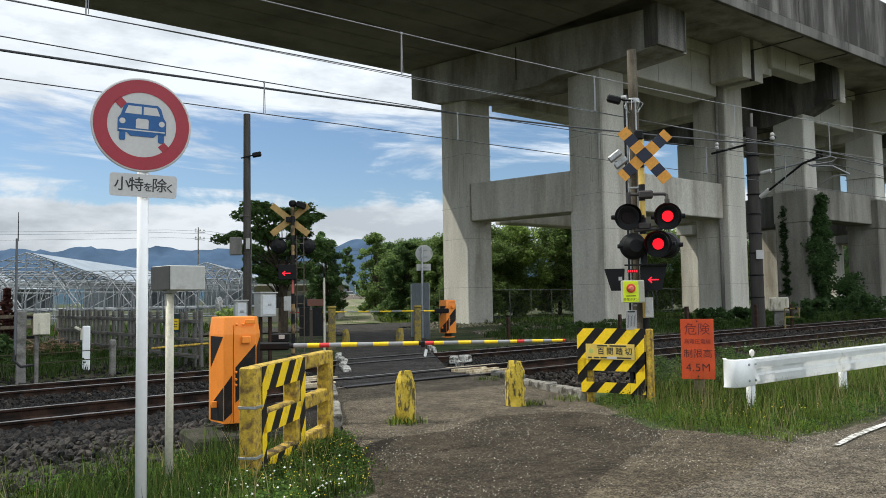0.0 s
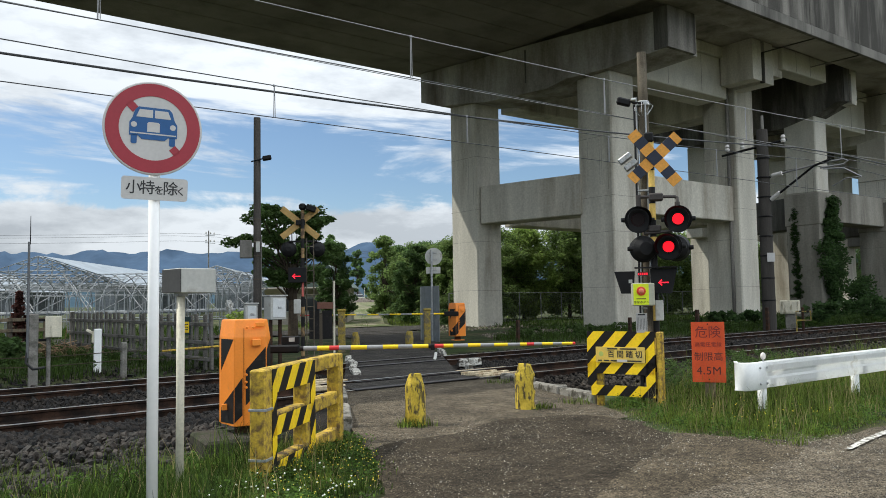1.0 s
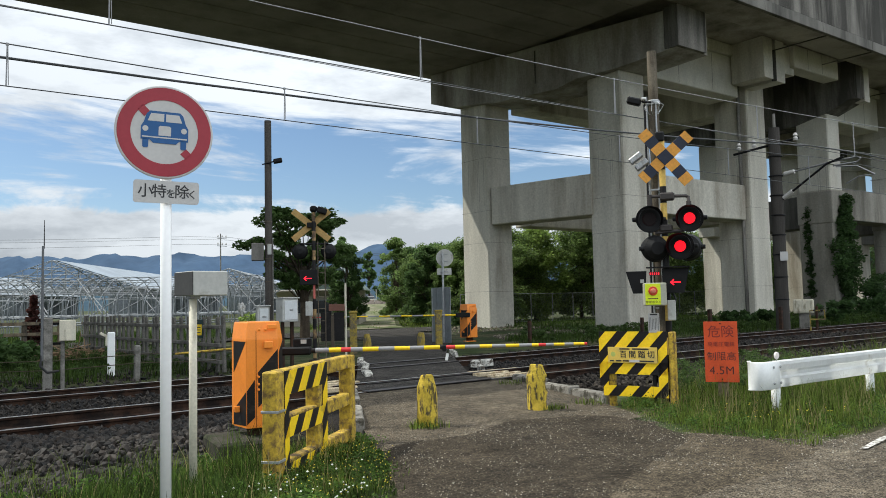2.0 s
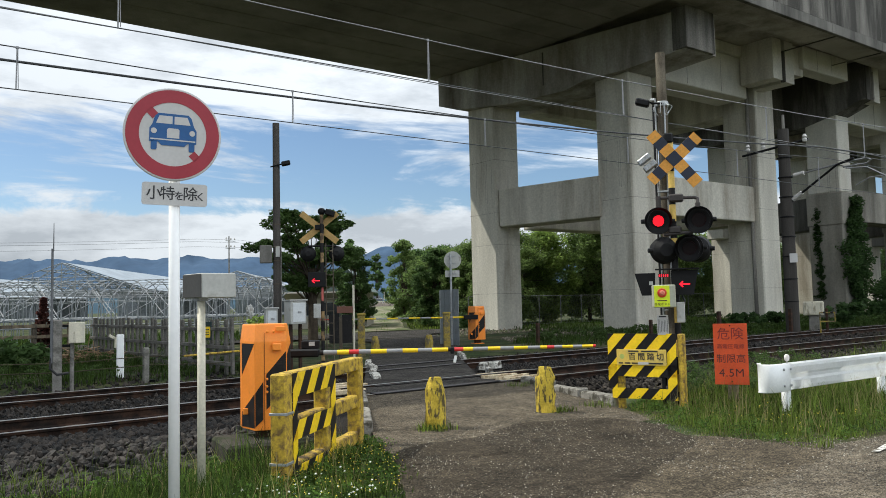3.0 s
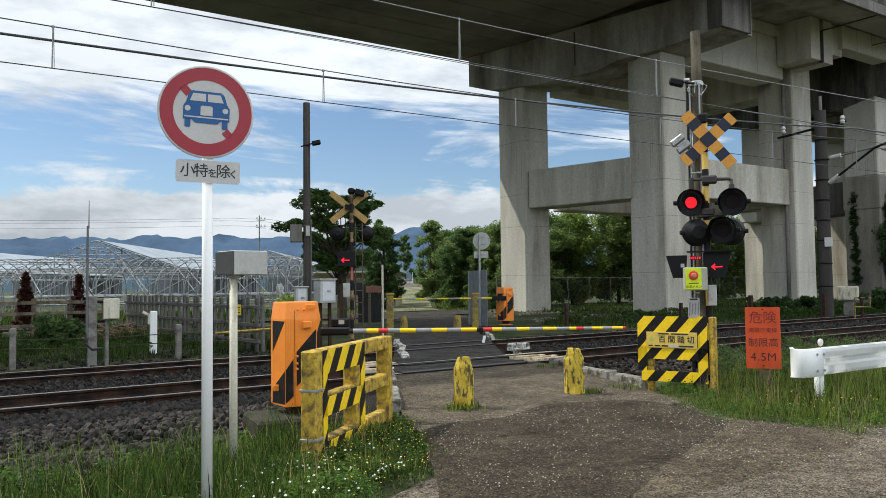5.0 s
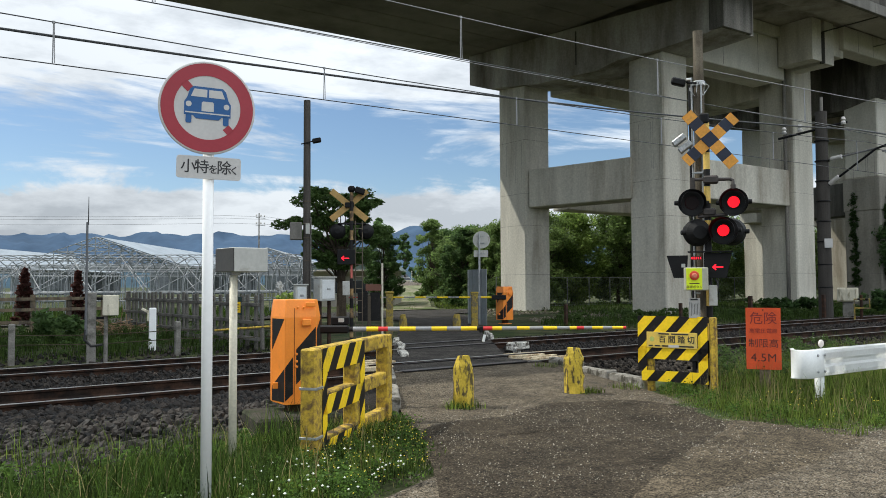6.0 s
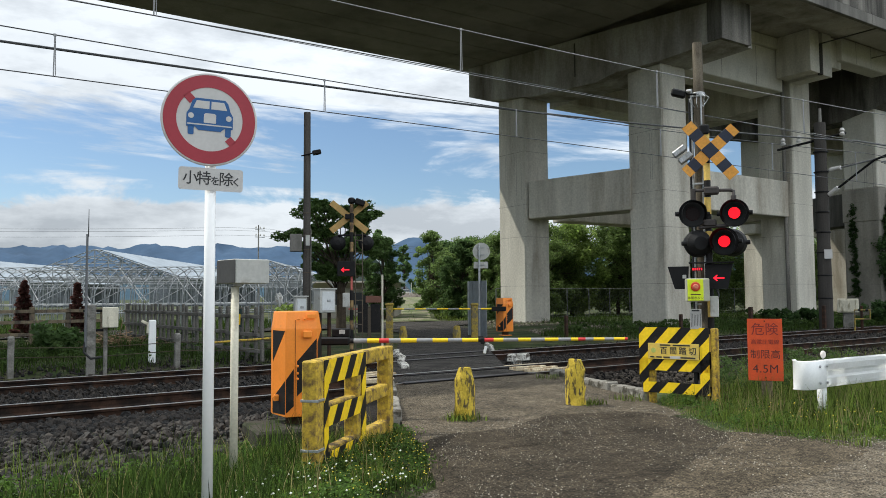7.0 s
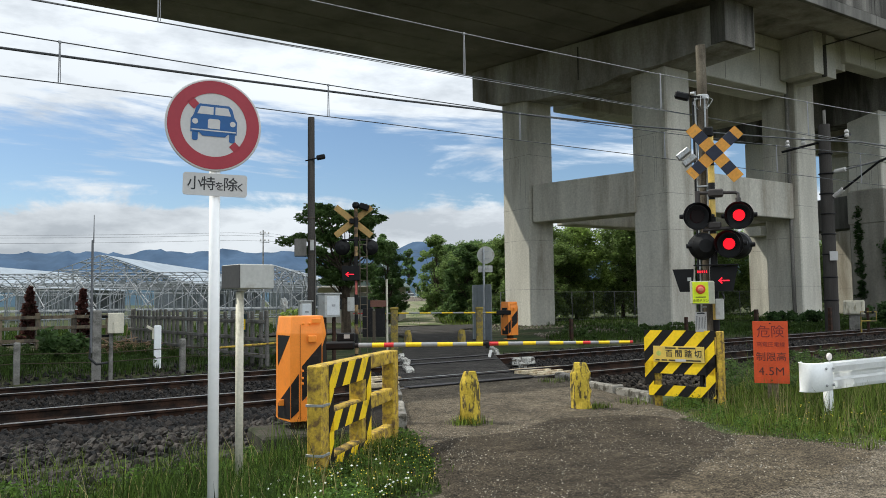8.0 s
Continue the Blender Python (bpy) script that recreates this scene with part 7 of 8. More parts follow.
def tree(x, y, h, r, label, mat, seed, trunk=0.4, leaves=7000, size=0.16, clumps=46, flat=0.55, shape="round", z=None, spread=(0.16, 0.30)):
    rng = np.random.default_rng(seed)
    s = thing("tree", label, "tree", pose(x, y, (land(x, y) if z is None else z) - 0.05, 0, 0, 0), group="trees")
    t = rod((0, 0, 0), (rng.normal(0, 0.1), 0, h * 0.55), trunk * 0.5, trunk * 0.28, sides=10)
    cs, ss = [], []
    for i in range(clumps):
        k = rng.uniform(0, 1)
        if shape == "cone":
            zz = h * (0.12 + 0.88 * k); rr = r * (1 - k) ** 0.75 * rng.uniform(0.5, 1)
        elif shape == "umbrella":
            zz = h * (0.40 + 0.58 * k); rr = r * min(1.0, 0.30 + 1.25 * k) * math.sqrt(max(0.03, 1 - (max(k - 0.5, 0) / 0.52) ** 2)) * rng.uniform(0.3, 1)
        elif shape == "layers":
            zz = h * (0.42 + 0.56 * k); rr = r * math.sqrt(max(0.0, 1 - (max(k - 0.25, 0) / 0.8) ** 2)) * rng.uniform(0.35, 1)
        else:
            zz = h * (0.06 + 0.92 * k); rr = r * math.sqrt(max(0.02, 1 - max(0.0, 1.7 * k - 0.72) ** 2)) * rng.uniform(0.3, 1)
        a = rng.uniform(0, 6.283)
        p = (rr * math.cos(a), rr * math.sin(a), zz)
        cs.append(p); ss.append(r * rng.uniform(*spread))
        if i % 2 == 0:
            base = (0, 0, h * rng.uniform(0.22, 0.5))
            rod(base, p, trunk * 0.11, trunk * 0.03, sides=5, bm=t)
    part("trunk", t, BARK, s)
    ob = new("crown", leaf_mesh("crown", cs, ss, leaves, size, mat, rng, flat))
    ob.parent = s
    return s


tree(14.75, 30.1, 5.75, 2.75, "dark broad tree with layered leafy branches behind the far signal", leafy("leaf_broad", (0.14, 0.22, 0.07)), 11, 0.45, 22000, 0.085, 74, 0.42, "umbrella", spread=(0.12, 0.22))
tree(26.3, 47.2, 5.6, 1.3, "slim rounded dark green tree beside the dirt track", LEAF_DARK, 12, 0.3, 20000, 0.085, 100, 0.8)
for i, (x, y, h, r, mt) in enumerate(((32.4, 46.5, 5.6, 2.4, LEAF_MID), (34.2, 44.5, 5.8, 2.6, LEAF_MID), (37.2, 58.2, 7.0, 1.7, LEAF_MID), (31.2, 44.9, 5.4, 1.5, LEAF_DARK), (31.8, 42.3, 4.2, 1.8, LEAF_MID), (32.6, 39.8, 3.6, 2.0, LEAF_MID), (36.0, 42.0, 6.2, 2.8, LEAF_MID), (37.2, 52.0, 6.0, 2.8, LEAF_DARK), (44.5, 60, 6.5, 3, LEAF_DARK), (46.0, 69.5, 7.0, 2.0, LEAF_DARK), (54.0, 81, 7.5, 2.2, LEAF_DARK))):
    tree(x, y, h, r, "dense green broadleaf tree beside the dirt track", mt, 20 + i, 0.3, 24000, 0.078, 110, 0.7)
for i, (x, y, h, r, mt) in enumerate(((33.0, 36.0, 5.2, 2.3, LEAF_BRIGHT), (36.5, 35.6, 5.8, 2.5, LEAF_MID), (39.6, 36.3, 6.0, 2.6, LEAF_BRIGHT), (43.5, 36.0, 6.2, 2.6, LEAF_MID), (47.5, 37.0, 6.0, 2.7, LEAF_MID), (52.0, 36.5, 6.4, 2.8, LEAF_BRIGHT), (57, 37, 6.4, 3, LEAF_MID), (63, 37, 6.8, 3, LEAF_MID), (70, 38, 7, 3.2, LEAF_MID), (78, 38, 7, 3.2, LEAF_DARK), (88, 40, 7.5, 3.5, LEAF_DARK))):
    tree(x * 1.17, y * 1.17, h * 1.24, r * 1.15, "bright green broadleaf tree behind the viaduct columns", mt, 40 + i, 0.3, 28000, 0.10, 140, 0.7, spread=(0.19, 0.32))
for i, (x, y, h, r) in enumerate(((52, 95, 9, 1.8), (55, 100, 10, 2.0), (83, 140, 11, 2.2), (78, 143, 10, 2.2), (101, 150, 11, 2.5))):
    tree(x, y, h, r, "slender dark conifer far along the dirt track", LEAF_DARK, 60 + i, 0.4, 2500, 0.3, 40, 0.8, "cone")
for i, (x, y, h, mt) in enumerate(((-0.6, 31.5, 2.1, LEAF_DARK), (1.0, 31.5, 2.0, LEAF_RED), (3.2, 31.8, 2.2, LEAF_RED), (5.0, 32.2, 2.1, LEAF_RED))):
    tree(x, y, h, 0.36, "narrow %s conifer beside the fence" % ("dark green" if mt is LEAF_DARK else "reddish-brown"), mt, 70 + i, 0.12, 3800, 0.07, 90, 0.9, "cone")


def bush(name, x, y, z, r, h, mat, seed, count, size, label, kind=""):
    rng = np.random.default_rng(seed)
    cs = [(rng.normal(0, r * 0.45), rng.normal(0, r * 0.45), rng.uniform(0.1, h * 0.85)) for _ in range(16)]
    ob = new(name, leaf_mesh(name, cs, [min(r, h) * rng.uniform(0.22, 0.42) for _ in cs], count, size, mat, rng, 0.8))
    ob.matrix_basis = pose(x, y, z)
    return tagged(ob, label, "bush", "bushes", kind)


def ivy():
    """Creeper that climbs the corner of a column."""
    rng = np.random.default_rng(8)
    cs, ss = [], []
    for i in range(90):
        z = rng.uniform(0.2, 5.9)
        wide = 0.12 + 0.36 * math.exp(-((z - 3.0) / 1.5) ** 2)
        cs.append((36.72 + rng.normal(0, wide) - 0.1 * (3 - z) / 3, 17.72 - abs(rng.normal(0, 0.10)), z))
        ss.append(0.18 + 0.5 * wide)
    for i in range(34):
        cs.append((38.4 + rng.normal(0, 0.65), 17.6 + rng.normal(0, 0.4), rng.uniform(0.2, 1.0) ** 1.5 * 2.6)); ss.append(0.36)
    ob = new("ivy", leaf_mesh("ivy", cs, ss, 16000, 0.075, IVY_LEAF, rng, 0.9))
    ob.matrix_basis = VIA
    tagged(ob, "dark green ivy climbing a concrete column", "ivy")
    cs = [(35.88, 18.95 + rng.normal(0, 0.08), rng.uniform(1.4, 5.5)) for _ in range(160)]
    ob = new("ivy", leaf_mesh("ivy", cs, [0.10] * 160, 3600, 0.05, IVY_LEAF, rng, 0.9))
    ob.matrix_basis = VIA
    tagged(ob, "thin strand of green ivy on a concrete column", "ivy")


ivy()
for i, (x, y, z, r, h, n, lab) in enumerate(((29.0, 20.0, 0.4, 0.9, 0.5, 900, "low"), (31.5, 19.6, 0.4, 0.9, 0.5, 900, "low"), (35.0, 18.6, 0.4, 0.9, 0.8, 1200, "low"), (42.0, 19.0, 0.4, 1.6, 1.0, 1500, "low"), (3.3, 24.0, 0.0, 0.8, 0.8, 1200, "low"), (-1.0, 24.0, 0.0, 1.0, 0.8, 1300, "low"), (29.8, 41.5, 0, 0.8, 0.7, 1000, "low"), (30.0, 40.2, 0, 1.2, 1.0, 1500, "low"), (13.2, 32.0, 0, 1.0, 1.2, 1200, "low"))):
    bush("bush", x, y, z, r, h, IVY_LEAF if i < 4 else (LEAF_MID, LEAF_DARK, LEAF_BRIGHT)[i % 3], 90 + i, n, 0.10, "low leafy green bush among weeds")


# ---- grass and weeds ----
GRASS = leafy("grass_blade", (0.12, 0.168, 0.03), 0.85)
GRASS_DARK = leafy("grass_blade_dark", (0.048, 0.082, 0.016), 0.7)
GRASS_DRY = leafy("grass_blade_dry", (0.30, 0.26, 0.12), 0.35)


def inside(poly, x, y):
    r = np.zeros(len(x), bool)
    for (x0, y0), (x1, y1) in zip(poly, poly[1:] + poly[:1]):
        c = ((y0 > y) != (y1 > y)) & (x < (x1 - x0) * (y - y0) / (y1 - y0 + 1e-12) + x0)
        r ^= c
    return r


def grass(name, poly, count, h0, h1, wide, mat, label, seed, patch=1.2, thin=0.35, edge=0.0):
    rng = np.random.default_rng(seed)
    px = [p[0] for p in poly]; py = [p[1] for p in poly]
    x, y = rng.uniform(min(px), max(px), count * 3), rng.uniform(min(py), max(py), count * 3)
    if edge:
        wx = np.array([noise.noise(Vector((a * 2.2, b * 2.2, 5))) + 0.6 * noise.noise(Vector((a * 7, b * 7, 9))) for a, b in zip(x, y)])
        keep = inside(poly, x + 0.24 * wx + rng.normal(0, 0.05, len(x)), y + 0.24 * wx + rng.normal(0, 0.05, len(x)))
    else:
        keep = inside(poly, x, y)
    x, y = x[keep], y[keep]
    clump = np.array([noise.noise(Vector((a * patch, b * patch, seed))) for a, b in zip(x, y)])
    keep = rng.uniform(-0.5, 0.6, len(x)) < clump + thin
    x, y, clump = x[keep][:count], y[keep][:count], clump[keep][:count]
    n = len(x)
    z = np.array([max(land(a, b), road_z(a, b) - 0.012) if edge else land(a, b) for a, b in zip(x, y)]) - 0.01
    h = rng.uniform(h0, h1, n) * (0.75 + 0.9 * np.clip(clump + 0.25, 0, 1))
    if edge:
        # shorter towards the roadway
        near = np.full(n, 9.0)
        for (ax, ay), (bx, by) in zip(ROAD_EDGE, ROAD_EDGE[1:]):
            k = np.clip(((x - ax) * (bx - ax) + (y - ay) * (by - ay)) / ((bx - ax) ** 2 + (by - ay) ** 2), 0, 1)
            near = np.minimum(near, np.hypot(x - ax - k * (bx - ax), y - ay - k * (by - ay)))
        h *= np.clip(0.14 + near / edge, 0, 1)
    a = rng.uniform(0, 6.283, n); lean = rng.uniform(0.05, 0.55, n) * h; la = rng.uniform(0, 6.283, n)
    w = wide * rng.uniform(0.6, 1.3, n)
    dx, dy = np.cos(a) * w, np.sin(a) * w
    lx, ly = np.cos(la) * lean, np.sin(la) * lean
    v = np.stack([np.stack([x - dx, y - dy, z], 1), np.stack([x + dx, y + dy, z], 1),
                  np.stack([x + lx * 0.35 + dx * 0.75, y + ly * 0.35 + dy * 0.75, z + h * 0.6], 1), np.stack([x + lx * 0.35 - dx * 0.75, y + ly * 0.35 - dy * 0.75, z + h * 0.6], 1),
                  np.stack([x + lx, y + ly, z + h], 1)], 1).reshape(-1, 3)
    k = np.arange(n) * 5
    faces = np.stack([k, k + 1, k + 2, k + 3], 1).tolist() + np.stack([k + 3, k + 2, k + 4], 1).tolist()
    me = bpy.data.meshes.new(name)
    me.from_pydata(v.tolist(), [], faces)
    me.materials.append(mat)
    return tagged(new(name, me), label, "grass", kind="stuff")


ROAD_EDGE = [(-4.5, 3.3), (0.5, 4.35), (2.7, 5.0), (3.35, 5.35), (3.85, 6.1), (4.2, 6.85), (4.5, 7.6), (4.7, 8.2), (8.7, 8.4), (8.3, 7.4), (7.9, 6.7), (7.3, 5.55), (7.45, 4.95), (7.7, 4.42), (8.4, 4.34), (9.7, 4.42), (14, 5.15), (22, 6.6)]
VERGE = [(-4.5, 3.3), (0.5, 4.35), (2.7, 5.0), (3.35, 5.35), (3.85, 6.1), (4.2, 6.85), (4.5, 7.6), (4.6, 8.1), (4.3, 8.0), (3.6, 7.5), (2.6, 6.95), (0.5, 6.35), (-5, 6.1)]
grass("grass", VERGE, 20000, 0.06, 0.19, 0.0045, GRASS_DARK, "dark green grass on the roadside verge", 16, 1.6, 0.1, edge=0.5)
grass("grass", VERGE, 44000, 0.04, 0.15, 0.0034, GRASS, "long green grass on the roadside verge", 1, 2.4, 0.05, edge=0.5)
grass("grass", [(-4.5, 3.3), (0.5, 4.35), (2.2, 4.9), (2.3, 5.6), (3.3, 7.2), (2.6, 6.9), (0.5, 6.35), (-5, 6.1)], 7000, 0.16, 0.38, 0.004, GRASS_DARK, "tall dark grass on the roadside verge", 2, 2.0, edge=0.5)
grass("grass", VERGE, 1000, 0.15, 0.38, 0.003, GRASS_DRY, "dry grass stalks on the roadside verge", 3, 2.5, edge=0.5)
RIGHT = [(7.3, 5.55), (7.45, 4.95), (7.7, 4.42), (8.4, 4.34), (9.7, 4.42), (14, 5.15), (22, 6.6), (22, 8.7), (13, 8.4), (10.5, 8.2), (9.3, 8.0), (8.75, 7.8), (8.3, 7.4), (7.9, 6.7)]
grass("grass", RIGHT, 80000, 0.04, 0.14, 0.0032, GRASS, "green grass verge under the guard rail", 4, 2.2, 0.12, edge=0.6)
grass("grass", [(8.3, 5.2), (9.3, 5.1), (22, 6.9), (22, 8.7), (13, 8.3), (10.0, 7.7), (8.9, 7.0)], 8000, 0.12, 0.34, 0.004, GRASS, "tall green grass round the guard rail", 5, 2.0, edge=0.9)
grass("grass", [(9.5, 6.6), (10.4, 6.2), (20, 7.5), (20, 9.0), (12, 8.6), (10.0, 7.9)], 3000, 0.25, 0.55, 0.004, GRASS, "tall weeds between the verge and the ballast", 6, 2.5)
grass("grass", RIGHT, 2500, 0.15, 0.4, 0.003, GRASS_DRY, "dry grass stalks on the verge", 7, 2.5, edge=0.6)
grass("grass", [(16.8, 18.6), (60, 18.6), (60, 23.5), (20, 23.5), (18.6, 22.0)], 26000, 0.08, 0.28, 0.010, GRASS_DARK, "shaded grass on the bank below the viaduct", 8, 0.8, 0.5)
grass("grass", [(24, 23.5), (70, 23.5), (75, 42), (30, 40)], 24000, 0.08, 0.26, 0.014, GRASS_DARK, "rough grass behind the viaduct columns", 9, 0.6, 0.5)
grass("grass", [(-8, 18.2), (7.5, 18.2), (7.8, 20.5), (6.5, 24), (6, 29), (-8, 27)], 22000, 0.06, 0.28, 0.009, GRASS_DARK, "rough grass on the bank beside the railway", 10, 0.7, 0.1)
grass("grass", [(21.0, 39.8), (23.6, 43.2), (27.5, 50), (60, 105), (57, 107), (22.6, 46)], 20000, 0.1, 0.32, 0.02, GRASS, "grass along the dirt track", 11, 0.4, 0.6)
grass("grass", [(26.9, 39.6), (27.8, 43), (64, 101), (70, 98), (34, 39)], 24000, 0.08, 0.26, 0.02, GRASS, "grass along the dirt track", 12, 0.4, 0.6)
grass("grass", [(-8.5, 40.1), (10.3, 28.8), (12, 33), (21.6, 47.7), (-0.6, 61)], 14000, 0.1, 0.36, 0.02, GRASS_DARK, "dark crop rows and weeds round the greenhouses", 14, 0.5, 0.5)
grass("grass", [(23.0, 39.2), (23.9, 39.2), (50.5, 82.5), (49.2, 82.5)], 3500, 0.06, 0.22, 0.02, GRASS, "strip of grass along the middle of the dirt track", 15, 0.7, 0.4)
grass("grass", [(-3, 6.6), (3.0, 7.2), (3.4, 8.0), (-3, 8.6)], 1600, 0.1, 0.35, 0.004, GRASS, "sparse weeds growing through the ballast", 13, 3.0, -0.1)
for i, (x, y, r, n) in enumerate(((5.45, 7.82, 0.16, 260), (5.33, 7.95, 0.14, 200), (7.5, 8.0, 0.16, 260), (7.62, 7.95, 0.12, 140), (8.9, 10.4, 0.2, 200), (7.55, 4.3, 0.07, 60), (8.3, 8.0, 0.2, 200))):
    o = grass("grass_tuft", [(x - r, y - r), (x + r, y - r), (x + r, y + r), (x - r, y + r)], n // 2, 0.04, 0.11, 0.004, GRASS, "small tuft of grass at the foot of a bollard", 30 + i, 1.0, 0.8)
    o.location.z = road_z(x, y) - land(x, y)


def weeds(name, poly, clumps, per, size, h, mat, label, seed):
    """Low broad-leaved weeds in clumps."""
    rng = np.random.default_rng(seed)
    px = [p[0] for p in poly]; py = [p[1] for p in poly]
    x, y = rng.uniform(min(px), max(px), clumps * 5), rng.uniform(min(py), max(py), clumps * 5)
    keep = inside(poly, x, y)
    x, y = x[keep][:clumps], y[keep][:clumps]
    cs = [(a, b, land(a, b) + rng.uniform(0.25, 1.0) * h) for a, b in zip(x, y)]
    me = leaf_mesh(name, cs, [rng.uniform(0.06, 0.14) for _ in cs], clumps * per, size, mat, rng, 0.7, 0.1)
    return tagged(new(name, me), label, "weeds", kind="stuff")


WEED = leafy("weed_leaf", (0.085, 0.15, 0.03), 0.6)
weeds("weeds", VERGE, 900, 45, 0.015, 0.17, WEED, "low clover and broad-leaved weeds on the verge", 51)
weeds("weeds", [(1.6, 4.7), (3.0, 5.2), (4.2, 6.9), (4.3, 7.8), (3.0, 6.6), (1.8, 5.8)], 70, 60, 0.016, 0.17, WEED, "leafy weeds round the guard fence", 52)
weeds("weeds", RIGHT, 1000, 45, 0.014, 0.15, WEED, "low broad-leaved weeds on the verge", 53)
weeds("weeds", [(9.9, 6.9), (10.4, 6.5), (13, 7.2), (13, 8.6), (10.0, 8.1), (9.5, 7.4)], 140, 60, 0.02, 0.6, leafy("weed_leaf_dark", (0.075, 0.12, 0.035), 0.45), "tall leafy weeds behind the warning sign", 54)
weeds("weeds", [(-4, 6.0), (2.8, 6.5), (3.3, 7.5), (2.0, 7.1), (-4, 7.0)], 170, 60, 0.022, 0.22, WEED, "leafy weeds at the foot of the ballast", 55)
weeds("weeds", [(17.5, 18.7), (45, 18.0), (45, 22), (20, 23)], 300, 40, 0.05, 0.4, leafy("weed_leaf_dark", (0.075, 0.12, 0.035), 0.45), "shaded weeds on the bank below the viaduct", 56)
weeds("weeds", [(-6, 18.4), (7.4, 18.4), (6.5, 24), (-6, 26)], 330, 50, 0.026, 0.45, leafy("weed_leaf_dark", (0.075, 0.12, 0.035), 0.45), "leafy weeds on the bank beside the railway", 57)


def flowers(poly, count, mat, r, h0, h1, label, seed):
    rng = np.random.default_rng(seed)
    px = [p[0] for p in poly]; py = [p[1] for p in poly]
    x, y = rng.uniform(min(px), max(px), count * 4), rng.uniform(min(py), max(py), count * 4)
    keep = inside(poly, x, y)
    x, y = x[keep][:count], y[keep][:count]
    octa = np.array([(1, 0, 0), (-1, 0, 0), (0, 1, 0), (0, -1, 0), (0, 0, 0.8), (0, 0, -0.8)], float)
    of = np.array([(0, 2, 4), (2, 1, 4), (1, 3, 4), (3, 0, 4), (2, 0, 5), (1, 2, 5), (3, 1, 5), (0, 3, 5)])
    V_, F_ = [], []
    for i, (a, b) in enumerate(zip(x, y)):
        V_.append(octa * r * rng.uniform(0.7, 1.3) + np.array((a, b, land(a, b) + rng.uniform(h0, h1))))
        F_.append(of + 6 * i)
    me = bpy.data.meshes.new("flowers")
    me.from_pydata(np.concatenate(V_).tolist(), [], np.concatenate(F_).tolist())
    me.materials.append(mat)
    tagged(new("flowers", me), label, "flowers", kind="stuff")


PETAL = plain("clover_white", (0.72, 0.74, 0.64), 0.8)
BUTTER = plain("small_yellow_petal", (0.72, 0.58, 0.05), 0.7)
flowers([(1.2, 4.5), (2.6, 4.95), (3.3, 5.4), (3.5, 6.2), (2.2, 5.9), (1.2, 5.4)], 120, PETAL, 0.010, 0.10, 0.22, "white clover flowers in the grass", 1)
flowers([(2.4, 4.9), (3.3, 5.3), (4.0, 6.3), (4.3, 7.2), (3.6, 6.9), (2.6, 5.9)], 260, BUTTER, 0.006, 0.08, 0.22, "tiny yellow flowers in the grass", 2)
flowers([(7.6, 4.6), (9.5, 4.7), (9.4, 6.0), (8.2, 6.2)], 60, BUTTER, 0.007, 0.12, 0.25, "tiny yellow flowers on the verge", 3)


def chips():
    """Loose chippings scattered on the asphalt."""
    rng = np.random.default_rng(21)
    poly = [(3.3, 4.6), (7.6, 3.2), (9.5, 3.6), (7.6, 4.9), (7.3, 5.6), (8.0, 6.8), (8.3, 7.6), (4.7, 7.6), (4.2, 6.7)]
    x, y = rng.uniform(3, 10, 52000), rng.uniform(3, 8, 52000)
    keep = inside(poly, x, y)
    x, y = x[keep], y[keep]
    keep = np.array([noise.noise(Vector((a * 1.1, b * 1.1, 4))) + rng.uniform(-0.4, 0.4) > 0.05 for a, b in zip(x, y)])
    x, y = x[keep], y[keep]
    octa = np.array([(1, 0, 0), (-1, 0, 0), (0, 1, 0), (0, -1, 0), (0, 0, 0.6), (0, 0, -0.6)], float)
    of = np.array([(0, 2, 4), (2, 1, 4), (1, 3, 4), (3, 0, 4), (2, 0, 5), (1, 2, 5), (3, 1, 5), (0, 3, 5)])
    V_, F_ = [], []
    for i, (a, b) in enumerate(zip(x, y)):
        s = 0.0017 + 0.0085 * rng.uniform(0, 1) ** 7
        V_.append(octa * rng.uniform(0.6, 1.3, (6, 1)) * s + np.array((a, b, road_z(a, b) + 0.004)))
        F_.append(of + 6 * i)
    me = bpy.data.meshes.new("chippings")
    me.from_pydata(np.concatenate(V_).tolist(), [], np.concatenate(F_).tolist())
    me.materials.append(material("pale_chip", (0.28, 0.26, 0.22), 0.9, vary=0.1, bump=0, island_tone=0.6))
    tagged(new("chippings", me), "loose pale stone chippings on the asphalt", "chippings", kind="stuff")


chips()


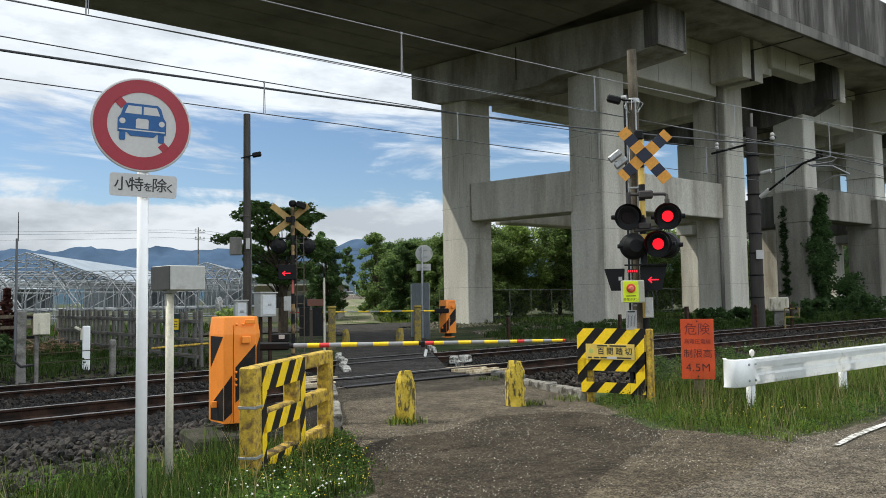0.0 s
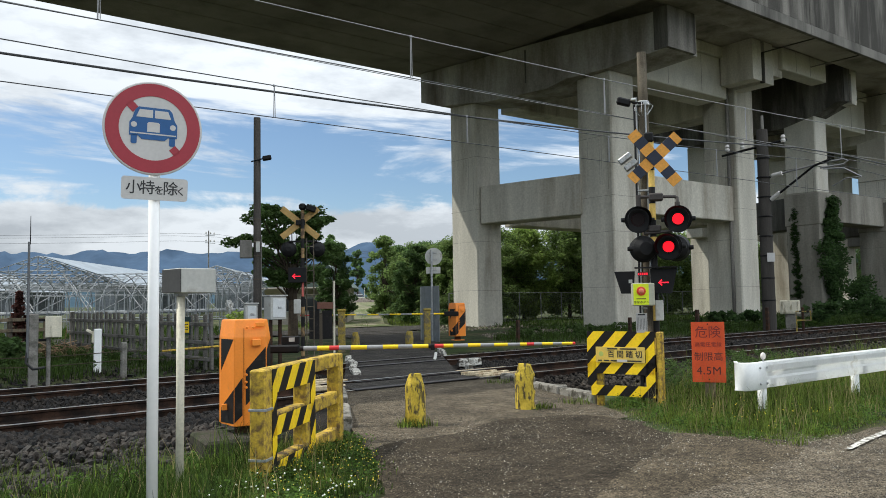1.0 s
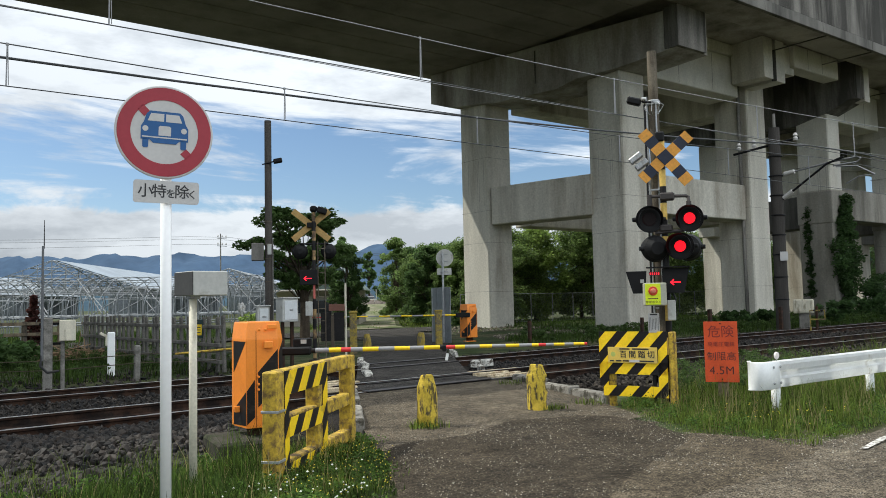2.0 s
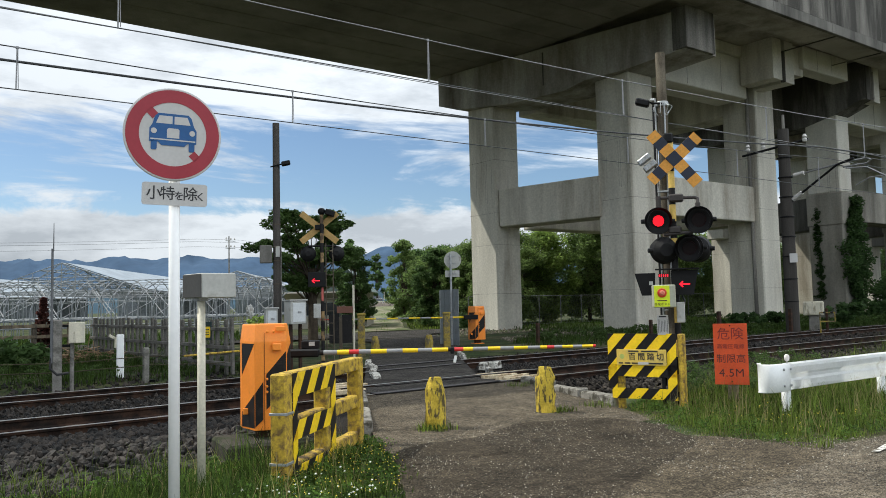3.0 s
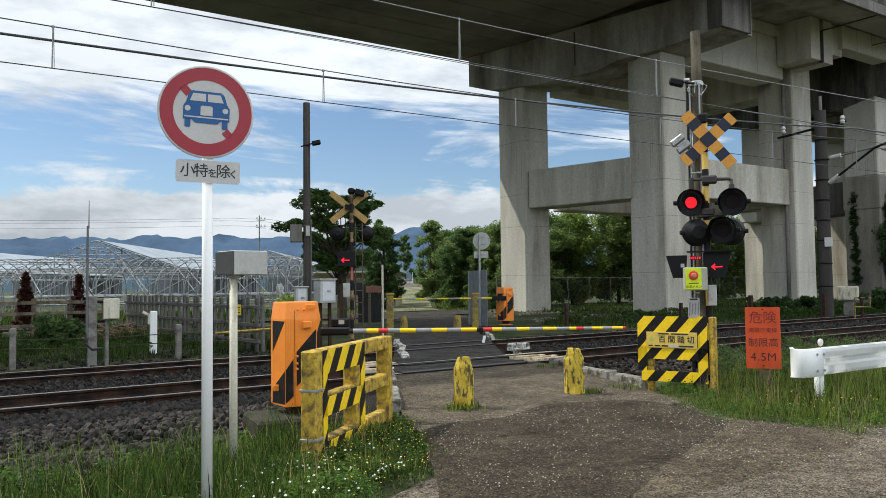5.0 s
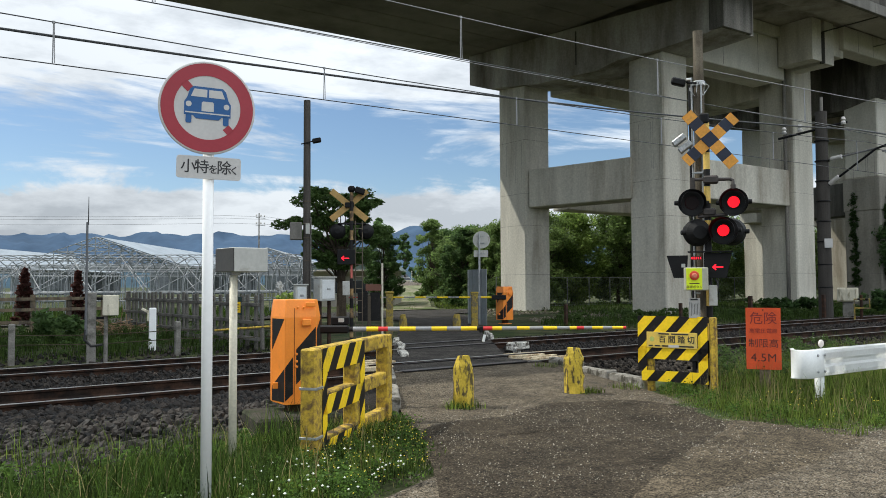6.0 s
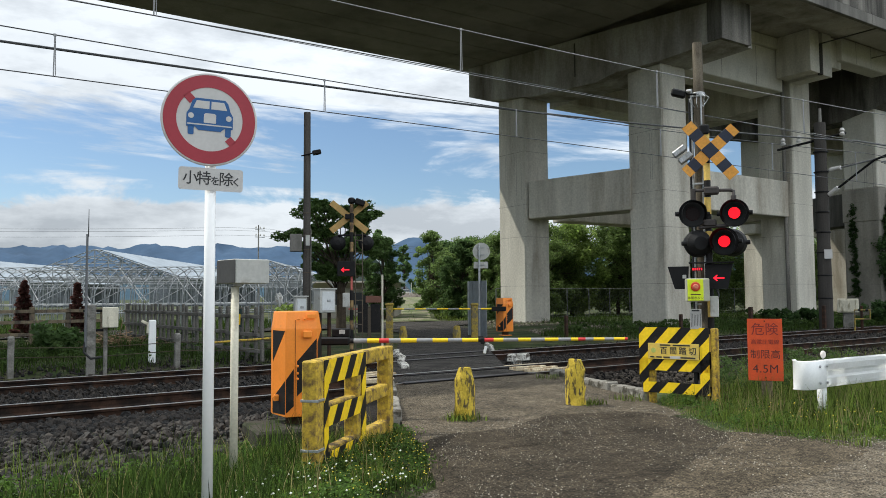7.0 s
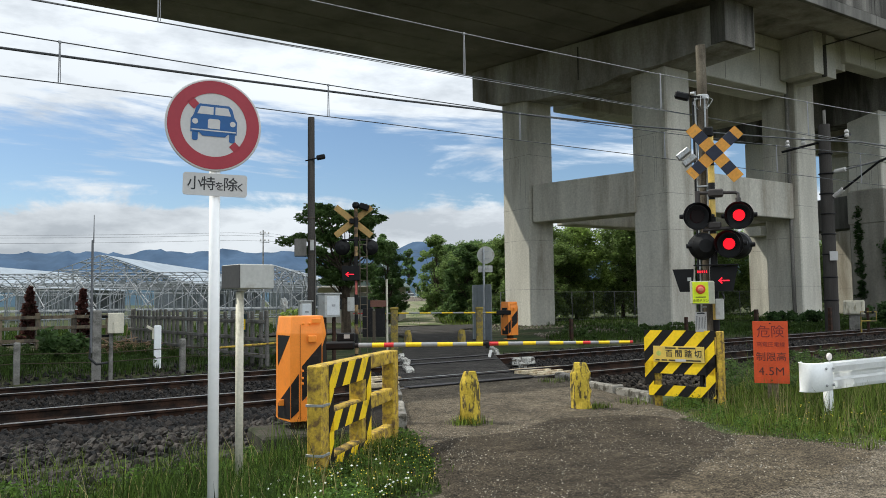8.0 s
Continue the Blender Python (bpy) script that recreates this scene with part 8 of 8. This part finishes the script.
def rubble(poly, count, size, label, seed, mat=None):
    """Broken stones and crumbs on bare earth."""
    rng = np.random.default_rng(seed)
    px = [p[0] for p in poly]; py = [p[1] for p in poly]
    x, y = rng.uniform(min(px), max(px), count * 3), rng.uniform(min(py), max(py), count * 3)
    keep = inside(poly, x, y)
    x, y = x[keep][:count], y[keep][:count]
    octa = np.array([(1, 0, 0), (-1, 0, 0), (0, 1, 0), (0, -1, 0), (0, 0, 0.8), (0, 0, -0.8)], float)
    of = np.array([(0, 2, 4), (2, 1, 4), (1, 3, 4), (3, 0, 4), (2, 0, 5), (1, 2, 5), (3, 1, 5), (0, 3, 5)])
    V_, F_ = [], []
    for i, (a, b) in enumerate(zip(x, y)):
        k = size * (0.35 + 1.2 * rng.uniform(0, 1) ** 2.5)
        turn = np.array(Euler(rng.uniform(0, 6.28, 3)).to_matrix())
        V_.append((octa * rng.uniform(0.6, 1.3, (6, 1)) * k) @ turn.T + np.array((a, b, land(a, b) + k * 0.2)))
        F_.append(of + 6 * i)
    me = bpy.data.meshes.new("rubble")
    me.from_pydata(np.concatenate(V_).tolist(), [], np.concatenate(F_).tolist())
    me.materials.append(mat or material("rubble_stone", (0.17, 0.148, 0.118), 0.9, vary=0.15, bump=0.2, island_tone=0.6))
    tagged(new("rubble", me), label, "rubble", kind="stuff")


rubble([(19.0, 22.6), (30, 22.4), (30, 25.5), (24, 26.5), (20.5, 25.0)], 1500, 0.055, "broken stones and bare earth at the foot of a column", 3)
rubble([(22, 29), (28, 29), (30, 36), (24, 37)], 900, 0.06, "broken stones below the viaduct", 4)
rubble([(-7, 17.9), (7.6, 17.9), (7.6, 19.4), (-7, 19.6)], 1500, 0.055, "crumbled stones at the edge of the ballast", 5, STONE)
rubble([(3.4, 5.1), (4.1, 6.2), (4.6, 7.3), (4.3, 7.3), (3.7, 6.3), (3.1, 5.2)], 500, 0.014, "loose gravel at the edge of the asphalt", 6)
rubble([(7.0, 5.5), (7.5, 4.5), (8.6, 4.0), (9.8, 4.2), (8.4, 4.5), (7.8, 4.6), (7.5, 5.5), (8.1, 6.8), (7.8, 6.9)], 700, 0.012, "loose gravel along the verge", 7)


def brush_pile():
    """Cut twigs thrown on a heap."""
    rng = np.random.default_rng(31)
    bm = bmesh.new()
    for i in range(240):
        r = rng.uniform(0, 1) ** 0.6
        a = rng.uniform(0, 6.28)
        c = Vector((1.5 * r * math.cos(a), 0.9 * r * math.sin(a), 0.05 + 0.42 * (1 - r) * rng.uniform(0.3, 1)))
        d = Vector((rng.normal(), rng.normal(), rng.normal() * 0.25)).normalized() * rng.uniform(0.2, 0.6)
        rod(c - d, c + d, 0.014, 0.006, sides=4, bm=bm)
    solid("brush_pile", bm, material("dead_twig", (0.26, 0.18, 0.11), 0.9, vary=0.2, island_tone=0.5), "heap of dry cut twigs on the bank", "brush pile", pose(5.1, 25.2, 0.02), kind="stuff")


brush_pile()


# ---- what moves: the lamps blink in turn ----
def motions():
    switches = [0.06 + 0.6 * i for i in range(14)]
    for vane, side in BLINK:
        # a lit lamp shows its glowing face; the right-hand lamps are lit first
        lit = side == "right"
        at = vane.matrix_basis.translation.copy()
        turn = 0 if lit else 180
        rows = [(0.0, pose(*at, 0, 0, turn))]
        for t in switches:
            for k, dt in ((0, -0.05), (60, -0.017), (120, 0.017), (180, 0.05)):
                rows.append((t + dt, pose(*at, 0, 0, turn + k)))
            turn += 180
        rows.append((8.0, pose(*at, 0, 0, turn)))
        walk(vane, rows)


motions()
